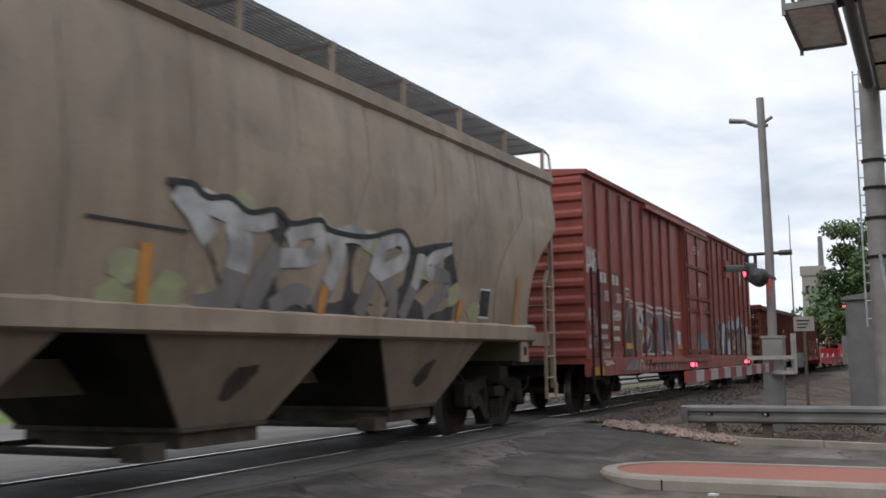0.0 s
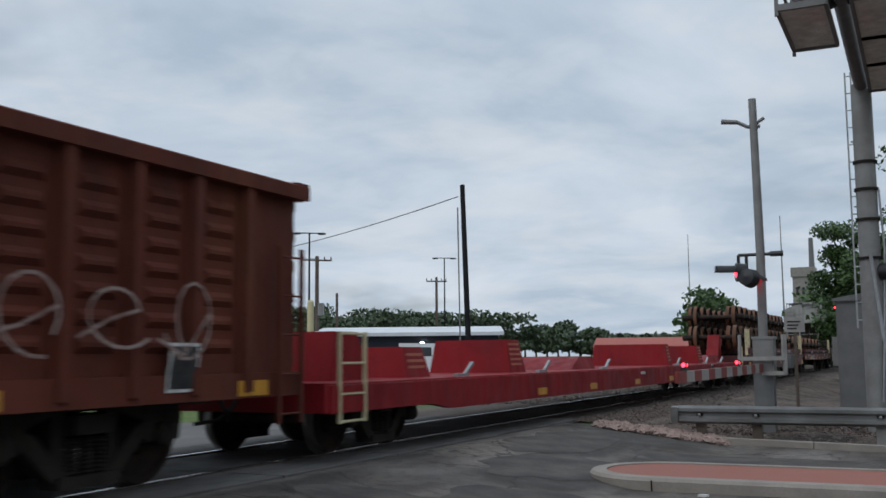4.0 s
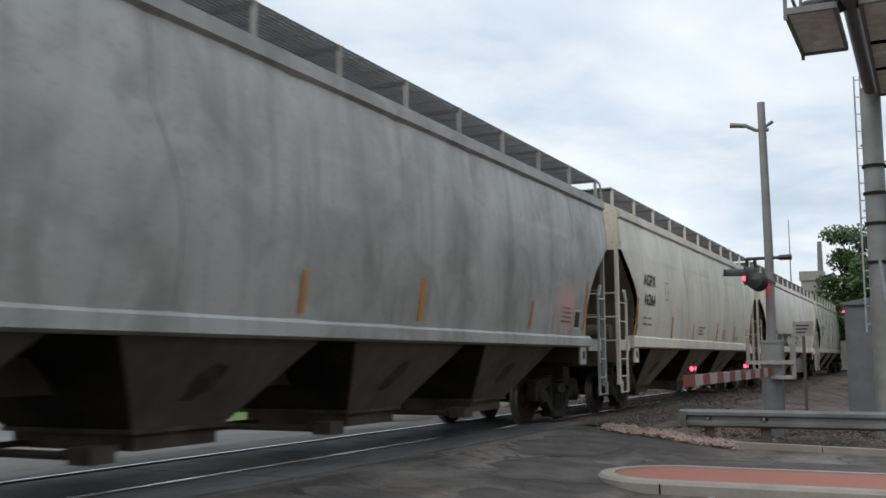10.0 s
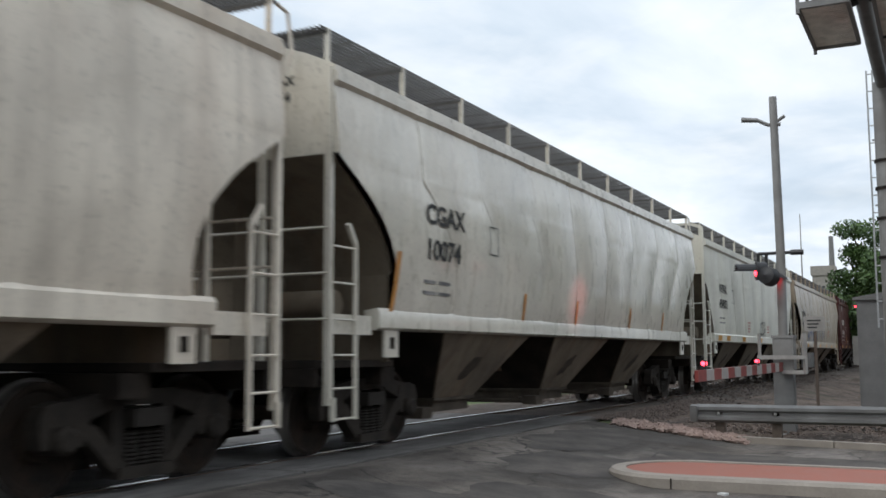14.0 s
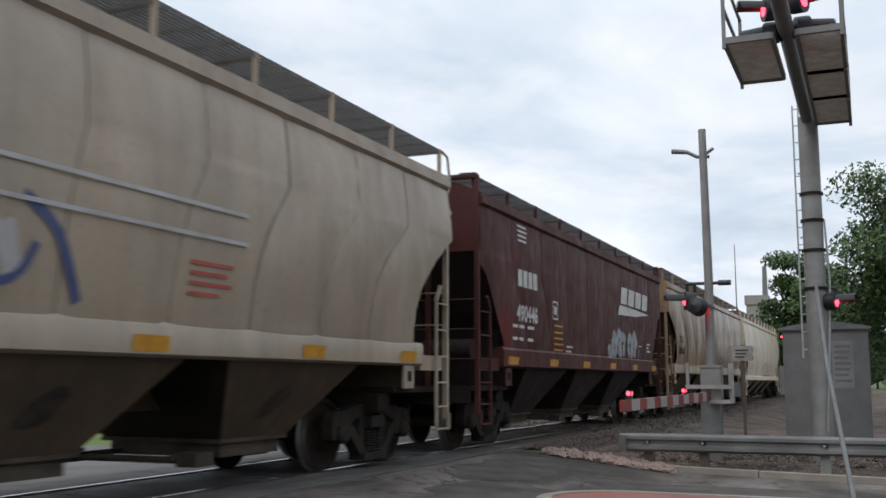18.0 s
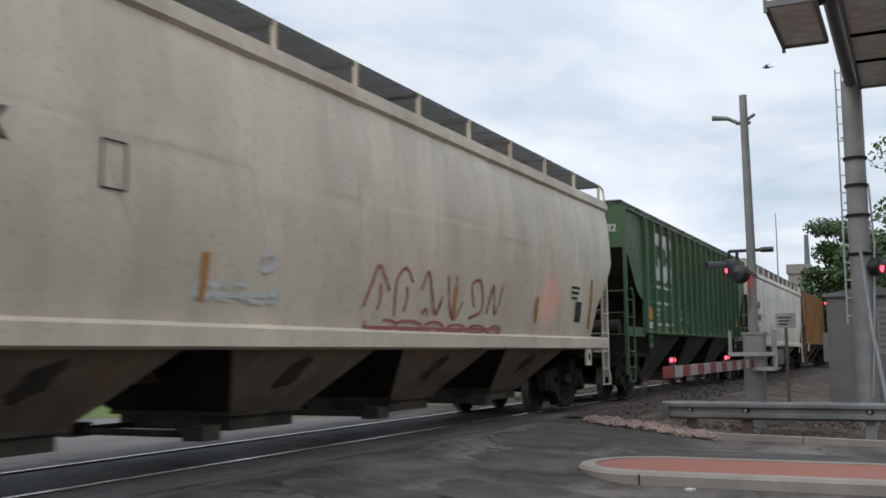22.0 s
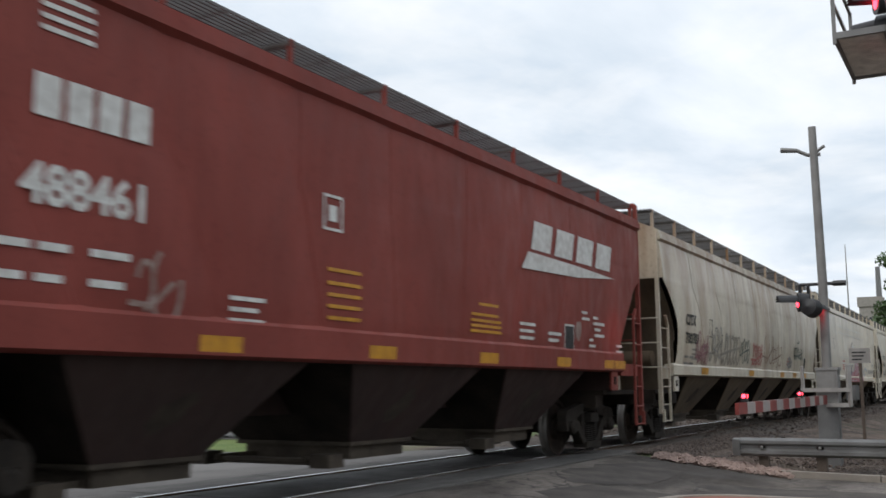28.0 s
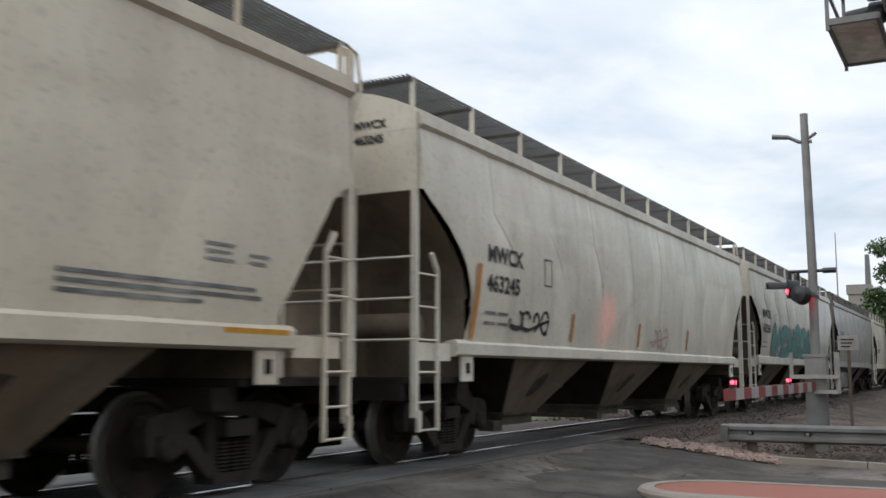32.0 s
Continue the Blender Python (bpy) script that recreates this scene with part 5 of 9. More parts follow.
def graffiti(side, seed, y0, y1, z0, z1, fill, outline, letters=5, accent=None, label="", soft=None):
    """Fat overlapping sprayed letter forms: outline, fill, thin highlights, on a ragged cloud of colour."""
    rng = random.Random(seed)
    pitch, h = (y1 - y0) / letters, z1 - z0
    if soft:
        g = Geo()
        n = letters * 7
        low = [(y0 - 0.25 * pitch + (y1 - y0 + 0.5 * pitch) * i / n, z0 - 0.02 * h) for i in range(n + 1)]
        top = [(y, z0 + h * rng.uniform(0.62, 1.06) * min(1, 0.55 + 3 * min(i, n - i) / n)) for i, (y, _) in enumerate(low)]
        for i in range(n):
            q = (low[i], low[i + 1], top[i + 1], top[i])
            side.lay(g, [(side.dy + a, b) for a, b in q], 0.014)
        part("graffiti_cloud", g, soft, side.car)
    lines, light = [], []
    for k in range(letters):
        form = LETTER_FORMS[(rng.randrange(6) + k) % 6]
        flip, wide, tall = rng.random() < 0.5, rng.uniform(1.05, 1.35), rng.uniform(0.78, 1.0)
        base, lean, ya = z0 + rng.uniform(0, 0.12) * h, rng.uniform(-0.18, 0.28), y0 + pitch * (k - 0.08)
        for stroke in form:
            pts = []
            for a, b in stroke:
                a = 1 - a if flip else a
                b = min(1, max(0, b + rng.uniform(-0.06, 0.06)))
                pts.append((ya + pitch * (wide * (a - 0.5) + 0.5 + rng.uniform(-0.05, 0.05)) + lean * b * h * 0.5, base + b * h * tall * 0.9 + 0.04 * h))
            lines.append(smooth_line(pts))
            light.append([(a + 0.02, b + 0.04 * h) for a, b in lines[-1][1:-2:1]])
    w = min(0.34 * pitch, 0.26 * h)
    side.strokes("graffiti_outline", outline, lines, w * 1.42, 0.018)
    side.strokes("graffiti_fill", fill, lines, w, 0.024, label)
    if accent:
        side.strokes("graffiti_accent", accent, light[::2], w * 0.22, 0.028)


def patch(side, name, mat, pts, lift=0.015):
    """One flat painted patch with corners (y, z)."""
    g = Geo()
    side.lay(g, [(side.dy + a, b) for a, b in pts], lift)
    return part(name, g, mat, side.car)


def scrawl(side, seed, y0, y1, z0, z1, mat, width=0.035, n=5, name="graffiti_tag"):
    """A quick sprayed tag: looping thin lines."""
    rng = random.Random(seed)
    polys = []
    pitch = (y1 - y0) / n
    for k in range(n):
        cy, a0 = y0 + pitch * (k + 0.5), rng.uniform(0, 6)
        ry, rz = pitch * rng.uniform(0.35, 0.6), (z1 - z0) * rng.uniform(0.3, 0.5)
        turn = rng.uniform(3.5, 7.0)
        polys.append([(cy + ry * math.cos(a0 + turn * i / 14) + 0.02 * i * pitch, (z0 + z1) / 2 + rz * math.sin(a0 + turn * i / 14)) for i in range(15)])
    polys.append([(y0, z0 + (z1 - z0) * 0.3), ((y0 + y1) / 2, z0 + (z1 - z0) * rng.uniform(0.1, 0.5)), (y1, z0 + (z1 - z0) * 0.6)])
    side.strokes(name, mat, polys, width, 0.016)


# ---- covered hopper ----
CURVED = [(1.50, 1.22), (1.54, 1.50), (1.605, 1.9), (1.65, 2.3), (1.67, 2.7), (1.665, 3.1), (1.635, 3.6), (1.595, 3.95), (1.55, 4.22)]
STRAIGHT = [(1.50, 1.22), (1.53, 1.50), (1.56, 1.9), (1.57, 2.6), (1.57, 3.2), (1.57, 3.7), (1.565, 4.0), (1.56, 4.22)]


def hopper(name, label, u0, u1, mat, prof=CURVED, bays=3, ribs=0, rib_mat=None, rib_span=None, cut=1.25, end_z=3.36, under=None, lines_mat="black_mark",
           eave=4.40, crown=4.78, sill=(1.40, 1.65), board=0.42, centre_board=False, seams=9, trucks=(1.66, 1.55), bay_x=0.80, bay_pitch=None, end_shape=None, seam_mat=None, tread="tread"):
    car, L = new_car(name, label, u0, u1)
    H = L / 2
    # under: darker paint for the lower parts, underside shade put into its colour
    under = under or mat
    side_pts = list(prof)

    sill_end = 0.1 if end_shape else cut * 0.9 - 0.15

    def inset(z):
        if z >= end_z:
            return 0.0
        if end_shape:
            return float(np.interp(z, [q[0] for q in end_shape], [q[1] for q in end_shape]))
        if ribs:
            return float(np.interp(z, [1.3, 1.85, 2.25, 2.6, end_z], [cut * 1.04, cut, cut * 0.80, cut * 0.44, 0.0]))
        if prof is STRAIGHT:
            return float(np.interp(z, [1.3, 1.72, 3.05, 3.12, end_z], [0.95 * cut, 0.95 * cut, 0.20 * cut, 0.03, 0.0]))
        return cut * float(np.interp(z, [1.3, 1.65, 1.9, 2.2, 2.5, 2.75, 2.95, end_z], [0.92, 0.99, 1.06, 1.04, 0.93, 0.74, 0.54, 0.0]))
    # refine the side outline, then carry it along the car with slight dents at the seams
    zs = sorted({3.3, 3.5, 3.85, 4.1, sill[1] - 0.02, max(1.7, sill[1] + 0.1), 1.78, 1.92, 2.06, 2.2, 2.35, 2.5, 2.64, 2.77, 2.88, 2.98, 3.08, 3.14, end_z - 0.001, end_z + 0.02, 3.7, 4.0, 4.2})
    tmp = Side(car, side_pts, H)
    side_rows = [(tmp.x(z), z) for z in zs]
    rng = random.Random(int(u0 * 10) + 7)
    g = Geo()
    stops = []
    for k in range(seams + 1):
        c = -1 + 2 * k / seams
        stops += [(c, 0.0 if ribs else 0.012)]
        if k < seams:
            stops += [(c + 0.18 / seams, 0.0), (c + 1.0 / seams, -0.006), (c + 1.82 / seams, 0.0)]
    for s in (1, -1):
        n0 = len(g.v)
        cols = len(stops)
        for x, z in side_rows:
            ins = inset(z)
            for c, dent in stops:
                wob = rng.uniform(-0.004, 0.004)
                g.v.append((s * (x - dent + wob), c * (H - ins), z))
        for r in range(len(side_rows) - 1):
            for k in range(cols - 1):
                a = n0 + r * cols + k
                q = (a, a + 1, a + cols + 1, a + cols)
                g.f.append(q if s > 0 else q[::-1])
    shell = part("side_sheet", g, mat, car)
    if not ribs:
        for s in (1, -1):
            for k in range(1, seams):
                f = -1 + 2 * k / seams + rng.uniform(-0.01, 0.01)
                g = Geo()
                n0 = len(g.v)
                wd = rng.uniform(0.010, 0.03)
                for x, z in side_rows:
                    yy = f * (H - inset(z)) + rng.uniform(-0.006, 0.006)
                    g.v += [(s * (x - 0.010), yy - wd, z), (s * (x - 0.002), yy, z), (s * (x - 0.010), yy + wd, z)]
                for r in range(len(side_rows) - 1):
                    q = n0 + 3 * r
                    g.f += [(q, q + 1, q + 4, q + 3), (q + 1, q + 2, q + 5, q + 4)]
                part("weld_seam", g, seam_mat or mat, car)
    # roof: eave channel and shallow crown
    g = Geo()
    ex = tmp.x(4.2)
    arc = [(ex - 0.02, 4.15), (ex, eave - 0.08), (ex + 0.05, eave - 0.07), (ex + 0.05, eave - 0.02), (ex, eave)] if ribs else [(ex + 0.0, 4.15), (ex + 0.06, 4.20), (ex + 0.06, eave - 0.10), (ex + 0.025, eave - 0.085), (ex + 0.025, eave - 0.02), (ex - 0.02, eave)]
    ring = arc + [(x, eave + (crown - eave) * (1 - (x / ex) ** 2)) for x in (1.2, 0.9, 0.5, 0.0)]
    ring = ring + [(-x, z) for x, z in ring[-2::-1]]
    g.prism(ring, "y", -H - 0.004, H + 0.004)
    part("roof", g, mat, car)
    # end walls above, slope sheets below
    for s in (1, -1):
        g = Geo()
        up = [(x, z) for x, z in side_rows if z >= end_z]
        pts = [(x, s * H, z) for x, z in up] + [(-x, s * H, z) for x, z in up[::-1]]
        g.poly(pts)
        part("end_sheet", g, mat, car)
        g = Geo()
        sx = 1.50 if ribs else 1.54
        run = cut * 1.15 + 1.4
        knee = cut * 1.04
        bend = [] if ribs or prof is STRAIGHT else [2.95, 2.75, 2.5, 2.3]
        face = [(s * (H - 0.02), end_z + 0.02), (s * (H - 0.06), end_z - 0.01)] + [(s * (H - inset(z) + 0.01), z) for z in bend] + [(s * (H - knee), 2.12)]
        back = [(s * (H - knee - 0.06), 2.18)] + [(s * (H - inset(z) - 0.05), z) for z in bend[::-1]]
        g.prism(face + back, "x", -sx, sx)
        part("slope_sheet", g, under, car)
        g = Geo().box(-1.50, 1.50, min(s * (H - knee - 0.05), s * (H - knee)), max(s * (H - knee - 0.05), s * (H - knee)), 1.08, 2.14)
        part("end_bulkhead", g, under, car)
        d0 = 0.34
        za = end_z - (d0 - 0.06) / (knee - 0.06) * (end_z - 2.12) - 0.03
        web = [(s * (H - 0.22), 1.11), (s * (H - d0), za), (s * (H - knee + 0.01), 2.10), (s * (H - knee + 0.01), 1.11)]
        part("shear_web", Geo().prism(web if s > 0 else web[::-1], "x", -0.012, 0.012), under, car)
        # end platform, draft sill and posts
        # platform and sills near black: shade over the truck is in their colour
        part("end_platform", Geo().box(-1.42, 1.42, min(s * (H - cut - 0.35), s * (H + 0.10)), max(s * (H - cut - 0.35), s * (H + 0.10)), 1.02, 1.10), "underside_shade", car, "steel end platform darkened with painted shade")
        part("end_sill", Geo().box(-1.40, 1.40, min(s * (H + 0.02), s * (H + 0.12)), max(s * (H + 0.02), s * (H + 0.12)), 0.82, 1.015), "underside_shade", car)
        part("draft_sill", Geo().box(-0.22, 0.22, min(s * (H - 3.4), s * (H + 0.01)), max(s * (H - 3.4), s * (H + 0.01)), 0.80, 1.015), "underside_shade", car)
        part("body_bolster", Geo().box(-1.30, 1.30, min(s * (H - 1.5), s * (H - 1.85)), max(s * (H - 1.5), s * (H - 1.85)), 0.80, 1.012), "underside_shade", car)
        g = Geo()
        for q in (1, -1):
            g.box(q * 0.62 - 0.036, q * 0.62 + 0.036, min(s * (H - 0.02), s * (H + 0.06)), max(s * (H - 0.02), s * (H + 0.06)), 1.08, end_z + 0.12)
        part("end_post", g, mat, car)
        for q in (1, -1):
            g = Geo().box(q * 1.52 - 0.038, q * 1.52 + 0.038, min(s * (H - 0.02), s * (H + 0.055)), max(s * (H - 0.02), s * (H + 0.055)), 0.62, eave + 0.28 if prof is STRAIGHT else eave - 0.05)
            if prof is STRAIGHT:
                g.bar((q * 1.52, s * (H + 0.02), eave + 0.27), (q * 1.22, s * (H + 0.02), eave + board - 0.02), 0.10, 0.09)
                g.bar((q * 1.24, s * (H + 0.02), eave + board - 0.03), (q * 0.4, s * (H + 0.02), eave + board - 0.03), 0.08, 0.06)
            part("corner_post", g, mat, car)
        bars_g = Geo()
        for z in (1.55, 2.05, 2.55):
            bars_g.tube((-1.54, s * (H + 0.05), z), (1.54, s * (H + 0.05), z), 0.016, n=5)
        part("handrail", bars_g, mat, car)
        # side ladders at the corners
        for q in (1, -1):
            g = Geo()
            ya, yb = s * (H + 0.0), s * (H - 0.46)
            xx = q * 1.57
            g.bar((xx, yb, 0.45), (xx, yb, 2.42), 0.042, 0.042, (1, 0, 0))
            g.bar((xx, yb, 2.40), (xx, s * (H - 0.30), 2.62), 0.05, 0.05, (1, 0, 0))
            g.bar((xx, ya, 0.45), (xx, ya, 0.7), 0.05, 0.05, (1, 0, 0))
            lad = part("ladder", g, mat, car)
            for z in (0.47, 0.80, 1.16, 1.55, 1.95, 2.35):
                part("rung", Geo().tube((xx, ya, z), (xx, yb, z), 0.014, n=5), mat, lad)
        # upper end ladder
        g = Geo()
        for z in (3.2, 3.6, 4.0):
            g.tube((-1.44, s * (H + 0.07), z), (-0.95, s * (H + 0.07), z), 0.014, n=5)
        g.bar((-0.95, s * (H + 0.05), 2.0), (-0.95, s * (H + 0.05), 4.2), 0.09, 0.05, (1, 0, 0))
        part("end_ladder", g, mat, car)
        g = Geo()
        g.box(-0.5, 0.5, min(s * (H - 0.05), s * (H + 0.42)), max(s * (H - 0.05), s * (H + 0.42)), crown + 0.06, crown + 0.10)
        for q in (1, -1):
            g.bar((q * 0.4, s * (H + 0.36), crown + 0.06), (q * 0.3, s * (H + 0.02), crown - 0.3), 0.05, 0.05)
        part("end_running_board", g, mat, car)
        coupler(car, s * (H + 0.12), s)
        truck(car, s * (H - trucks[0 if s < 0 else 1]), tread)
    # brake gear on the far-facing end
    g = Geo().lathe([(-0.02, 0.0), (-0.02, 0.25), (0.02, 0.28), (0.02, 0.0)], "y", (-0.75, -H - 0.12, 2.0), 16)
    g.box(-0.9, -0.6, -H - 0.1, -H + 0.02, 1.75, 2.25)
    part("brake_wheel", g, under, car)
    g = Geo().tube((0.25, -H + 0.7, 1.75), (1.15, -H + 0.7, 1.75), 0.17, n=12)
    part("air_tank", g, under, car)
    g = Geo().tube((-0.9, -H + 1.0, 1.5), (-0.2, -H + 1.0, 1.5), 0.13, n=12)
    part("reservoir", g, under, car)
    # side sills
    for s in (1, -1):
        g = Geo().prism([(s * 1.38, sill[0]), (s * 1.54, sill[0]), (s * 1.585, sill[0] + 0.03), (s * 1.59, sill[1] - 0.02), (s * (tmp.x(sill[1]) - 0.01), sill[1] + 0.03), (s * 1.38, sill[1])], "y", -H + sill_end, H - sill_end)
        part("side_sill", g, mat, car)
        for e in (1, -1):
            g = Geo()
            ya, yb = e * (H - 0.1), e * (H - cut * 0.9 + 0.2)
            g.box(s * 1.47 - 0.04, s * 1.47 + 0.04, min(ya, yb), max(ya, yb), sill[0] - 0.06, sill[0] + 0.16)
            g.box(s * 1.52 - 0.02, s * 1.52 + 0.02, e * (H - cut - 0.10) - 0.16, e * (H - cut - 0.10) + 0.16, sill[0] - 0.32, sill[0] + 0.02)
            pad = part("jacking_pad", g, mat, car)
            yp = e * (H - cut - 0.10)
            # dark square on the solid pad stands for the hole's shade
            part("pad_hole", Geo().box(s * 1.545 - 0.007, s * 1.545 + 0.007, yp - 0.05, yp + 0.05, sill[0] - 0.22, sill[0] - 0.08), "underside_shade", pad)
    # hopper bays and outlet gates, with ridge sheets between and beyond them
    lb = bay_pitch or (H - 2.35) * 2 / bays
    zt, zb, xt = sill[0] + 0.02, 0.52, 1.44
    edges = [-(H - cut * 1.04 - 0.06)]
    for k in range(bays):
        yc = lb * (k - (bays - 1) / 2)
        ht = min(1.55, lb * 0.40)
        edges += [yc - ht, yc + ht]
        g = Geo().frustum((-bay_x, bay_x, yc - 0.65, yc + 0.65), (-xt, xt, yc - ht, yc + ht), zb, zt)
        # bay core near black: shade below the sill is painted in
        bay = part("hopper_bay", g, "underside_shade", car, "sloping hopper bay darkened with painted shade")
        for s in (1, -1):
            g = Geo()
            q = [(s * (bay_x + 0.004), yc - 0.66, zb), (s * (bay_x + 0.004), yc + 0.66, zb), (s * (xt + 0.006), yc + ht + 0.01, zt), (s * (xt + 0.006), yc - ht - 0.01, zt)]
            g.v = [(x + s * d, y, z) for d in (0.0, 0.025) for x, y, z in q]
            g.f = [(0, 1, 2, 3), (4, 5, 6, 7), (0, 1, 5, 4), (1, 2, 6, 5), (2, 3, 7, 6), (3, 0, 4, 7)]
            # bay side in the darkened paint: shade below the body is in it
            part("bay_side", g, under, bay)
        rg = random.Random(int(u0) + k)
        for s in (1, -1):
            g = Geo()
            pts = []
            for i in range(14):
                t = 2 * math.pi * i / 14
                r = rg.uniform(0.6, 0.95)
                z = 0.95 + 0.20 * r * math.sin(t) + 0.10 * math.cos(t)
                pts.append((s * (bay_x + 0.034 + (z - zb) / (zt - zb) * (xt - bay_x)), yc - 0.05 + 0.30 * r * math.cos(t), z))
            g.poly(pts)
            part("grime_mark", g, "grime", bay)
        g = Geo().box(-bay_x + 0.02, bay_x - 0.02, yc - 0.60, yc + 0.60, 0.33, 0.50)
        g.box(-bay_x - 0.05, bay_x + 0.05, yc - 0.69, yc + 0.69, 0.49, 0.535)
        part("outlet_gate", g, "gate_steel", bay)
        g = Geo()
        for q in (1, -1):
            g.bar((q * bay_x * 0.8, yc - 1.3, 0.37), (q * bay_x * 0.8, yc - 0.5, 0.37), 0.05, 0.06)
            g.box(q * (bay_x + 0.08) - 0.13, q * (bay_x + 0.08) + 0.13, yc - 1.36, yc - 1.06, 0.28, 0.43)
        g.tube((-bay_x, yc - 1.22, 0.34), (bay_x, yc - 1.22, 0.34), 0.04, n=8)
        part("gate_drive", g, "gate_steel", bay)
    edges.append(H - cut * 1.04 - 0.06)
    for k in range(0, len(edges), 2):
        a, b = edges[k], edges[k + 1]
        if k == 0:
            low = [(a, 2.1), (b, zt - 0.01)]
        elif k == len(edges) - 2:
            low = [(a, zt - 0.01), (b, 2.1)]
        else:
            low = [(a, zt - 0.01), ((a + b) / 2, zt + 0.35 * (b - a) + 0.1), (b, zt - 0.01)]
        # ridge sheets carry the darkness of the gaps in their colour
        part("ridge_sheet", Geo().prism(low + [(y, z + 0.05) for y, z in low[::-1]], "x", -xt, xt), "underside_shade", car)
    g = Geo().box(-0.2, 0.2, -H + 2.2, H - 2.2, 0.86, 1.2)
    part("centre_sill", g, under, car)
    # ribs
    if ribs:
        for s in (1, -1):
            for k in range(ribs):
                ra, rb = rib_span or (-H + cut * 1.2, H - cut * 1.2)
                y = ra + (rb - ra) * k / (ribs - 1)
                g = Geo().prism([(s * 1.50, sill[0] + 0.02), (s * 1.645, sill[0] + 0.08), (s * 1.645, eave - 0.13), (s * 1.60, eave - 0.07), (s * 1.50, eave - 0.07)], "y", y - 0.036, y + 0.036)
                part("side_post", g, rib_mat or mat, car)
    # running boards
    for s in ((0,) if centre_board else (1, -1)):
        xa, xb = (-0.4, 0.4) if s == 0 else (s * 0.40, s * 1.44)
        zb = crown + 0.16 if s == 0 else eave + board
        g = Geo()
        n = 8 if s == 0 else 17
        for i in range(n):
            x = xa + (xb - xa) * i / (n - 1)
            g.box(x - 0.008, x + 0.008, -H - 0.1, H + 0.1, zb - 0.028, zb)
        m = int(L / 0.55)
        for i in range(m + 1):
            y = -H + L * i / m
            g.box(min(xa, xb), max(xa, xb), y - 0.010, y + 0.010, zb - 0.024, zb - 0.004)
        k = int(L / 1.65)
        for i in range(k + 1):
            y = -H + 0.05 + (L - 0.1) * i / k
            g.bar((xa, y, zb - 0.045), (xb, y, zb - 0.045), 0.05, 0.04)
        tagged(part("running_board", g, "grate_dark", car), kind="stuff")
        for i in range(k + 1):
            y = -H + 0.05 + (L - 0.1) * i / k
            g = Geo()
            for x in ((xa, xb) if s == 0 else (xb,)):
                zr = eave + (crown - eave) * max(0, 1 - (x / ex) ** 2) - 0.03
                g.bar((x, y, zr), (x, y, zb), 0.06, 0.03, (0, 1, 0))
            part("bracket", g, mat, car)
    if not centre_board:
        for s in (1, -1):
            g = Geo().path([(s * 1.42, H + 0.08, eave + board), (s * 1.44, H + 0.28, eave + board - 0.06), (s * 1.46, H + 0.34, eave - 0.05), (s * 1.46, H + 0.12, eave - 0.5)], 0.022)
            part("grab_iron", g, mat, car)
    # trough hatch
    g = Geo()
    nh = int((L - 1.5) / 1.2)
    for k in range(nh):
        y = -H + 0.8 + (L - 1.6) * k / nh
        g.box(-0.42, 0.42, y, y + (L - 1.6) / nh - 0.06, crown - 0.03, crown + 0.07)
    part("hatch_cover", g, mat, car)
    side = Side(car, side_pts, H)
    side.sill = sill
    return car, side, H


def reflectors(side, ys, z0=None, z1=None, w=0.5, mat="yellow", lift=0.055):
    if z0 is None:
        z0 = side.sill[0] + 0.05
        z1 = z0 + 0.15
    for y in ys:
        side.bars("reflector", mat, [(y, y + w, z0, z1)], lift=lift)


def number_block(side, y, z, mark, number, size=0.34, mat="black_mark"):
    """Reporting mark and number, with small data lines below."""
    side.text("reporting_mark", mat, mark, y, z + size * 1.25, size, 0.010, stretch=1.12)
    side.text("car_number", mat, number, y, z, size, 0.010, stretch=1.15)
    for dy in (0.0, 0.42):
        side.lines(y + dy, z - 0.32, (0.34, 0.36), "smoke", 0.045, 0.14)


def end_number(car, H, mark, number, mat="black_mark", z=4.02, size=0.145, y_end=-1):
    for k, t in enumerate([q for q in (number, mark) if q]):
        v, f = lettering(t, size, 0.006)
        g = Geo()
        g.v = [(0.62 + a, y_end * (H + 0.012), z + k * 0.19 + b) for a, b, _ in v]
        g.f = f
        part("end_number", g, mat, car)


def block_mark(side, y, z, w, h, mat="white_mark", n=4, slant=0.25, wedge=True):
    """A railway's mark drawn as plain slanted blocks over a wedge."""
    step = w / n
    for k in range(n):
        side.bars("brand_block", mat, [(y + k * step, y + k * step + step * 0.80, z - 0.012 * k * slant, z + h, slant)])
    if wedge:
        patch(side, "brand_wedge", mat, [(y - 0.36, z - 0.32), (y + w * 0.5, z - 0.26), (y + w + 0.05, z - 0.12), (y + w * 0.5, z - 0.07), (y - 0.12, z - 0.05)], 0.018)


def acid_box(side, y, z, s=0.4):
    side.bars("data_panel", "black_mark", [(y, y + s, z, z + s * 1.1)])
    side.bars("data_panel_frame", "white_mark", [(y - 0.03, y + s + 0.03, z + s * 1.1, z + s * 1.1 + 0.03), (y - 0.03, y + s + 0.03, z - 0.03, z), (y - 0.03, y, z, z + s * 1.1), (y + s, y + s + 0.03, z, z + s * 1.1), (y + 0.05, y + s - 0.05, z + 0.1, z + 0.13)], lift=0.008)


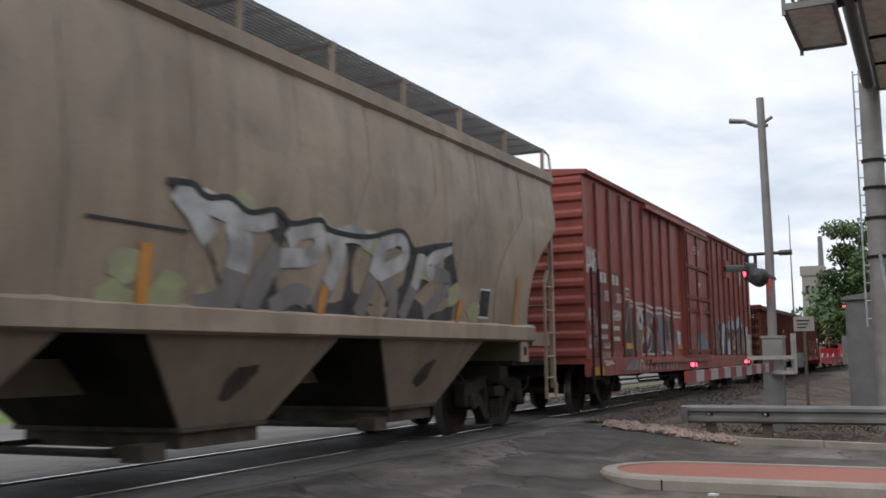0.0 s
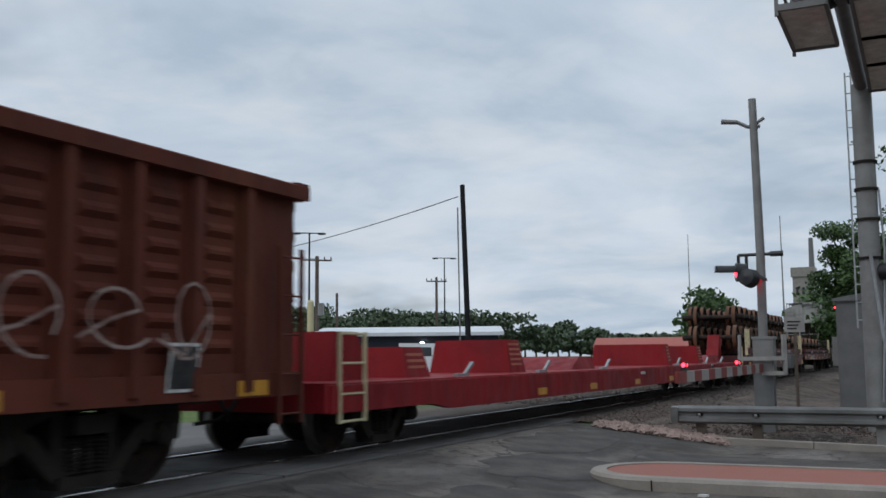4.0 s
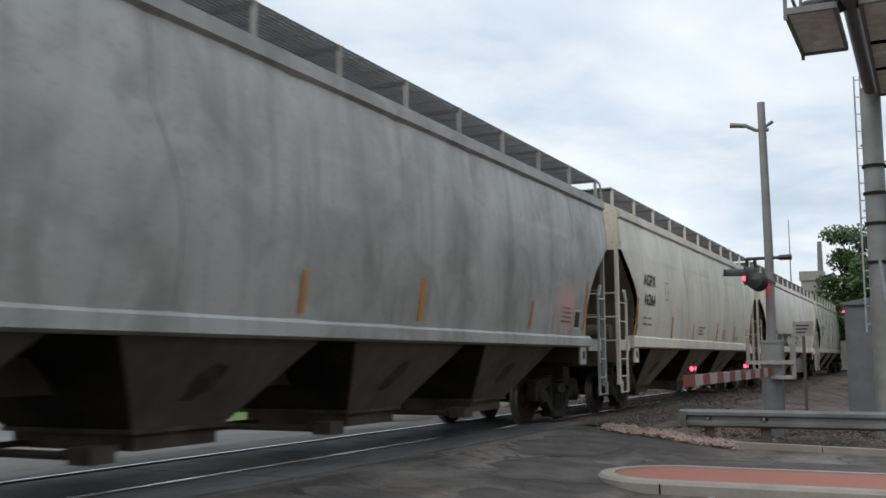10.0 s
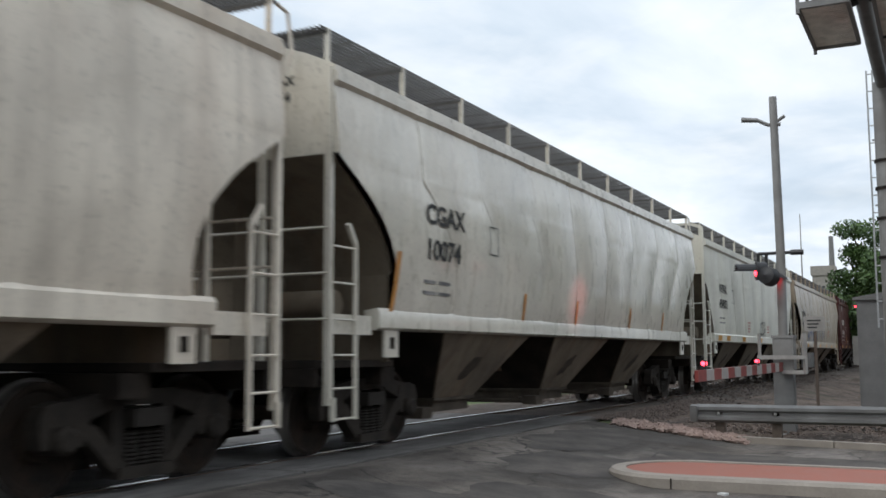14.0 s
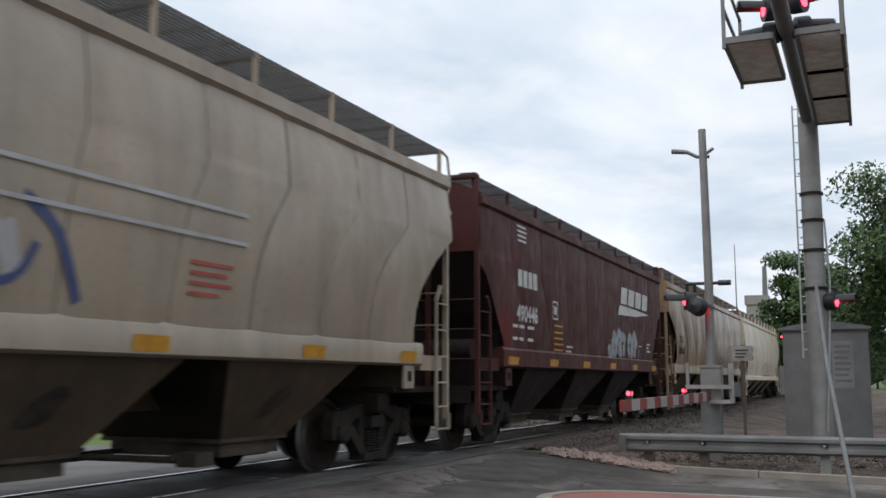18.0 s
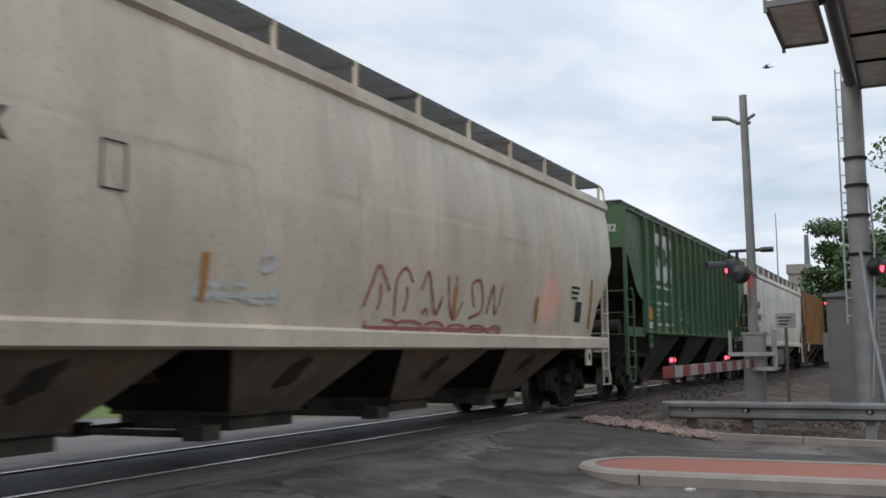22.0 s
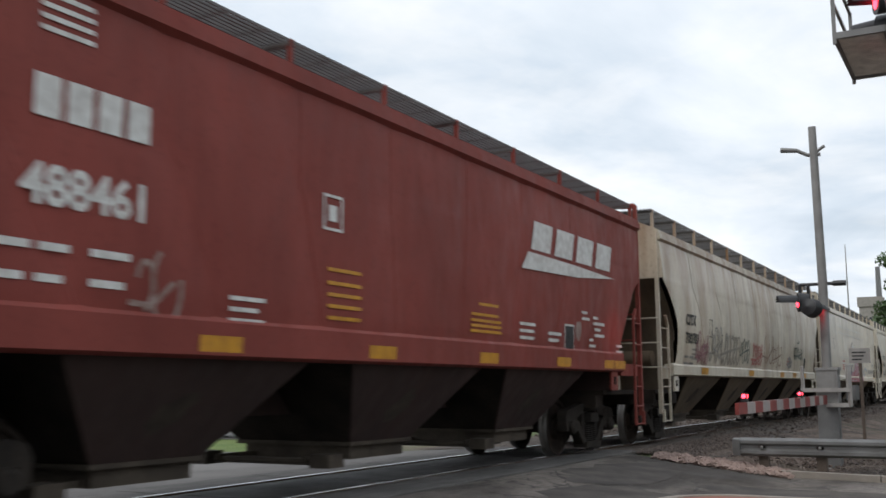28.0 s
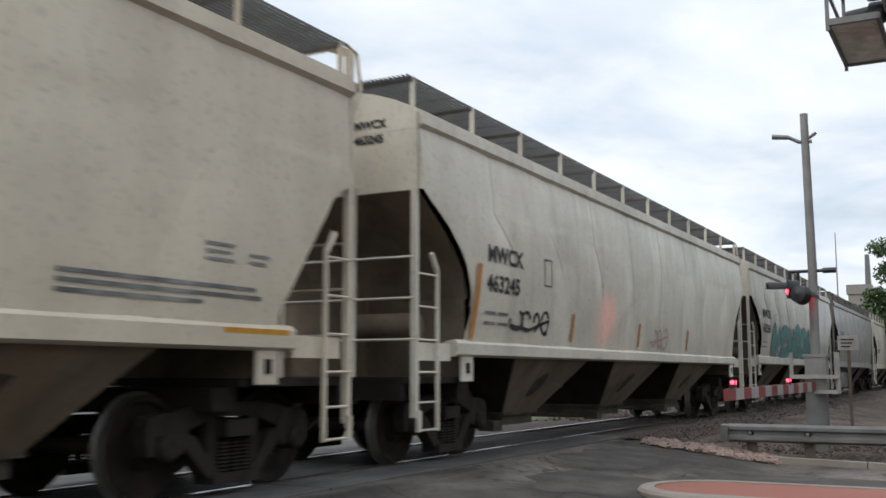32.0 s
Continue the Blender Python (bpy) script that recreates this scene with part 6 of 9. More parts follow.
# ---- boxcar, gondola and flat cars ----
def side_ladder(car, x, ya, yb, z0, z1, n, mat):
    lad = part("ladder", Geo().bar((x, ya, z0), (x, ya, z1), 0.04, 0.04, (1, 0, 0)), mat, car)
    part("ladder_rail", Geo().bar((x, yb, z0), (x, yb, z1), 0.04, 0.04, (1, 0, 0)), mat, lad)
    for k in range(n):
        z = z0 + 0.1 + (z1 - z0 - 0.2) * k / (n - 1)
        part("rung", Geo().tube((x, ya, z), (x, yb, z), 0.012, n=5), mat, lad)


def corrugated_end(car, s, H, w, z0, z1, n, mat):
    """An end wall pressed with fat level ribs."""
    pts = [(s * (H - 0.05), z0)]
    step = (z1 - z0) / n
    for k in range(n):
        a = z0 + k * step
        pts += [(s * H, a + 0.04), (s * H, a + step * 0.35), (s * (H + 0.05), a + step * 0.5), (s * (H + 0.05), a + step * 0.75), (s * H, a + step * 0.95)]
    pts += [(s * (H - 0.05), z1)]
    g = Geo().prism(pts, "x", -w, w)
    part("end_wall", g, mat, car)


def boxcar(u0, u1):
    car, L = new_car("boxcar", "red ribbed steel boxcar with graffiti along its lower side", u0, u1)
    H = L / 2
    m = paint("boxcar_red", (0.255, 0.062, 0.048), (0.08, 0.03, 0.025), 0.22, (0.12, 0.05, 0.03), 0.2, 0.5, 1.0, 0.2)
    M["box_grey"] = plain("graffiti_grey", (0.22, 0.21, 0.20), 0.6, 0, 0.4, 4, 0, (0.11, 0.08, 0.075))
    M["box_pale"] = plain("graffiti_pale_blue", (0.52, 0.58, 0.62), 0.6, 0, 0.4, 3, 0, (0.30, 0.42, 0.55))
    M["box_tan"] = plain("graffiti_tan", (0.34, 0.24, 0.18), 0.6, 0, 0.4, 3, 0, (0.22, 0.12, 0.09))
    M["box_green"] = plain("graffiti_olive", (0.14, 0.16, 0.09), 0.6, 0, 0.3, 4, 0)
    M["box_blue"] = plain("graffiti_dusty_blue", (0.15, 0.19, 0.24), 0.6, 0, 0.4, 3, 0)
    # darker boxcar red: shading of the posts painted in, door bars grimy too
    M["box_shade"] = paint("boxcar_post_shade", (0.15, 0.040, 0.033), (0.05, 0.022, 0.02), 0.4, (0.10, 0.045, 0.03), 0.3, 0.6, 2.0, 0.4)
    part("body", Geo().box(-1.50, 1.50, -H, H, 1.0, 4.72), m, car)
    g = Geo().prism([(1.58, 4.70), (1.60, 4.78), (0, 4.92), (-1.60, 4.78), (-1.58, 4.70)], "y", -H - 0.04, H + 0.04)
    part("roof", g, m, car)
    for s in (1, -1):
        g = Geo().prism([(s * 1.45, 0.76), (s * 1.56, 0.76), (s * 1.57, 1.10), (s * 1.45, 1.12)], "y", -H, H)
        part("side_sill", g, m, car)
        ys = [-8.96 + 0.889 * k for k in range(8)] + [2.75 + 0.9 * k for k in range(8)]
        for y in ys:
            if abs(y) < H - 0.15:
                g = Geo().prism([(s * 1.49, y - 0.045), (s * 1.555, y - 0.034), (s * 1.555, y + 0.034), (s * 1.49, y + 0.045)], "z", 1.12, 4.62)
                part("side_post", g, "box_shade", car)
        # sliding door with its bars
        d = part("door", Geo().box(min(s * 1.50, s * 1.60), max(s * 1.50, s * 1.60), -1.45, 1.75, 1.10, 4.55), m, car)
        for y in (-1.40, -1.12, 0.08, 1.55, 1.70):
            part("door_bar", Geo().box(min(s * 1.60, s * 1.65), max(s * 1.60, s * 1.65), y - 0.035, y + 0.035, 1.15, 4.5), "box_shade", d)
        for z in (1.25, 2.36, 2.71, 3.55, 4.5):
            part("door_bar", Geo().box(min(s * 1.60, s * 1.64), max(s * 1.60, s * 1.64), -1.4, 1.7, z - 0.045, z + 0.045), "box_shade", d)
        part("door_lever", Geo().box(min(s * 1.60, s * 1.68), max(s * 1.60, s * 1.68), 0.0, 0.35, 1.75, 2.5), m, d)
        g = Geo().box(min(s * 1.5, s * 1.66), max(s * 1.5, s * 1.66), -5.4, 1.6, 0.98, 1.06)
        g.box(min(s * 1.5, s * 1.64), max(s * 1.5, s * 1.64), -5.4, 1.6, 4.56, 4.66)
        part("door_track", g, m, car)
        corrugated_end(car, s, H, 1.49, 1.0, 4.7, 11, m)
        part("centre_sill", Geo().box(-0.3, 0.3, min(s * (H - 9), s * (H + 0.1)), max(s * (H - 9), s * (H + 0.1)), 0.72, 1.0), "steel_dark", car)
        for q in (1, -1):
            side_ladder(car, q * 1.63, s * (H - 0.0), s * (H - 0.48), 0.62, 2.85, 6, "steel_dark")
        coupler(car, s * (H + 0.1), s)
        truck(car, s * (H - 2.4))
    for q, (ya, yb, z) in enumerate(((-6.8, 6.8, 0.62), (-4.0, 3.0, 0.52))):
        part("brake_rod", Geo().path([(1.15 - 0.3 * q, ya, 0.85), (1.15 - 0.3 * q, ya + 0.4, z), (1.15 - 0.3 * q, yb - 0.4, z), (1.15 - 0.3 * q, yb, 0.85)], 0.022, 6), "steel_dark", car)
    for y in (-5.2, -2.0, 1.2, 4.6):
        part("cross_bearer", Geo().prism([(-1.42, 1.0), (1.42, 1.0), (0.4, 0.62), (-0.4, 0.62)], "y", y - 0.06, y + 0.06), "steel_dark", car)
    part("brake_cylinder", Geo().tube((0.9, -1.2, 0.62), (0.9, -0.3, 0.62), 0.16, n=14), "steel_dark", car)
    sd = RibbedSide(car, [(1.575, 0.7), (1.577, 1.10), (1.605, 1.13), (1.605, 4.6)], H)
    sd.posts, sd.flat = ys, (-1.45, 1.75)
    part("side_hatch", Geo().box(1.49, 1.63, 4.45, 5.0, 3.6, 4.15), m, car)
    M["box_panel"] = plain("dark_red_panel", (0.185, 0.048, 0.038), 0.6, 0, 0.3, 3, 0)
    M["box_brown"] = plain("graffiti_brown_wash", (0.17, 0.105, 0.085), 0.6, 0, 0.4, 3, 0, (0.23, 0.19, 0.17))
    M["box_black"] = plain("graffiti_charcoal", (0.045, 0.042, 0.042), 0.6, 0, 0.5, 3, 0, (0.10, 0.085, 0.08))
    M["worn_white"] = plain("worn_white_paint", (0.52, 0.49, 0.46), 0.6, 0, 0.4, 7, 0, (0.34, 0.26, 0.23))
    for y in (-8.86, -7.98):
        sd.bars("mark_panel", "box_panel", [(y - 0.02, y + 0.68, 1.24, 2.9)], lift=0.002)
    for y in (-8.79, -8.53, -7.91, -7.65):
        sd.bars("brand_block", "worn_white", [(y, y + 0.2, 2.63, 2.84)])
    sd.text("car_number", "worn_white", "78", -8.84, 2.25, 0.30, 0.008)
    sd.text("car_number", "worn_white", "261", -7.98, 2.25, 0.28, 0.008)
    for y, z, w in ((-8.80, 1.70, 0.22), (-8.54, 1.70, 0.22), (-8.80, 1.49, 0.22), (-8.54, 1.49, 0.2), (-7.95, 1.68, 0.5), (-7.92, 1.46, 0.48)):
        sd.bars("data_line", "worn_white", [(y, y + w, z, z + 0.09)])
    scrawl(sd, 5, -9.62, -9.0, 2.75, 3.3, "white_mark", 0.035, 6)
    scrawl(sd, 15, -9.6, -9.2, 1.75, 2.1, "worn_white", 0.04, 4)
    scrawl(sd, 16, -9.6, -9.25, 1.28, 1.6, "worn_white", 0.05, 4)
    scrawl(sd, 17, -8.0, -7.35, 1.88, 2.1, "worn_white", 0.05, 5)
    scrawl(sd, 18, -8.6, -8.2, 1.30, 1.42, "worn_white", 0.03, 4)
    sd.strokes("graffiti_line", "box_tan", [smooth_line([(-8.95, 1.2), (-9.05, 1.7), (-8.95, 1.98)]), smooth_line([(-8.0, 1.6), (-8.12, 1.9), (-8.05, 2.2)]), smooth_line([(-9.0, 1.14), (-8.5, 1.17), (-7.9, 1.15)])], 0.12, 0.01)
    sd.bars("small_square", "worn_white", [(-6.94, -6.59, 2.58, 2.62), (-6.94, -6.59, 2.36, 2.39), (-6.94, -6.91, 2.39, 2.58), (-6.62, -6.59, 2.39, 2.58)])
    sd.bars("data_line", "worn_white", [(-6.84, -6.70, 2.44, 2.52)])
    # large faded painting below the posts
    patch(sd, "graffiti_patch", "box_black", [(-7.12, 1.14), (-7.15, 2.28), (-6.65, 2.33), (-6.42, 2.0), (-6.30, 1.14)])
    patch(sd, "graffiti_patch", "box_green", [(-6.26, 1.20), (-6.28, 2.16), (-5.95, 2.05), (-5.62, 1.55)], 0.011)
    patch(sd, "graffiti_patch", "worn_white", [(-6.1, 2.05), (-5.92, 2.24), (-5.62, 2.22), (-5.46, 1.98), (-5.55, 1.74), (-5.8, 1.72), (-6.02, 1.86)], 0.013)
    patch(sd, "graffiti_patch", "box_black", [(-5.88, 1.93), (-5.78, 2.08), (-5.65, 1.95), (-5.74, 1.86)], 0.016)
    patch(sd, "graffiti_patch", "box_blue", [(-5.22, 2.18), (-4.72, 2.08), (-4.9, 1.88), (-5.2, 1.80)], 0.012)
    patch(sd, "graffiti_patch", "box_black", [(-5.7, 1.20), (-4.5, 1.20), (-4.45, 2.05), (-4.72, 1.8), (-5.0, 1.5), (-5.55, 1.45)], 0.012)
    patch(sd, "graffiti_patch", "box_blue", [(-4.13, 2.16), (-3.65, 2.16), (-3.58, 1.16), (-3.98, 1.14)], 0.012)
    patch(sd, "graffiti_patch", "box_black", [(-3.42, 2.0), (-2.72, 2.0), (-2.69, 1.54), (-3.40, 1.52)], 0.012)
    patch(sd, "graffiti_patch", "box_grey", [(-3.5, 1.18), (-2.75, 1.18), (-2.82, 1.46), (-3.12, 1.3), (-3.40, 1.47)], 0.012)
    patch(sd, "graffiti_patch", "box_pale", [(-2.15, 1.8), (-1.92, 1.72), (-1.76, 1.8), (-1.78, 1.36), (-2.1, 1.38)], 0.012)
    patch(sd, "graffiti_patch", "box_grey", [(-7.35, 0.82), (-6.95, 1.06), (-6.3, 1.06), (-6.2, 0.84)], 0.012)
    sd.strokes("graffiti_line", "worn_white", [[(-6.60, 2.36), (-6.2, 2.31), (-5.39, 2.33), (-4.6, 2.27), (-3.58, 2.30), (-2.7, 2.22), (-1.69, 2.24)],
                                               [(-6.55, 2.25), (-5.6, 2.20), (-5.39, 2.22), (-4.5, 2.13), (-3.58, 2.18), (-2.6, 2.12), (-1.69, 2.13)]], 0.06, 0.017)
    sd.strokes("graffiti_line", "box_tan", [[(-7.32, 1.14), (-6.98, 1.7), (-6.66, 2.33)], [(-6.62, 2.3), (-6.55, 1.7), (-6.42, 1.14)], [(-4.42, 1.15), (-4.30, 1.7), (-4.42, 2.1)]], 0.055, 0.017)
    sd.strokes("graffiti_line", "worn_white", [smooth_line([(-5.72, 1.17), (-5.66, 1.5), (-5.4, 1.8), (-5.22, 1.36), (-5.0, 1.72), (-4.78, 1.6), (-4.95, 1.3), (-5.3, 1.25)]), smooth_line([(-5.7, 1.16), (-5.1, 1.19), (-4.5, 1.17)]),
                                               smooth_line([(-4.8, 1.9), (-4.45, 2.2), (-4.35, 1.8)]), smooth_line([(-3.15, 2.1), (-3.0, 1.6), (-2.95, 1.3)]), smooth_line([(-3.85, 1.2), (-3.3, 1.22), (-2.75, 1.15)])], 0.05, 0.018)
    low = []
    for a in (-6.0, -5.35, -4.5, -3.4, -2.8):
        low.append(smooth_line([(a - 0.22, 0.82), (a - 0.12, 0.98), (a, 1.04), (a + 0.12, 0.96), (a + 0.2, 0.82)]))
    sd.strokes("graffiti_line", "worn_white", low, 0.06, 0.014)
    # thin washes of paint between the letters, and drips over the sill
    rw = random.Random(44)
    for y, z, w, h, mt in ((-7.05, 1.6, 0.5, 0.9, "box_black"), (-6.5, 1.35, 0.4, 0.5, "box_grey"), (-5.25, 1.65, 0.5, 0.5, "worn_white"), (-5.5, 1.45, 0.35, 0.35, "worn_white"), (-4.75, 1.5, 0.35, 0.6, "box_grey"), (-4.2, 1.55, 0.3, 0.5, "box_tan"),
                           (-3.9, 0.95, 0.7, 0.2, "box_blue"), (-2.3, 1.5, 0.5, 0.3, "box_grey"), (-1.2, 1.5, 0.5, 0.5, "box_brown"), (0.9, 1.7, 0.5, 0.5, "box_brown"), (-4.5, 0.94, 0.5, 0.16, "box_brown"), (-8.6, 1.02, 1.2, 0.12, "worn_white")):
        for _ in range(3):
            sd.blob("graffiti_patch", mt, rw, y + rw.uniform(-0.2, 0.2), z + rw.uniform(-0.5, 0.5) * h * 0.4, w * rw.uniform(0.25, 0.6), h * rw.uniform(0.3, 0.7), rw.uniform(0.006, 0.010), 12, 0.45)
    patch(sd, "graffiti_patch", "box_tan", [(2.56, 2.00), (2.73, 2.10), (3.01, 2.10), (3.18, 1.94), (3.13, 1.77), (2.99, 1.65), (3.10, 1.49), (3.07, 1.29), (2.76, 1.28), (2.58, 1.34)])
    patch(sd, "graffiti_patch", "box_pale", [(3.98, 1.18), (4.00, 1.36), (3.80, 1.45), (3.75, 1.84), (4.05, 1.92), (4.18, 2.12), (4.51, 2.12), (4.81, 2.18), (5.25, 2.18), (5.33, 2.42), (5.54, 2.36), (5.69, 2.44), (5.85, 2.24), (6.01, 2.25), (6.17, 1.94), (6.45, 2.02), (6.52, 2.18), (7.00, 2.44), (7.43, 2.38), (7.68, 2.18), (8.12, 2.08), (8.79, 2.10), (8.89, 1.84), (9.20, 1.81), (9.29, 1.53), (8.97, 1.19), (6.96, 1.16), (5.04, 1.15)], 0.010)
    patch(sd, "graffiti_patch", "box_brown", [(4.29, 1.27), (4.28, 1.62), (4.42, 1.85), (4.82, 2.15), (5.14, 2.14), (5.26, 1.80), (4.83, 1.54), (4.83, 1.17)], 0.014)
    patch(sd, "graffiti_patch", "box_brown", [(5.25, 1.87), (5.60, 1.98), (6.17, 1.92), (6.04, 1.69), (6.24, 1.58), (6.18, 1.16), (5.32, 1.15), (5.26, 1.66)], 0.014)
    patch(sd, "graffiti_patch", "box_brown", [(6.21, 1.92), (6.52, 1.98), (7.19, 2.02), (7.77, 2.01), (8.03, 1.76), (8.02, 1.17), (6.28, 1.16)], 0.014)
    patch(sd, "graffiti_patch", "box_brown", [(8.12, 1.59), (8.48, 1.42), (9.19, 1.48), (9.29, 1.19), (8.15, 1.17)], 0.014)
    patch(sd, "graffiti_patch", "box_grey", [(4.29, 1.27), (4.38, 1.72), (5.03, 1.75), (4.83, 1.54)], 0.018)
    patch(sd, "graffiti_patch", "box_grey", [(5.37, 1.59), (6.04, 1.65), (6.11, 1.31), (5.55, 1.31)], 0.018)
    patch(sd, "graffiti_patch", "box_grey", [(6.45, 1.63), (6.88, 1.96), (7.19, 1.98), (6.96, 1.32), (6.52, 1.24)], 0.018)
    sd.strokes("graffiti_line", "box_blue", [smooth_line([(3.71, 1.69), (3.47, 1.76), (3.24, 1.83), (3.19, 2.00), (3.38, 2.16), (3.62, 2.13), (3.68, 1.92), (3.51, 1.76), (3.25, 1.52), (3.22, 1.32), (3.37, 1.20), (3.64, 1.27), (3.76, 1.51), (3.63, 1.68)])], 0.15, 0.016)
    sd.strokes("graffiti_line", "box_black", [smooth_line([(4.42, 1.79), (4.82, 1.81), (5.20, 1.79), (4.83, 1.57), (4.43, 1.27)])], 0.09, 0.022)
    sd.strokes("graffiti_line", "box_black", [smooth_line([(5.25, 1.88), (5.60, 1.98), (6.11, 1.84), (5.85, 1.68), (5.26, 1.67)])], 0.09, 0.022)
    sd.strokes("graffiti_line", "box_black", [smooth_line([(6.21, 1.88), (6.52, 1.96), (6.45, 1.63), (6.31, 1.31)])], 0.09, 0.022)
    sd.strokes("graffiti_line", "box_black", [smooth_line([(6.73, 1.71), (6.88, 1.98), (7.19, 2.02), (7.11, 1.65), (6.88, 1.32)])], 0.09, 0.022)
    sd.strokes("graffiti_line", "box_black", [smooth_line([(7.35, 1.70), (7.68, 2.01), (7.99, 2.03), (7.94, 1.72)])], 0.09, 0.022)
    sd.strokes("graffiti_line", "box_black", [smooth_line([(8.12, 1.72), (8.44, 1.78), (8.54, 1.60), (8.21, 1.50)])], 0.09, 0.022)
    sd.strokes("graffiti_line", "box_black", [smooth_line([(8.62, 1.21), (8.78, 1.42), (9.19, 1.45)])], 0.09, 0.022)
    sd.strokes("graffiti_line", "box_black", [smooth_line([(4.31, 1.62), (4.25, 1.21), (4.63, 1.24)])], 0.09, 0.022)
    sd.strokes("graffiti_line", "box_black", [smooth_line([(5.86, 1.22), (6.11, 1.26), (6.25, 1.18)])], 0.09, 0.022)
    sd.strokes("graffiti_line", "box_black", [smooth_line([(4.82, 1.81), (5.03, 2.10), (4.82, 2.15), (4.52, 1.91)])], 0.09, 0.022)
    sd.strokes("graffiti_line", "worn_white", [smooth_line([(4.38, 1.43), (4.72, 1.47), (5.09, 1.62)])], 0.05, 0.025)
    sd.strokes("graffiti_line", "worn_white", [smooth_line([(5.43, 1.88), (5.79, 1.82), (5.98, 1.68)])], 0.05, 0.025)
    sd.strokes("graffiti_line", "worn_white", [smooth_line([(5.37, 1.52), (5.55, 1.60), (5.49, 1.50)])], 0.05, 0.025)
    patch(sd, "graffiti_patch", "box_blue", [(-0.2, 1.3), (-0.1, 2.1), (0.5, 2.2), (0.6, 1.75), (1.2, 1.5), (1.1, 1.25)], 0.02)
    scrawl(sd, 6, 9.2, 9.6, 2.55, 3.1, "worn_white", 0.035, 5)
    sd.blob("faded_oval", "worn_white", random.Random(2), 7.50, 3.84, 0.66, 0.66, n=20, rough=0.03)
    for k, (y, z, w) in enumerate(((-0.3, 4.10, 0.5), (-0.36, 4.02, 0.9), (-0.2, 3.94, 0.6), (0.05, 3.10, 0.45), (0.1, 3.03, 0.35))):
        sd.bars("door_label_line", "worn_white", [(y, y + w, z, z + 0.05)], lift=0.02)
    reflectors(sd, (-7.0, -2.17, 1.94, 5.6), 1.30, 1.42, 0.49, lift=0.024)
    reflectors(sd, (-9.66, 8.8), 0.78, 0.94, 0.75, lift=0.02)
    acid_box(sd, 7.22, 1.36, 0.36)
    for s in (-1, 1):
        v, f = lettering("783261", 0.26, 0.006)
        g = Geo()
        g.v, g.f = [(-0.2 + a, s * (H + 0.10), 4.40 + b) for a, b, _ in v], f
        part("end_number", g, "white_mark", car)


def gondola(u0, u1):
    car, L = new_car("gondola", "rust-brown steel gondola with ribbed and dimpled sides", u0, u1)
    H = L / 2
    m = paint("gondola_brown", (0.125, 0.034, 0.021), (0.045, 0.024, 0.019), 0.5, (0.20, 0.085, 0.04), 0.35, 0.7, 4.0, 0.45, spec=0.15)
    M["gondola"] = m
    for s in (1, -1):
        part("side_wall", Geo().box(min(s * 1.40, s * 1.46), max(s * 1.40, s * 1.46), -H, H, 0.95, 2.9), m, car)
        part("top_chord", Geo().prism([(s * 1.34, 2.84), (s * 1.60, 2.84), (s * 1.60, 2.98), (s * 1.50, 3.02), (s * 1.34, 3.0)], "y", -H - 0.1, H + 0.1), m, car)
        part("side_sill", Geo().box(min(s * 1.38, s * 1.54), max(s * 1.38, s * 1.54), -H, H, 0.78, 1.02), m, car)
        n = 25
        for k in range(n):
            y = -H + 0.9 + (L - 1.8) * k / (n - 1)
            g = Geo().prism([(s * 1.45, y - 0.09), (s * 1.575, y - 0.055), (s * 1.575, y + 0.055), (s * 1.45, y + 0.09)], "z", 0.84, 2.86)
            part("side_post", g, m, car)
        # pressed dimples between the posts
        g = Geo()
        step = (L - 1.8) / (n - 1)
        for k in range(n - 1):
            y = -H + 0.9 + step * (k + 0.5)
            for z in (1.28, 1.50, 1.72, 1.94, 2.16, 2.38, 2.60):
                a, b = y - step * 0.30, y + step * 0.30
                n0 = len(g.v)
                x0, x1 = s * 1.461, s * 1.505
                g.v += [(x0, a, z - 0.07), (x0, b, z - 0.07), (x0, b, z + 0.07), (x0, a, z + 0.07), (x1, a + 0.06, z - 0.015), (x1, b - 0.06, z - 0.015), (x1, b - 0.06, z + 0.02), (x1, a + 0.06, z + 0.02)]
                g.f += [tuple(n0 + i for i in q) for q in ((4, 5, 6, 7), (0, 1, 5, 4), (1, 2, 6, 5), (2, 3, 7, 6), (3, 0, 4, 7))]
        part("pressed_dimples", g, m, car)
        corrugated_end(car, s, H, 1.44, 0.95, 2.9, 6, m)
        part("end_chord", Geo().box(-1.58, 1.58, s * H - 0.12, s * H + 0.12, 2.86, 3.02), m, car)
        part("centre_sill", Geo().box(-0.3, 0.3, min(0, s * (H + 0.1)), max(0, s * (H + 0.1)), 0.68, 0.95), "steel_dark", car)
        for q in (1, -1):
            side_ladder(car, q * 1.60, s * (H - 0.06), s * (H - 0.45), 0.5, 2.3, 5, m)
        coupler(car, s * (H + 0.1), s)
        truck(car, s * (H - 2.5))
    part("floor", Geo().box(-1.42, 1.42, -H + 0.03, H - 0.03, 0.96, 1.06), m, car)
    g = Geo()
    rng = random.Random(9)
    for _ in range(60):
        x, y = rng.uniform(-1.1, 1.1), rng.uniform(-H + 1, H - 1)
        g.bar((x, y, 1.2), (x + rng.uniform(-0.3, 0.3), y + rng.uniform(-0.8, 0.8), rng.uniform(1.3, 2.6)), 0.15, 0.12)
    part("scrap_load", g, "rust_tread", car)
    sd = Side(car, [(1.545, 0.7), (1.545, 1.0), (1.58, 1.1), (1.58, 2.9)], H)
    g = Geo().box(0.35, 1.15, -5.75, -4.5, 0.36, 0.80).prism([(-4.5, 0.80), (-4.5, 0.40), (-4.1, 0.62), (-4.05, 0.80)], "x", 0.35, 1.15)
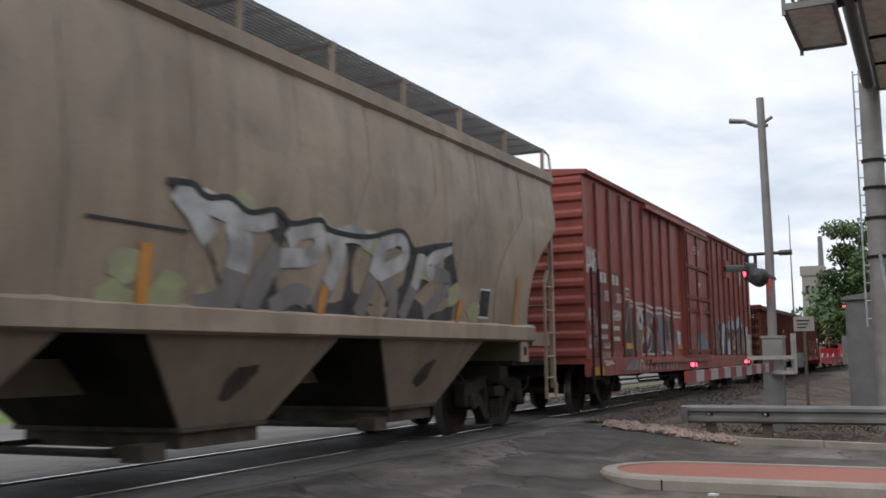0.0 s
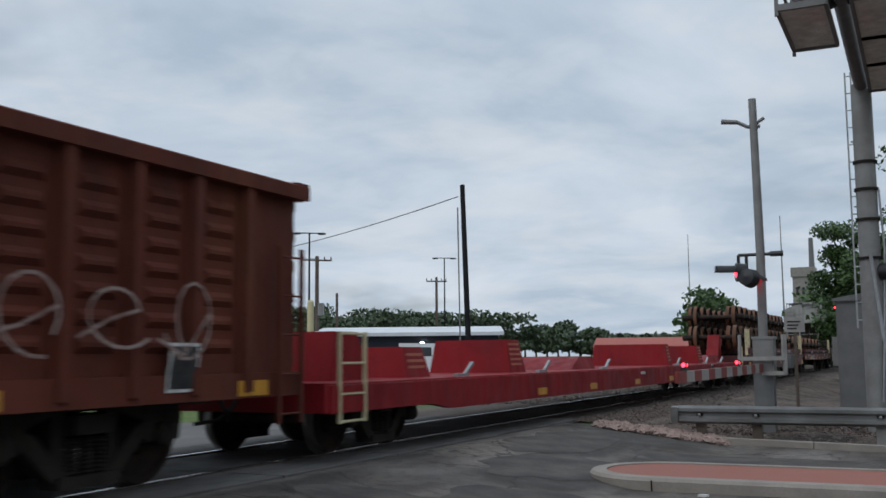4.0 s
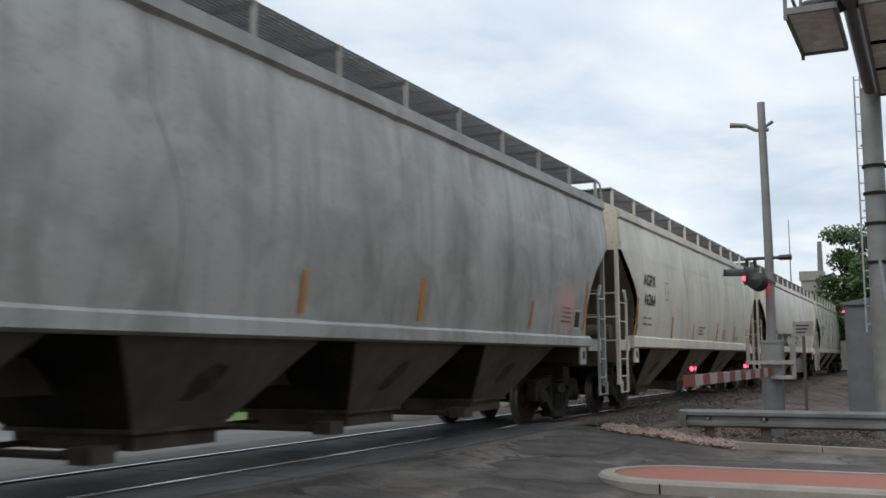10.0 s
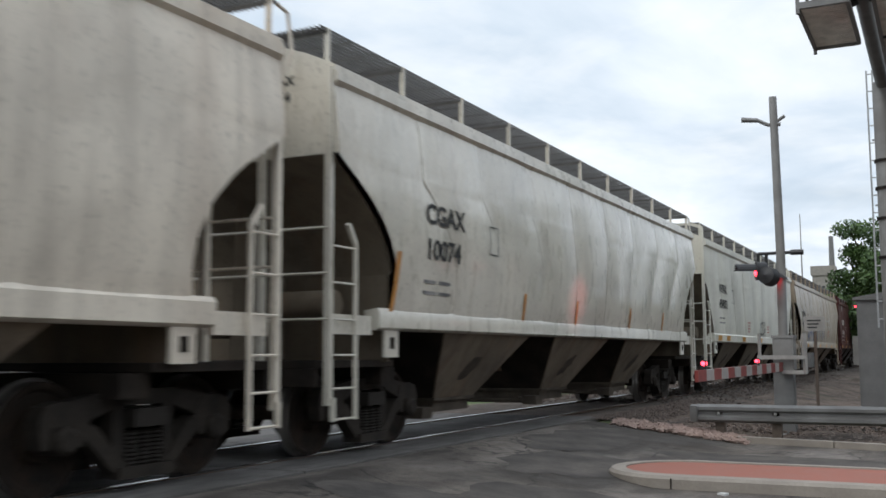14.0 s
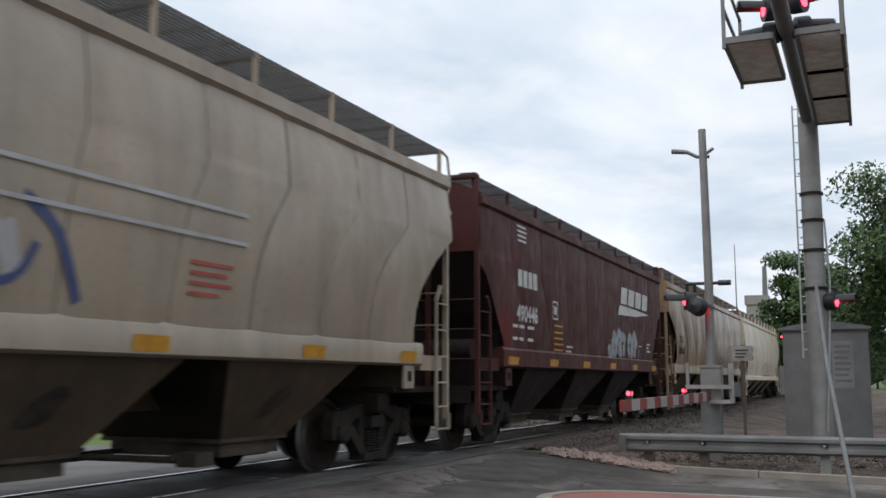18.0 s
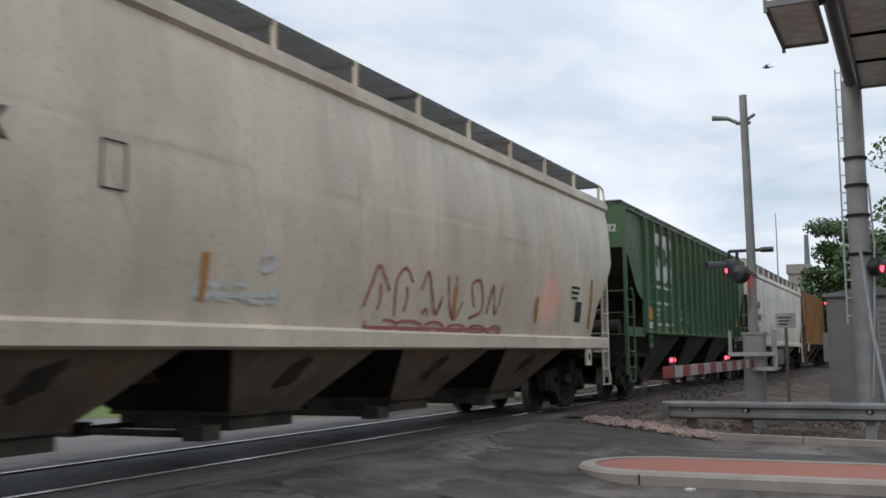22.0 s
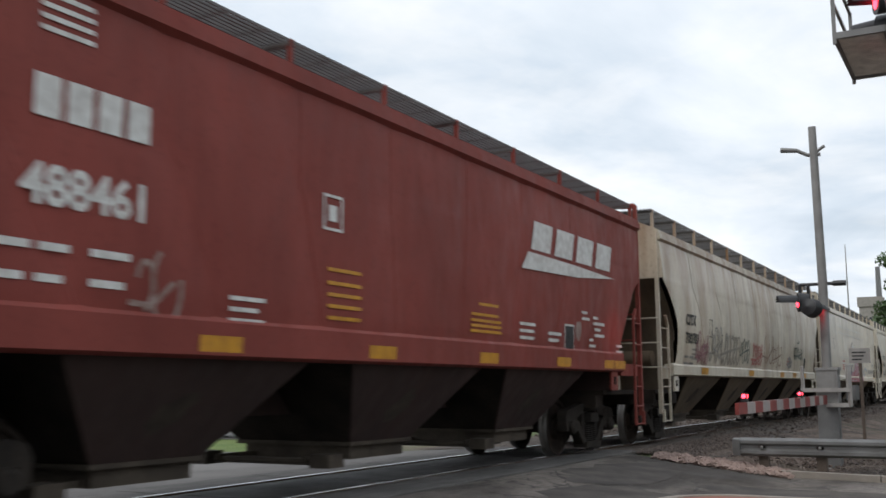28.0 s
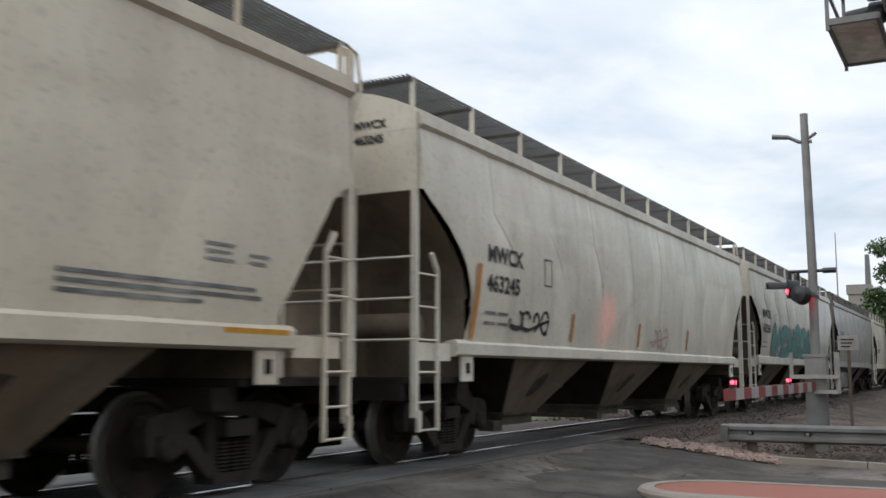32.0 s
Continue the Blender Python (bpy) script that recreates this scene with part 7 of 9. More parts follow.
    part("brake_equipment", g, "steel_dark", car)
    part("reservoir", Geo().tube((0.75, -7.4, 0.58), (0.75, -5.9, 0.58), 0.2, n=14), "steel_dark", car)
    part("brake_rod", Geo().tube((0.8, -9, 0.66), (0.8, -4, 0.66), 0.02, n=6), "steel_dark", car)
    M["faded_white"] = plain("faded_white_paint", (0.34, 0.26, 0.23), 0.7, 0, 0.4, 6, 0, (0.18, 0.09, 0.07))
    for k, y in enumerate((-6.30, -5.46, -4.68, -3.98, -3.13, -2.38)):
        for stroke in LETTER_FORMS[(k * 5 + 2) % 6]:
            sd.strokes("faded_letter", "faded_white", [smooth_line([(y + 0.46 * a, 1.32 + 0.62 * b) for a, b in stroke])], 0.075, -0.062)
    scrawl(sd, 33, -4.6, -4.3, 2.05, 2.2, "faded_white", 0.05, 1)
    for y in (5.3, 6.2, 7.1, 8.0):
        scrawl(sd, 50 + int(y), y, y + 0.7, 1.1, 1.9, "faded_white", 0.03, 1)
    reflectors(sd, (-9.4, -6.35, -3.33, -0.25, 2.83, 5.96, 9.2), 0.80, 0.95, 0.48, lift=0.004)
    sd.bars("data_patch", "white_mark", [(-3.94, -3.71, 0.82, 0.97), (-1.68, -1.47, 0.80, 0.92), (0.70, 0.91, 0.80, 0.92), (-5.45, -5.1, 0.84, 0.88), (-4.9, -4.5, 0.84, 0.88)], lift=0.004)
    acid_box(sd, 8.2, 0.9, 0.34)
    end_number(car, H + 0.11, "", "518459", "white_mark", 2.5, 0.24)
    return car


def red_flat(u0, u1):
    car, L = new_car("intermodal_flat_car", "long red deck flat car with raised shrouds and a trailer hitch", u0, u1, "flat car")
    H = L / 2
    m = paint("deck_red", (0.225, 0.011, 0.015), (0.075, 0.012, 0.013), 0.6, (0.11, 0.04, 0.03), 0.2, 0.6, 8.0, 0.4, spec=0.2)
    M["deck_red"] = m
    for s in (1, -1):
        prof = [(-H, 0.85), (-H, 0.54), (-H + 2.6, 0.54), (-H + 3.2, 0.45), (H - 3.2, 0.45), (H - 1.6, 0.47), (H, 0.52), (H, 0.85)]
        g = Geo().prism(prof, "x", min(s * 1.36, s * 1.50), max(s * 1.36, s * 1.50))
        part("side_sill", g, m, car)
        truck(car, s * (H - 1.9), "tread", 0.9)
        coupler(car, s * (H + 0.1), s)
        part("end_sill", Geo().box(-1.48, 1.48, min(s * H, s * (H + 0.1)), max(s * H, s * (H + 0.1)), 0.55, 0.88), m, car)
        M["step_cream"] = M["stanchion"]
        g = Geo()
        x, ya, yb = 1.50, s * (H - 0.18), s * (H - 0.75)
        for y in (ya, yb):
            g.bar((x, y, 0.42), (x, y, 1.46), 0.04, 0.04, (1, 0, 0))
        for z in (0.44, 0.75, 1.1, 1.44):
            g.tube((x, ya, z), (x, yb, z), 0.016, n=5)
        part("ladder", g, "step_cream", car)
    part("deck", Geo().box(-1.42, 1.42, -H, H, 0.80, 0.87), m, car)
    # cross bearers and truck-end middle platform
    g = Geo()
    for k in range(15):
        y = -H + 3 + (L - 6) * k / 14
        g.box(-1.36, 1.36, y - 0.08, y + 0.08, 0.50, 0.80)
    part("cross_bearer", g, "steel_dark", car)
    # red shrouds
    for (a, b, x0, x1, h) in ((4.0, 4.55, -1.1, 1.1, 0.60), (9.55, 10.4, -0.75, 0.82, 0.59), (-7.0, -6.2, -0.8, 0.8, 0.6), (-11.0, -10.2, -0.8, 0.8, 0.45)):
        g = Geo().frustum((x0, x1, a, b), (x0 + 0.10, x1 - 0.10, a + 0.06, b - 0.12), 0.86, 0.86 + h)
        sh = part("shroud", g, m, car)
        M["faded_orange"] = M["faded_orange"] if "faded_orange" in M else plain("faded_orange_lettering", (0.48, 0.18, 0.10), 0.6, 0, 0.3, 6, 0)
        g = Geo()
        for k in range(5):
            z = 1.0 + k * 0.09
            xx = x1 - 0.10 * (z - 0.86) / h + 0.006
            if z < 0.80 + h:
                g.poly([(xx, a + 0.12, z), (xx, b - 0.16, z), (xx, b - 0.16, z + 0.04), (xx, a + 0.12, z + 0.04)])
        part("faded_lettering", g, "faded_orange", sh)
    for (a, b) in ((10.9, 13.5), (-3.6, -1.8)):
        g = Geo().frustum((-1.2, 0.8, a, b), (-1.1, 0.7, a + 0.9, b - 0.05), 0.86, 1.14)
        part("deck_ramp", g, m, car)
    # trailer hitch
    g = Geo().prism([(13.30, 0.86), (14.10, 0.86), (14.30, 1.84), (13.92, 1.88), (13.75, 1.45)], "x", 0.30, 0.72)
    g.box(0.34, 0.68, 14.1, 14.7, 1.50, 1.74)
    part("trailer_hitch", g, m, car)
    g = Geo().prism([(-12.9, 0.86), (-11.9, 0.86), (-12.2, 1.5), (-12.8, 1.5)], "x", -0.5, 0.7)
    part("trailer_hitch", g, m, car)
    # tie-down brackets
    for y in (-10, -6.5, -2.6, 4.4, 8.45, 11.0):
        g = Geo().bar((1.25, y, 0.88), (1.28, y + 0.25, 1.07), 0.05, 0.04)
        g.bar((1.25, y - 0.3, 0.89), (1.25, y + 0.12, 0.89), 0.07, 0.05)
        part("tie_down", g, "galv", car)
    g = Geo()
    for k in range(22):
        y = -H + 1.2 + (L - 2.4) * k / 21
        g.lathe([(0.872, 0.0), (0.874, 0.08)], "z", (1.28, y, 0), 10)
    part("deck_hole", g, "steel_dark", car)
    sd = Side(car, [(1.502, 0.4), (1.502, 1.0)], H)
    reflectors(sd, (-7.5, -4.5, -1.1, 2.32, 5.61, 9.16, 11.86), 0.50, 0.62, 0.46, lift=0.006)
    acid_box(sd, 8.0, 0.53, 0.27)
    sd.bars("data_patch", "white_mark", [(-0.6, -0.2, 0.72, 0.78)])
    return car


def wheel_flat(u0, u1, number, rows):
    car, L = new_car("wheel_flat_car", "maroon flat car with racks carrying loose railway wheelsets", u0, u1, "flat car")
    H = L / 2
    m = paint("flat_maroon_" + ("a" if rows == 2 else "b"), (0.105, 0.028, 0.027), (0.045, 0.022, 0.021), 0.4, (0.13, 0.05, 0.03), 0.2, 0.6, 12.0 + rows, 0.25)
    double = rows == 2
    # the second car is shallower, with a bare dark platform ahead of its side sills
    low, top, y0, y1, rail0, rail1 = (0.56, 1.12, -H, H + 0.25, 1.17, 1.40) if double else (0.80, 1.16, -7.9, 8.45, 1.26, 1.40)
    posts = (-H + 0.25, -H + 0.82, H - 0.55, H + 0.18) if double else (7.95, 8.52)
    for s in (1, -1):
        prof = [(y0, top), (y0, low + 0.17), (y0 + 0.3, low + 0.03), (y0 + 2.9, low + 0.03), (y0 + 3.3, low), (y1 - 3.3, low), (y1 - 2.9, low + 0.03), (y1 - 0.3, low + 0.03), (y1, low + 0.17), (y1, top)]
        part("side_sill", Geo().prism(prof, "x", min(s * 1.36, s * 1.50), max(s * 1.36, s * 1.50)), m, car)
        # dark strip: the shaded slot below the rail, put into the colour
        part("rack_web", Geo().box(min(s * 1.30, s * 1.40), max(s * 1.30, s * 1.40), y0 + 0.6, y1 - 0.6, top - 0.03, rail0 + 0.02), "underside_shade", car)
        part("rack_rail", Geo().box(min(s * 1.30, s * 1.48), max(s * 1.30, s * 1.48), y0 + 0.6, y1 - 0.6, rail0, rail1), m, car)
        for y in posts if s > 0 else [q for q in posts if q > 0]:
            part("stanchion", Geo().box(s * 1.43 - 0.045, s * 1.43 + 0.045, y - 0.045, y + 0.045, top - 0.01, 2.12), "stanchion", car)
        for e in (1, -1):
            part("step_bracket", Geo().box(s * 1.44 - 0.05, s * 1.44 + 0.05, e * (H - 0.4) - 0.2, e * (H - 0.4) + 0.2, 0.45, 0.5).bar((s * 1.44, e * (H - 0.22), 0.45), (s * 1.44, e * (H - 0.22), 0.85), 0.04, 0.04).bar((s * 1.44, e * (H - 0.58), 0.45), (s * 1.44, e * (H - 0.58), 0.85), 0.04, 0.04), "steel_dark", car)
        truck(car, s * (H - 2.3))
        coupler(car, s * (H + 0.1), s)
        part("end_sill", Geo().box(-1.46, 1.46, min(s * H, s * (H + 0.1)), max(s * H, s * (H + 0.1)), 0.80, 1.10), m if double else "underside_shade", car)
    part("deck", Geo().box(-1.40, 1.40, -H, H, 1.04, 1.10), m if double else "underside_shade", car)
    # lower sill box added dark, for the shadow below the car
    part("centre_sill", Geo().box(-0.35, 0.35, -H + 0.4, H - 0.4, 0.62, 1.03).box(-0.35, 0.35, -H + 4.0, H - 4.0, 0.20 if double else 0.40, 0.63), "underside_shade", car)
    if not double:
        # platform ahead of the sills: its shade is put into the colour
        part("end_platform", Geo().box(-1.34, 1.34, -H + 0.02, y0 + 0.02, 0.84, 1.03).box(1.2, 1.35, -H + 0.25, -H + 0.55, 1.10, 1.20), "underside_shade", car)
        part("marker_plate", Geo().box(1.351, 1.358, -H + 0.5, -H + 0.7, 0.98, 1.02).box(1.351, 1.358, -H + 0.62, -H + 0.82, 0.88, 0.94), "worn_white", car)
    sd = Side(car, [(1.502, 0.5), (1.502, 1.2)], H)
    if double:
        block_mark(sd, -6.04, 0.64, 0.92, 0.25, "faded_white", 4, 0, False)
        sd.text("car_number", "worn_white", number, -4.88, 0.645, 0.345, 0.008)
        reflectors(sd, (-6.75, -2.89, 0.21, 3.4, 6.2), 0.73, 0.86, 0.48, lift=0.006)
        reflectors(sd, (-9.0, 8.95), 0.62, 0.86, 0.46, lift=0.006)
        acid_box(sd, 5.4, 0.72, 0.32)
        for y in (-8.2, -1.9, 2.2, 4.6, 6.9):
            sd.lines(y, 0.90, (0.35, 0.5, 0.3), "faded_white", 0.028, 0.06)
    else:
        block_mark(sd, -4.74, 0.84, 0.82, 0.20, "worn_white", 4, 0, False)
        sd.text("car_number", "worn_white", number, -3.76, 0.84, 0.30, 0.008)
        reflectors(sd, (-5.33, -1.9, 0.35, 2.5, 5.5), 0.83, 0.94, 0.5, lift=0.006)
        reflectors(sd, (-7.84, 8.0), 0.84, 1.02, 0.44, lift=0.006)
        acid_box(sd, 4.95, 0.83, 0.26)
        for y in (-6.3, -5.9, -1.5, 3.6, 5.9):
            sd.lines(y, 1.08, (0.5, 0.42, 0.3), "worn_white", 0.03, 0.06)
    Side(car, [(1.482, 1.1), (1.482, 1.5)], H).bars("rack_lettering", "worn_white", [(-4.3, -3.5, 1.27, 1.31), (-4.42, -3.37, 1.20, 1.24), (-0.6, 0.1, 1.25, 1.29), (3.1, 4.2, 1.30, 1.33), (2.9, 4.3, 1.23, 1.27)])
    return car, H


LOADS = []


def load_wheelsets(car, H, rows):
    """Loose wheelsets in the racks: low rows share the deck side by side, upper rows rest on them."""
    rng = random.Random(3 + rows)
    u = car["u"]
    spots = []
    if rows == 1:
        spots = [(0.05 if k % 2 else -0.04, -H + 1.0 + 1.128 * k, 1.66) for k in range(15)]
    else:
        spots = [(0.17 if k % 2 == 0 else -0.17, -H + 1.15 + 0.68 * k, 1.82) for k in range(24)]
        spots += [(0.0 if k % 2 == 0 else -0.34, -H + 2.14 + 0.645 * k, 2.64 + rng.uniform(-0.03, 0.02)) for k in range(23)]
    for x, y, z in spots:
        ob = thing("loose_wheelset", "rusty loose railway wheelset lying in a flat car rack", "wheelset", group="wheelsets carried by the flat cars")
        for name, me in zip(("wheel", "axle", "wheel"), loose_meshes()):
            part(name, me, None, ob)
        LOADS.append((ob, x, u + y, z, rng.uniform(0, 80)))


# ---- the cars in their order ----
def build_train():
    M["smoke"] = plain("washed_black_spray", (0.10, 0.10, 0.10), 0.6, 0, 0.5, 3, 0, (0.30, 0.29, 0.28))
    M["rust_line"] = plain("faded_brown_line", (0.26, 0.15, 0.12), 0.6, 0, 0.4, 5, 0)
    M["green_smoke"] = plain("grey_green_spray", (0.13, 0.15, 0.13), 0.6, 0, 0.4, 5, 0)
    D = (0.10, 0.08, 0.06)
    m = paint("tan_grey", (0.31, 0.24, 0.18), (0.14, 0.11, 0.085), 0.75, (0.15, 0.085, 0.05), 0.35, 0.5, 21, 0.55)
    # underside: the body tan made darker, with the shade below painted in
    car, sd, H = hopper("covered_hopper", "dirty tan curved-side covered hopper with silver lettered graffiti", -4.3, 16.6, m, bays=4, seams=13, seam_mat="seam_dirt", bay_x=1.05, under=paint("shaded_tan_underside", (0.20, 0.155, 0.115), (0.11, 0.085, 0.065), 0.4, (0.14, 0.08, 0.05), 0.2, 0.7, 23, 0.4))
    sd.dy = 0.95
    M["silver"] = plain("silver_spray", (0.50, 0.49, 0.48), 0.45, 0, 0.5, 2.5, 0, (0.20, 0.19, 0.19))
    M["pale_green"] = plain("pale_green_spray", (0.34, 0.36, 0.20), 0.6, 0, 0.4, 4, 0, (0.28, 0.25, 0.17))
    rng = random.Random(4)
    for y, z in ((-0.9, 1.95), (-0.4, 1.75), (0.6, 2.6), (1.9, 2.55), (3.0, 2.5), (4.4, 2.3), (5.3, 2.0), (0.1, 1.65), (-1.0, 1.65), (6.0, 1.8)):
        sd.blob("graffiti_patch", "pale_green", rng, y, z, 0.42, 0.34)
    M["silver_dim"] = plain("dull_silver_spray", (0.21, 0.195, 0.185), 0.5, 0, 0.4, 2.5, 0, (0.15, 0.135, 0.125))
    M["char"] = plain("charcoal_spray", (0.042, 0.042, 0.045), 0.6, 0, 0.5, 2.5, 0, (0.10, 0.095, 0.09))
    patch(sd, "graffiti_patch", "char", [(-0.51, 2.7), (-0.16, 2.72), (-0.01, 2.65), (0.35, 2.67), (0.66, 2.57), (1.1, 2.65), (1.36, 2.55), (1.88, 2.64), (2.07, 2.55), (2.89, 2.58), (3.71, 2.72), (4.04, 2.54), (4.64, 2.65), (5.16, 2.72), (5.41, 2.19), (5.3, 1.66), (2.88, 1.61), (1.94, 1.58), (0.76, 1.58), (0.33, 1.78), (0.04, 2.22)], 0.008)
    sd.strokes("graffiti_line", "silver", [smooth_line([(-0.38, 2.67), (-0.12, 2.49), (0.09, 2.25)])], 0.26, 0.016)
    sd.strokes("graffiti_line", "silver", [smooth_line([(-0.05, 2.61), (0.4, 2.53), (0.75, 2.5), (1.07, 2.58)])], 0.22, 0.018)
    sd.strokes("graffiti_line", "silver_dim", [smooth_line([(0.53, 2.05), (0.45, 1.78), (0.29, 1.64), (-0.03, 1.58)])], 0.34, 0.014)
    sd.strokes("graffiti_line", "silver", [smooth_line([(0.44, 2.5), (0.55, 2.27), (0.53, 2)])], 0.36, 0.016)
    sd.strokes("graffiti_line", "silver", [smooth_line([(1.31, 2.35), (1.51, 2.49), (1.88, 2.52), (1.81, 2.26), (1.21, 2.18)])], 0.2, 0.018)
    sd.strokes("graffiti_line", "silver_dim", [smooth_line([(1.21, 2.22), (0.95, 2), (0.75, 1.62)])], 0.3, 0.016)
    sd.strokes("graffiti_line", "silver_dim", [smooth_line([(1.12, 1.66), (1.51, 1.84), (1.78, 1.79)])], 0.22, 0.016)
    sd.strokes("graffiti_line", "silver", [smooth_line([(2.05, 2.42), (2.52, 2.56), (2.99, 2.52)])], 0.2, 0.018)
    sd.strokes("graffiti_line", "silver", [smooth_line([(2.3, 2.44), (2.25, 2.19), (2.1, 1.96)])], 0.27, 0.016)
    sd.strokes("graffiti_line", "silver_dim", [smooth_line([(2.14, 1.99), (1.94, 1.67)])], 0.27, 0.014)
    sd.strokes("graffiti_line", "silver", [smooth_line([(3.26, 2.52), (3.08, 2.12)])], 0.26, 0.018)
    sd.strokes("graffiti_line", "silver_dim", [smooth_line([(3.08, 2.12), (2.82, 1.65)])], 0.26, 0.014)
    sd.strokes("graffiti_line", "silver", [smooth_line([(3.22, 2.5), (3.71, 2.63), (3.79, 2.37), (3.21, 2.16)])], 0.2, 0.018)
    sd.strokes("graffiti_line", "silver_dim", [smooth_line([(3.31, 2.13), (3.58, 1.94), (3.62, 1.66)])], 0.24, 0.016)
    sd.strokes("graffiti_line", "silver", [smooth_line([(4.28, 2.5), (4.12, 2.04)])], 0.22, 0.018)
    sd.strokes("graffiti_line", "silver_dim", [smooth_line([(4.12, 2.08), (3.87, 1.66)])], 0.22, 0.014)
    sd.strokes("graffiti_line", "silver", [smooth_line([(5.15, 2.66), (4.5, 2.39), (4.63, 2.23)])], 0.18, 0.018)
    sd.strokes("graffiti_line", "silver_dim", [smooth_line([(4.55, 2.27), (5.1, 2.17), (4.45, 1.7)])], 0.2, 0.014)
    sd.strokes("graffiti_line", "black_mark", [smooth_line([(-0.51, 2.7), (-0.16, 2.72), (0.03, 2.63), (0.35, 2.67), (0.66, 2.57), (1.1, 2.65), (1.36, 2.54), (1.88, 2.64), (2.11, 2.55), (2.89, 2.56), (3.71, 2.72), (4.08, 2.51), (4.64, 2.59), (5.16, 2.7)])], 0.06, 0.022)
    sd.bars("orange_streak", "orange", [(-0.78, -0.62, 1.60, 2.15), (1.95, 2.1, 1.62, 1.95, 0.1), (5.4, 5.55, 1.6, 1.95, 0.15), (7.5, 7.6, 1.6, 2.4, 0.1)], lift=0.02)
    sd.bars("dirt_line", "black_mark", [(-1.4, -0.2, 2.28, 2.31)])
    acid_box(sd, 6.2, 1.75, 0.34)
    boxcar(18.6, 38.0)
    gondola(40.1, 60.6)
    red_flat(61.3, 89.6)
    for a, b, num, rows in ((90.7, 109.2, "923046", 2), (109.8, 127.6, "923202", 1)):
        car, H = wheel_flat(a, b, num, rows)
        load_wheelsets(car, H, rows)

    def grain(label, u0, u1, base, mark, number, streak=0.3, rusty=0.15, rust=(0.25, 0.12, 0.05), off=0.0, bands=0.56, lift=0.33, y=1.35, z=2.38, size=0.36, blotch=0.3, dirt=(0.17, 0.14, 0.105), rough=0.40, gain=1.0, coat=0.15, runs=0.12, **kw):
        base = (min(1, base[0] * 1.26 * gain), base[1] * 1.18 * gain, base[2] * 1.06 * gain)
        m = paint("hopper_paint", base, dirt, streak, rust, rusty, rough, off, blotch * 0.65, bands, 0.6, coat, runs)
        # underside: body colour at a quarter, shade below the car put into it
        u = paint("shaded_hopper_underside", (base[0] * 0.26, base[1] * 0.225, base[2] * 0.195), (0.06, 0.048, 0.038), 0.5, rust, 0.3, 0.75, off + 2, 0.6)
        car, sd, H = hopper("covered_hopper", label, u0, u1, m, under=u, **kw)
        number_block(sd, -H + y, z, mark, number, size)
        end_number(car, H, mark, number)
        sd.bars("small_square", "black_mark", [(-H + y + 2.0, -H + y + 2.3, z + 0.60, z + 0.62), (-H + y + 2.0, -H + y + 2.3, z + 0.20, z + 0.22), (-H + y + 2.0, -H + y + 2.02, z + 0.22, z + 0.6), (-H + y + 2.28, -H + y + 2.3, z + 0.22, z + 0.6)])
        return car, sd, H

    car, sd, H = grain("pale grey curved-side covered hopper with faint graffiti", 128.8, 148.7, (0.345, 0.36, 0.37), "BNGX", "20223", 0.7, 0.2, (0.19, 0.135, 0.09), off=31, gain=0.86, blotch=0.9, runs=0.25, dirt=(0.135, 0.13, 0.115), sill=(1.38, 1.57), bays=4)
    scrawl(sd, 60, -7.6, -6.6, 2.0, 2.2, "black_mark", 0.05, 3)
    sd.bars("orange_streak", "orange", [(-8.7, -8.55, 1.6, 2.5, 0.12), (-5.9, -5.8, 1.65, 2.1), (-1.0, -0.9, 1.65, 2.1), (1.68, 1.82, 1.66, 2.2, 0.05), (5.60, 5.70, 1.66, 2.12, 0.12), (8.36, 8.46, 1.70, 2.62, 0.18)])
    sd.lines(-8.3, 1.75, (0.4, 0.3), "orange", 0.04, 0.1)
    sd.lines(7.1, 2.05, (0.5, 0.6, 0.55, 0.6), "smoke", 0.035, 0.08)
    acid_box(sd, 7.9, 1.74, 0.26)
    car, sd, H = grain("cream-grey curved-side covered hopper with orange load marks", 149.8, 167.5, (0.52, 0.505, 0.46), "AGPX", "16264", 0.2, 0.12, off=37, y=1.62, gain=1.08, blotch=0.2, end_z=3.46, board=0.42)
    sd.bars("orange_streak", "orange", [(-7.9, -7.75, 1.65, 2.5, 0.12), (-4.4, -4.28, 1.65, 2.2), (-1.9, -1.8, 1.65, 2.1), (1.34, 1.48, 1.66, 2.22, 0.12), (4.34, 4.45, 1.66, 2.2, 0.12), (7.42, 7.52, 1.70, 2.68, 0.2)])
    sd.lines(2.4, 1.98, (0.42, 0.42, 0.42, 0.42), "red_mark", 0.03, 0.07)
    sd.lines(4.65, 1.82, (0.4, 0.4), "smoke", 0.03, 0.07)
    sd.lines(6.45, 2.1, (0.6, 0.5, 0.55), "smoke", 0.03, 0.08)
    sd.lines(-1.2, 2.0, (0.8, 0.6, 0.7), "red_mark", 0.04, 0.09)
    car, sd, H = grain("weathered grey covered hopper with a black graffiti panel", 168.8, 188.8, (0.49, 0.465, 0.43), "NDYX", "863362", 0.45, 0.2, off=41, y=1.6, gain=1.14, blotch=0.4, sill=(1.41, 1.66), bays=4, trucks=(1.66, 1.3))
    M["haze"] = plain("faded_grey_spray", (0.26, 0.255, 0.26), 0.6, 0, 0.4, 3, 0)
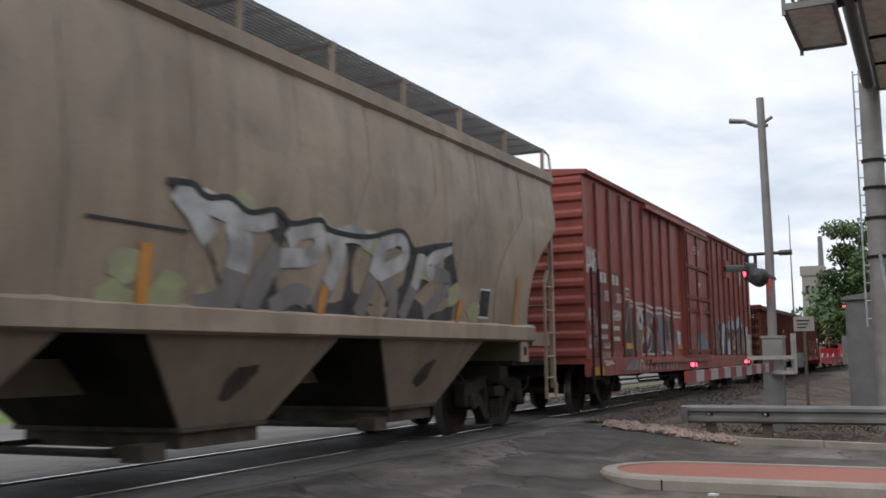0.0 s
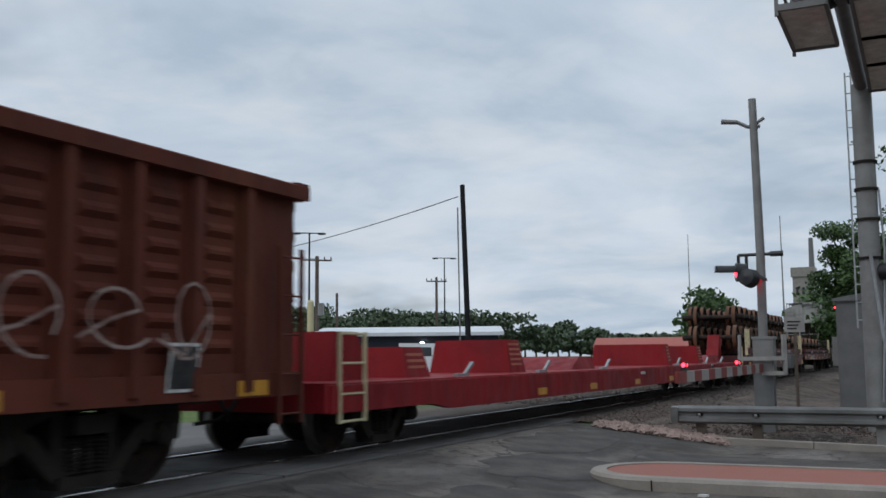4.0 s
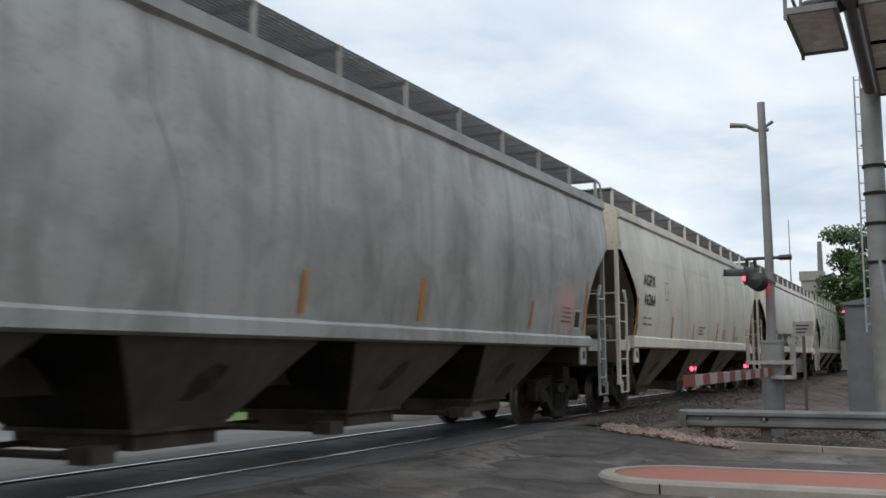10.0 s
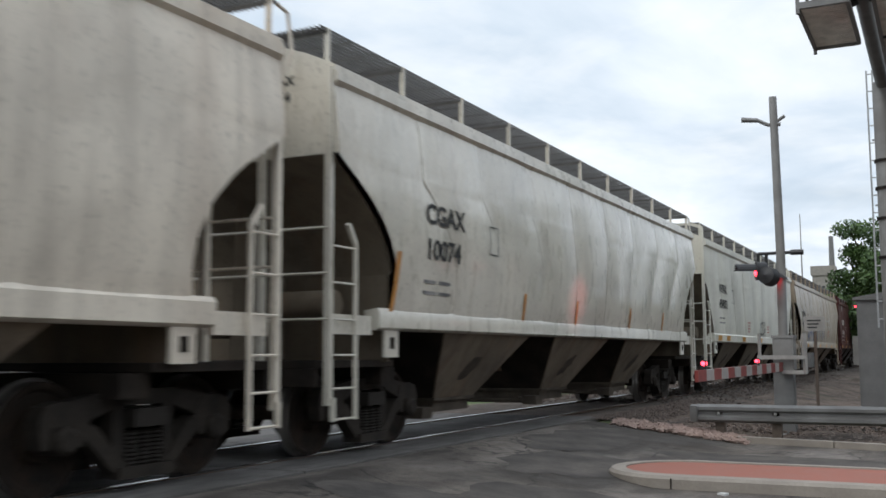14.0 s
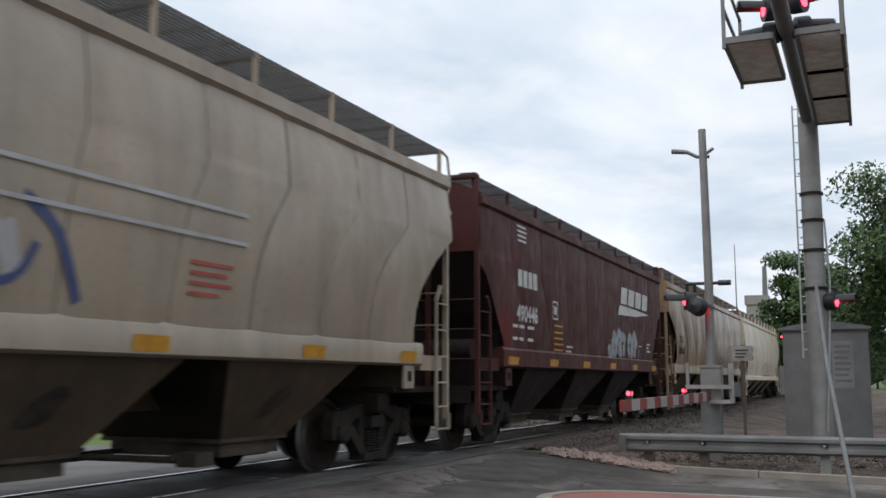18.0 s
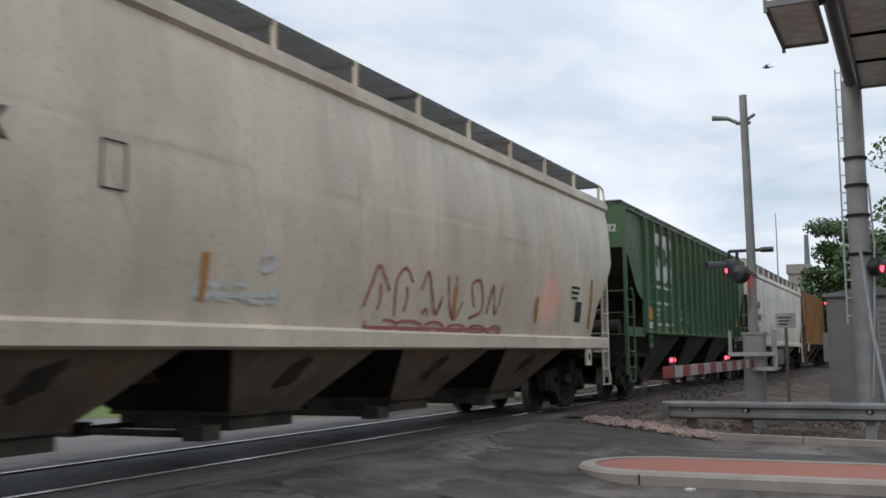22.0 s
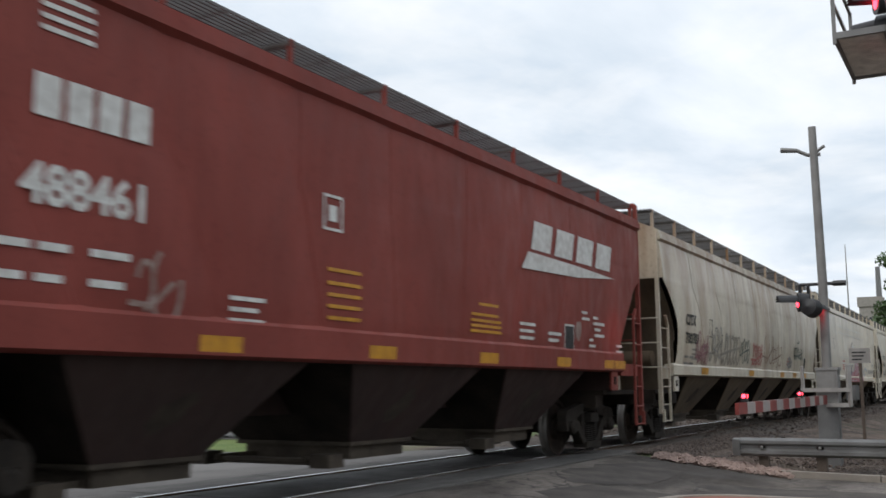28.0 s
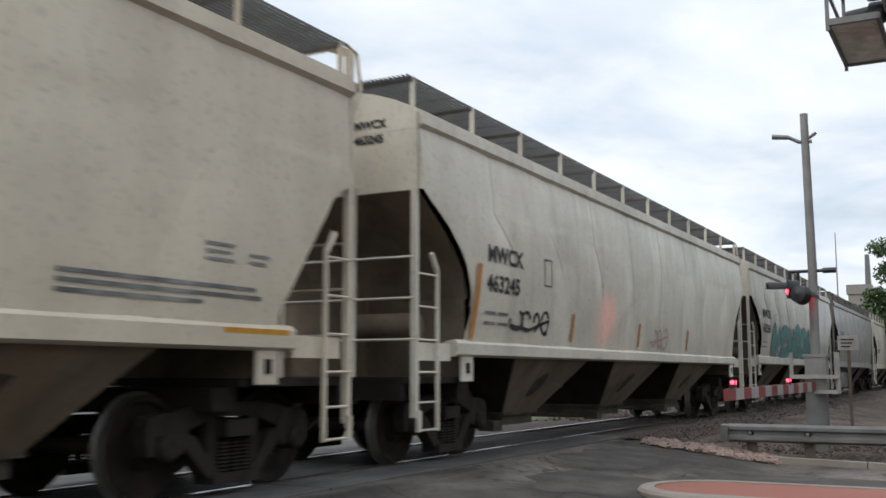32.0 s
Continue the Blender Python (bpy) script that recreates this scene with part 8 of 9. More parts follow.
    patch(sd, "graffiti_patch", "char", [(-5.69, 1.62), (-5.62, 1.97), (-5.56, 2.14), (-5.38, 2.21), (-5.14, 2.19), (-4.99, 2.1), (-4.82, 2.23), (-4.69, 2.24), (-4.56, 2.15), (-4.31, 2.17), (-4.03, 2.18), (-3.91, 2.28), (-3.79, 2.2), (-3.21, 2.23), (-2.93, 2.21), (-2.82, 2.3), (-2.64, 2.2), (-1.89, 2.24), (-1.6, 2.23), (-1.87, 1.69), (-3.46, 1.67), (-4.88, 1.66)], 0.008)
    patch(sd, "graffiti_patch", "haze", [(-2.73, 2.17), (-1.89, 2.24), (-1.1, 2.27), (-1.22, 1.67), (-2.31, 1.65), (-2.91, 1.67)], 0.007)
    sd.strokes("graffiti_line", "haze", [smooth_line([(-5.37, 1.77), (-5.07, 1.81), (-4.99, 2.03), (-5.1, 2.15)])], 0.16, 0.012)
    sd.strokes("graffiti_line", "haze", [smooth_line([(-5.32, 1.89), (-5.23, 1.96), (-5.2, 1.88)])], 0.2, 0.012)
    sd.strokes("graffiti_line", "haze", [smooth_line([(-4.42, 2.14), (-4.35, 1.97), (-4.12, 1.98), (-4.01, 2.15)])], 0.13, 0.012)
    sd.strokes("graffiti_line", "haze", [smooth_line([(-5.42, 1.66), (-5.19, 1.64), (-4.88, 1.67), (-4.54, 1.67), (-4.25, 1.7)])], 0.1, 0.012)
    sd.strokes("graffiti_line", "haze", [smooth_line([(-3.8, 1.99), (-3.55, 1.99), (-3.46, 1.75)])], 0.12, 0.012)
    sd.strokes("graffiti_line", "char", [smooth_line([(-2.33, 2.2), (-2.37, 1.93), (-2.52, 1.69)])], 0.12, 0.012)
    sd.strokes("graffiti_line", "char", [smooth_line([(-1.41, 2.22), (-1.52, 1.74)])], 0.16, 0.012)
    sd.strokes("graffiti_line", "char", [smooth_line([(0.41, 2.12), (0.91, 2.19), (0.66, 1.91), (1.09, 1.86), (1.73, 2.13), (1.82, 1.78)])], 0.05, 0.016)
    sd.strokes("graffiti_line", "char", [smooth_line([(0.91, 2.15), (1.45, 2.03), (1.72, 1.73)])], 0.06, 0.016)
    sd.strokes("graffiti_line", "char", [smooth_line([(-6.29, 2.26), (-6, 2.26), (-6.19, 2.19)])], 0.04, 0.016)
    sd.bars("orange_streak", "orange", [(-6.25, -6.13, 1.72, 2.2), (-2.9, -2.76, 1.8, 2.2), (-0.15, -0.05, 1.75, 2.15), (2.6, 2.7, 1.72, 2.05), (6.2, 6.3, 1.65, 2.1)], lift=0.03)
    scrawl(sd, 63, -6.5, -5.8, 2.13, 2.3, "black_mark", 0.06, 2)
    M["red_haze"] = plain("faded_red_spray", (0.46, 0.26, 0.23), 0.6, 0, 0.4, 3, 0, (0.46, 0.40, 0.37))
    car, sd, H = grain("grey-green covered hopper with plain dusty sides", 189.8, 207.4, (0.50, 0.50, 0.475), "CGAX", "10074", 0.25, 0.12, off=47, y=2.0, rough=0.30, coat=0.7, blotch=0.3, sill=(1.45, 1.68), bays=3)
    sd.bars("orange_streak", "orange", [(-7.6, -7.5, 1.65, 2.4, 0.1), (-3.4, -3.3, 1.65, 2.1), (-0.9, -0.8, 1.65, 2.1), (2.5, 2.6, 1.65, 2.1), (5.2, 5.3, 1.65, 2.1)])
    car, sd, H = grain("pale grey straight-sided covered hopper with yellow reflectors", 208.9, 226.4, (0.53, 0.55, 0.53), "WFRX", "454075", 0.12, 0.06, off=53, prof=STRAIGHT, y=1.85, z=2.50, blotch=0.15, sill=(1.48, 1.72), bays=3)
    reflectors(sd, (-7.3, -6.0, -3.4, 0.0, 3.2, 6.0, 7.6), None, None, 0.55, lift=0.058)
    sd.lines(-2.2, 2.15, (0.5, 0.4, 0.45, 0.3), "red_mark", 0.04, 0.1)
    scrawl(sd, 64, 0.2, 1.4, 1.7, 2.3, "black_mark", 0.04, 3)
    sd.lines(1.8, 2.1, (0.5, 0.4, 0.45), "red_mark", 0.04, 0.1)
    car, sd, H = grain("tan-grey covered hopper with blue and silver graffiti", 227.6, 246.7, (0.27, 0.232, 0.190), "TCMX", "461018", 0.5, 0.2, off=59, y=1.6, blotch=0.4, seams=12, seam_mat="seam_dirt", sill=(1.40, 1.70), bays=4)
    M["blue_line"] = plain("dark_blue_spray", (0.045, 0.065, 0.17), 0.5, 0, 0.3, 5, 0, (0.07, 0.09, 0.20))
    M["pale_silver"] = plain("pale_silver_spray", (0.44, 0.44, 0.46), 0.5, 0, 0.4, 3, 0, (0.36, 0.34, 0.33))
    patch(sd, "graffiti_patch", "pale_silver", [(-5.73, 2.49), (-5.62, 2.52), (-5.41, 2.29), (-5.12, 2.55), (-4.87, 2.54), (-4.77, 2.7), (-4.59, 2.81), (-4.38, 2.75), (-4.23, 2.66), (-3.84, 2.64), (-3.38, 2.62), (-3.04, 2.64), (-2.77, 2.49), (-2.54, 2.13), (-2.47, 1.71), (-5.69, 1.65)], 0.008)
    sd.strokes("graffiti_line", "blue_line", [smooth_line([(-5.74, 2.5), (-5.63, 2.52), (-5.43, 2.27), (-5.29, 2.4), (-5.1, 2.55), (-4.86, 2.53), (-4.8, 2.68), (-4.56, 2.8), (-4.37, 2.73), (-4.29, 2.63), (-3.86, 2.64)])], 0.13, 0.016)
    sd.strokes("graffiti_line", "blue_line", [smooth_line([(-3.76, 2.64), (-3.58, 2.79), (-3.47, 2.62), (-3.11, 2.67), (-2.85, 2.59), (-2.66, 2.29), (-2.52, 1.95), (-2.47, 1.71)])], 0.12, 0.016)
    sd.strokes("graffiti_line", "blue_line", [smooth_line([(-5.08, 2.19), (-5.16, 2.01), (-5.24, 1.87), (-5.21, 1.71)])], 0.2, 0.014)
    sd.strokes("graffiti_line", "blue_line", [smooth_line([(-4.37, 2.3), (-4.52, 2.16), (-4.57, 1.99)])], 0.22, 0.014)
    sd.strokes("graffiti_line", "blue_line", [smooth_line([(-4.05, 2.31), (-3.99, 2.12), (-3.66, 2.03)])], 0.1, 0.014)
    sd.strokes("graffiti_line", "blue_line", [smooth_line([(-3.61, 2.47), (-3.65, 2.15), (-3.58, 1.74)])], 0.13, 0.014)
    sd.strokes("graffiti_line", "blue_line", [smooth_line([(-2.81, 2.28), (-3.19, 2.22), (-3.32, 2.07)])], 0.2, 0.014)
    sd.strokes("graffiti_line", "blue_line", [smooth_line([(-3.05, 2.03), (-2.99, 1.87), (-3.4, 1.79)])], 0.16, 0.014)
    sd.strokes("graffiti_line", "blue_line", [smooth_line([(-5.71, 2), (-5.55, 1.97), (-5.56, 1.84)])], 0.24, 0.014)
    sd.strokes("graffiti_line", "blue_line", [smooth_line([(-1.79, 1.85), (-1.93, 1.99), (-1.74, 2.32), (-1.45, 2.53), (-1.13, 2.47), (-1.22, 2.23)])], 0.09, 0.014)
    sd.strokes("graffiti_line", "blue_line", [smooth_line([(-1.06, 2.55), (-0.86, 2.67), (-0.8, 2.4), (-0.9, 1.79)])], 0.1, 0.014)
    sd.strokes("graffiti_line", "blue_line", [smooth_line([(-0.86, 2.61), (0, 2.66), (-0.15, 2.32), (-0.34, 1.96)])], 0.1, 0.014)
    sd.strokes("graffiti_line", "blue_line", [smooth_line([(0.16, 2.6), (0.59, 2.45), (0.31, 2.14), (0.23, 1.83)])], 0.12, 0.014)
    sd.strokes("graffiti_line", "blue_line", [smooth_line([(0.9, 2.62), (1.29, 2.36), (1.58, 1.82)])], 0.1, 0.014)
    sd.strokes("graffiti_line", "blue_line", [smooth_line([(0.39, 1.85), (0.89, 1.98), (1.07, 2.26)])], 0.08, 0.014)
    sd.strokes("graffiti_line", "pale_silver", [smooth_line([(-1.56, 1.89), (-1.5, 2.28), (-1.26, 2.46)])], 0.2, 0.01)
    sd.strokes("graffiti_line", "pale_silver", [smooth_line([(-0.52, 1.91), (-0.52, 2.43)])], 0.2, 0.01)
    sd.strokes("graffiti_line", "pale_silver", [smooth_line([(0.89, 1.95), (0.73, 2.39)])], 0.2, 0.01)
    sd.bars("side_rail_line", "pale_silver", [(-4.6, 3.9, 2.56, 2.60), (-4.6, 3.9, 2.86, 2.90)], lift=0.035)
    reflectors(sd, (-8.2, -5.8, -3.4, -0.6, 2.3, 5.2, 7.8), None, None, 0.5, lift=0.058)
    sd.lines(3.0, 2.3, (0.7, 0.6, 0.7, 0.5), "red_mark", 0.04, 0.1)

    def brown_grain(label, u0, u1, base, number, off, faded):
        m = paint("oxide_paint", base, tuple(c * 0.55 for c in base), 0.3, (0.16, 0.06, 0.04), 0.1, 0.5, off, 0.25, spec=0.14)
        # underside: dusty brown, darkened well below the body for the shade there
        u = paint("shaded_oxide_underside", (0.026 + base[0] * 0.10, 0.022 + base[1] * 0.14, 0.020 + base[2] * 0.14), (0.03, 0.022, 0.02), 0.5, (0.08, 0.04, 0.03), 0.2, 0.8, off + 2, 0.5)
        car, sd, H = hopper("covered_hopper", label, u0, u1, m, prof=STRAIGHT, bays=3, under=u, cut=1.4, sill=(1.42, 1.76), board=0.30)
        k = (u1 - u0) / 16.7
        ds, dn, dz = (0.0, -0.38, 0.0) if faded else (-1.35, -0.35, -0.2)
        block_mark(sd, -5.5 + dn, 3.14 + dz, 1.2, 0.32, "white_mark", 4, 0, False)
        sd.text("car_number", "white_mark", number, -5.58 + dn, 2.50 + dz, 0.42, 0.012)
        block_mark(sd, 2.62 * k + 0.42 * faded, 3.20, 3.7 * k, 0.44, "white_mark", 4, 0.3)
        sd.bars("small_square", "white_mark", [(a + ds, b + ds, c + 1.7 * dz, d + 1.7 * dz) for a, b, c, d in ((-2.3, -1.95, 3.13, 3.16), (-2.3, -1.95, 2.78, 2.81), (-2.3, -2.27, 2.81, 3.13), (-1.98, -1.95, 2.81, 3.13), (-2.2, -2.05, 2.88, 3.05))])
        for y, z, w in ((-2.2, 2.36, 0.62), (-2.2, 2.22, 0.62), (-2.2, 2.10, 0.62), (-2.2, 1.98, 0.62), (-2.2, 1.86, 0.62), (1.26, 2.24, 0.57), (1.04, 2.10, 0.8), (1.02, 2.02, 0.9), (1.02, 1.95, 0.9), (1.0, 1.88, 0.94)):
            sd.bars("notice_line", "yellow", [(y + (ds if y < 0 else 0), y + w + (ds if y < 0 else 0), z + 0.3 * dz, z + 0.038 + 0.3 * dz)])
        sd.lines(-3.7 if faded else -2.67, 1.95 + 0.3 * dz, (0.5, 0.4, 0.5), "white_mark", 0.04, 0.1)
        sd.bars("data_line", "white_mark", [(-6.15, -5.85, 2.16, 2.22), (-5.78, -5.5, 2.16, 2.22), (-5.3, -4.9, 2.16, 2.22), (-6.15, -5.9, 1.93, 1.99), (-5.8, -5.55, 1.93, 1.99), (-5.3, -4.95, 1.93, 1.99)])
        sd.bars("data_line", "white_mark", [(-5.85, -5.35, 4.06 - 0.09 * i, 4.10 - 0.09 * i) for i in range(4)])
        sd.lines(3.6, 1.95, (0.5, 0.4), "white_mark", 0.05, 0.1)
        sd.lines(5.6, 2.2, (0.5, 0.3, 0.5), "white_mark", 0.05, 0.1)
        acid_box(sd, 4.6 - 0.3 * faded, 1.75, 0.34)
        reflectors(sd, [(-6.9 + 2.72 * i) * k for i in range(6)], None, None, 0.56, lift=0.058)
        end_number(car, H, "", number, "white_mark")
        return car, sd, H

    car, sd, H = brown_grain("dark brown covered hopper with white marks and graffiti", 248.1, 263.7, (0.080, 0.029, 0.026), "490446", 67, 0)
    M["blue_grey"] = plain("blue_grey_spray", (0.38, 0.42, 0.47), 0.5, 0, 0.4, 4, 0)
    graffiti(sd, 24, 1.2, 4.3, 1.7, 2.5, "blue_grey", "faded_white", 5, None, "pale blue-grey letter forms")
    car, sd, H = grain("cream covered hopper heavily streaked with rust", 264.9, 284.5, (0.295, 0.235, 0.165), "TILX", "636163", 0.7, 0.95, (0.175, 0.072, 0.026), off=71, bands=0.40, y=1.55, z=2.1, size=0.3, blotch=0.3, dirt=(0.20, 0.12, 0.07), sill=(1.42, 1.72), bays=4, runs=0.75)
    sd.bars("orange_streak", "orange", [(-8.45, -8.35, 1.62, 2.1, 0.1), (-4.3, -4.22, 1.65, 2.1), (-5.2, -4.3, 1.65, 1.70), (-1.2, -1.12, 1.65, 2.1), (-1.1, -0.4, 1.65, 1.70), (3.2, 3.28, 1.65, 2.1)], lift=0.02)
    scrawl(sd, 65, 1.0, 2.4, 1.7, 2.2, "black_mark", 0.04, 3)
    scrawl(sd, 66, 6.3, 7.6, 1.7, 2.3, "smoke", 0.05, 3)
    car, sd, H = grain("cream covered hopper with thin red graffiti", 285.6, 304.9, (0.46, 0.425, 0.36), "CRDX", "15487", 0.18, 0.15, runs=0.3, off=79, y=2.3, gain=1.15, z=2.3, size=0.34, blotch=0.2, sill=(1.20, 1.43), bays=4, board=0.36, end_z=3.0, end_shape=((1.2, 1.2), (1.43, 1.2), (2.04, 0.98), (2.95, 0.0)))
    M["pink_line"] = plain("faded_red_line", (0.48, 0.17, 0.15), 0.6, 0, 0.4, 5, 0)
    for k in range(6):
        for stroke in LETTER_FORMS[(k * 5 + 1) % 6]:
            sd.strokes("graffiti_line", "pink_line", [smooth_line([(-0.95 + 0.76 * k + 0.66 * a, 1.62 + 0.62 * b) for a, b in stroke])], 0.05, 0.012)
    scrawl(sd, 92, -0.9, 3.5, 1.42, 1.58, "pink_line", 0.04, 6)
    scrawl(sd, 68, -4.1, -2.7, 1.66, 1.84, "white_mark", 0.05, 5)
    scrawl(sd, 93, -3.1, -2.85, 1.95, 2.2, "white_mark", 0.06, 1)
    acid_box(sd, 7.2, 1.72, 0.36)
    sd.lines(6.9, 2.35, (0.5, 0.45, 0.4), "black_mark", 0.05, 0.1)
    sd.bars("orange_streak", "orange", [(-8.2, -8.08, 1.65, 2.5, 0.1), (-4.0, -3.9, 1.65, 2.1), (1.6, 1.7, 1.65, 2.1), (5.0, 5.1, 1.65, 2.1), (8.1, 8.22, 1.6, 2.6)], lift=0.02)

    # green ribbed hopper
    m = paint("green_paint", (0.070, 0.150, 0.074), (0.045, 0.062, 0.036), 0.45, (0.12, 0.085, 0.04), 0.3, 0.5, 83, 0.35, runs=0.6)
    # underside: grey-brown paint with the shade below the car in its colour
    u = paint("shaded_green_underside", (0.055, 0.050, 0.042), (0.03, 0.025, 0.022), 0.5, (0.08, 0.05, 0.03), 0.3, 0.8, 85, 0.5)
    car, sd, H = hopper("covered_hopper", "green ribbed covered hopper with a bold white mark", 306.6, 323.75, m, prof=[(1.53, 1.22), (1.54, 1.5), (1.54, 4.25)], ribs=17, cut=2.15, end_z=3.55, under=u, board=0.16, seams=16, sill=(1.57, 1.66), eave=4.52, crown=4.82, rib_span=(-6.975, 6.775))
    ry = [-6.6 + 13.75 * k / 16 for k in range(17)]
    zz = Side(car, [(1.54, 1.2), (1.54, 4.4)], H)
    zz.dy = -0.375
    top = [(-5.47, 3.87), (-5.31, 4.20), (-4.0, 4.20), (-3.74, 4.05), (-3.70, 3.80), (-3.98, 3.62), (-4.20, 3.64), (-4.22, 3.84), (-4.60, 3.84), (-4.72, 3.60), (-5.0, 3.88)]
    bot = [(-5.82, 2.99), (-5.67, 3.30), (-5.08, 3.32), (-5.08, 3.58), (-4.62, 3.36), (-4.2, 3.40), (-4.15, 3.55), (-3.95, 3.43), (-3.95, 3.10), (-4.25, 2.94)]
    for shape in (top, bot):
        patch(zz, "brand_shape", "white_mark", shape, 0.02)
    for y in ry:
        if -5.6 < y < -3.8:
            for a, b in ((3.85, 4.12), (2.97, 3.32), (2.76, 2.83), (2.35, 2.42), (1.80, 1.87)):
                zz.bars("brand_shape", "white_mark", [(y - 0.05, y + 0.05, a, b)], lift=0.109)
    zz.bars("brand_line", "white_mark", [(-5.82, -3.79, 2.76, 2.83)], lift=0.03)
    for z in (2.35, 1.80):
        zz.bars("brand_line", "white_mark", [(-5.82, -3.79, z, z + 0.07)], lift=0.03)
    zz.lines(-5.4, 2.18, (0.4, 0.3), "white_mark", 0.06, 0.13)
    zz.lines(-4.0, 2.18, (0.4, 0.3), "white_mark", 0.06, 0.13)
    zz.bars("orange_panel", "yellow", [(-6.38, -5.85, 1.95, 2.25)], lift=0.03)
    zz.bars("grey_patch", "white_mark", [(-6.3, -5.9, 1.72, 1.88)], lift=0.03)
    M["teal"] = plain("teal_spray", (0.09, 0.30, 0.27), 0.6, 0, 0.4, 4, 0)
    scrawl(zz, 70, -2.6, -1.9, 1.9, 2.3, "white_mark", 0.05, 2)
    zz.blob("graffiti_patch", "teal", random.Random(5), -1.4, 2.05, 0.7, 0.4, 0.03)
    M["pale_teal"] = plain("pale_teal_spray", (0.22, 0.36, 0.40), 0.6, 0, 0.4, 5, 0)
    M["dim_green"] = plain("dim_green_spray", (0.035, 0.075, 0.045), 0.6, 0, 0.4, 4, 0, (0.05, 0.10, 0.055))
    scrawl(zz, 71, 4.3, 4.95, 1.74, 1.97, "pale_teal", 0.045, 4)
    scrawl(zz, 76, 0.62, 1.3, 2.3, 2.75, "dim_green", 0.07, 3)
    scrawl(zz, 77, 2.45, 3.0, 2.0, 2.3, "dim_green", 0.05, 3)
    zz.bars("orange_panel", "orange", [(6.80, 7.02, 2.0, 2.24)], lift=0.03)
    zz.bars("stencil_patch", "faded_white", [(0.05, 0.40, 1.86, 2.0)], lift=0.03)
    zz.lines(0.75, 1.86, (0.4, 0.35, 0.4), "pale_teal", 0.025, 0.07)
    zz.bars("stencil_patch", "yellow", [(5.35, 5.6, 1.68, 1.80)], lift=0.03)
    acid_box(zz, 5.28, 1.90, 0.33)
    reflectors(zz, (-4.8, -2.6, 0.2, 1.8, 4.4), 1.62, 1.75, 0.45, lift=0.03)
    end_number(car, H, "", "471982", "white_mark", 3.95, 0.24)
    car, sd, H = grain("off-white straight-sided covered hopper with pressed lines", 325.15, 344.4, (0.50, 0.485, 0.445), "FURX", "863667", 0.12, 0.08, off=89, prof=STRAIGHT, y=1.68, z=2.40, size=0.40, blotch=0.15, sill=(1.33, 1.54), bays=4)
    sd.bars("pressed_line", "ridge_cream", [(-3.9, 4.8, 3.42, 3.45), (-3.9, 4.8, 3.62, 3.65), (-3.9, 4.8, 2.05, 2.08), (-3.9, 4.8, 2.32, 2.35)], lift=0.022)
    reflectors(sd, (-8.5, -5.0, -1.6, 1.8, 5.2, 8.4), None, None, 0.6, "orange", lift=0.058)
    sd.lines(-3.6, 2.2, (0.6, 0.7, 0.6), "red_mark", 0.035, 0.09)
    sd.lines(1.4, 2.2, (0.6, 0.7, 0.6), "red_mark", 0.035, 0.09)
    sd.lines(-6.2, 1.85, (1.6, 0.9), "black_mark", 0.035, 0.09)

    # brown ribbed hopper with white number panels
    m = paint("worn_brown", (0.205, 0.108, 0.060), (0.060, 0.040, 0.030), 0.6, (0.23, 0.11, 0.04), 0.4, 0.65, 97, 0.45)
    # underside: the body brown darkened, shade put into the paint
    u = paint("shaded_brown_underside", (0.085, 0.048, 0.027), (0.045, 0.03, 0.02), 0.5, (0.16, 0.08, 0.03), 0.4, 0.8, 99, 0.5)
    M["rib_ochre"] = paint("rib_ochre", (0.40, 0.21, 0.085), (0.13, 0.075, 0.035), 0.5, (0.2, 0.1, 0.04), 0.4, 0.6, 98, 0.4)
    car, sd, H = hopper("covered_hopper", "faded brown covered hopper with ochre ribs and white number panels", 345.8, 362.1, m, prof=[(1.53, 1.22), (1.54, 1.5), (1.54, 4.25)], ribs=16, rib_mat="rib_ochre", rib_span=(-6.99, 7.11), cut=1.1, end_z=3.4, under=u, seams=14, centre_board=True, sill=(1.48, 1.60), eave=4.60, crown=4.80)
    zz = Side(car, [(1.54, 1.2), (1.54, 4.4)], H)
    M["panel_white"] = plain("white_number_panel", (0.66, 0.66, 0.64), 0.6, 0, 0.15, 4, 0)
    r = [-6.99 + 0.94 * k for k in range(16)]
    for k, (top, low, z0, z1) in enumerate((("NO", "83", 2.20, 3.12), ("KL", "05", 2.03, 3.12), ("", "26", 2.03, 3.12))):
        y0, y1 = r[k] + 0.08, r[k + 1] - 0.08
        zz.bars("number_panel", "panel_white", [(y0, y1, z0, z1)], lift=0.02)
        for j, tx in enumerate((top, low)):
            if tx:
                zz.text("panel_text", "black_mark", tx, y0 + 0.13, z0 + (0.64 if j == 0 else 0.19) - (0 if z0 < 2.1 else 0.12), 0.45, 0.012, lift=0.03, stretch=1.0)
    M["ghost_dark"] = plain("ghost_lettering", (0.10, 0.062, 0.040), 0.7, 0, 0.4, 2, 0, (0.16, 0.088, 0.050))
    forms = ("O", "H", "I", "O", "H", "I", "H", "O", "O", "I", "H", "I")
    for k, c in enumerate(forms):
        a, b, lo, hi = r[k] + 0.14, r[k] + 0.80, 3.24, 4.18
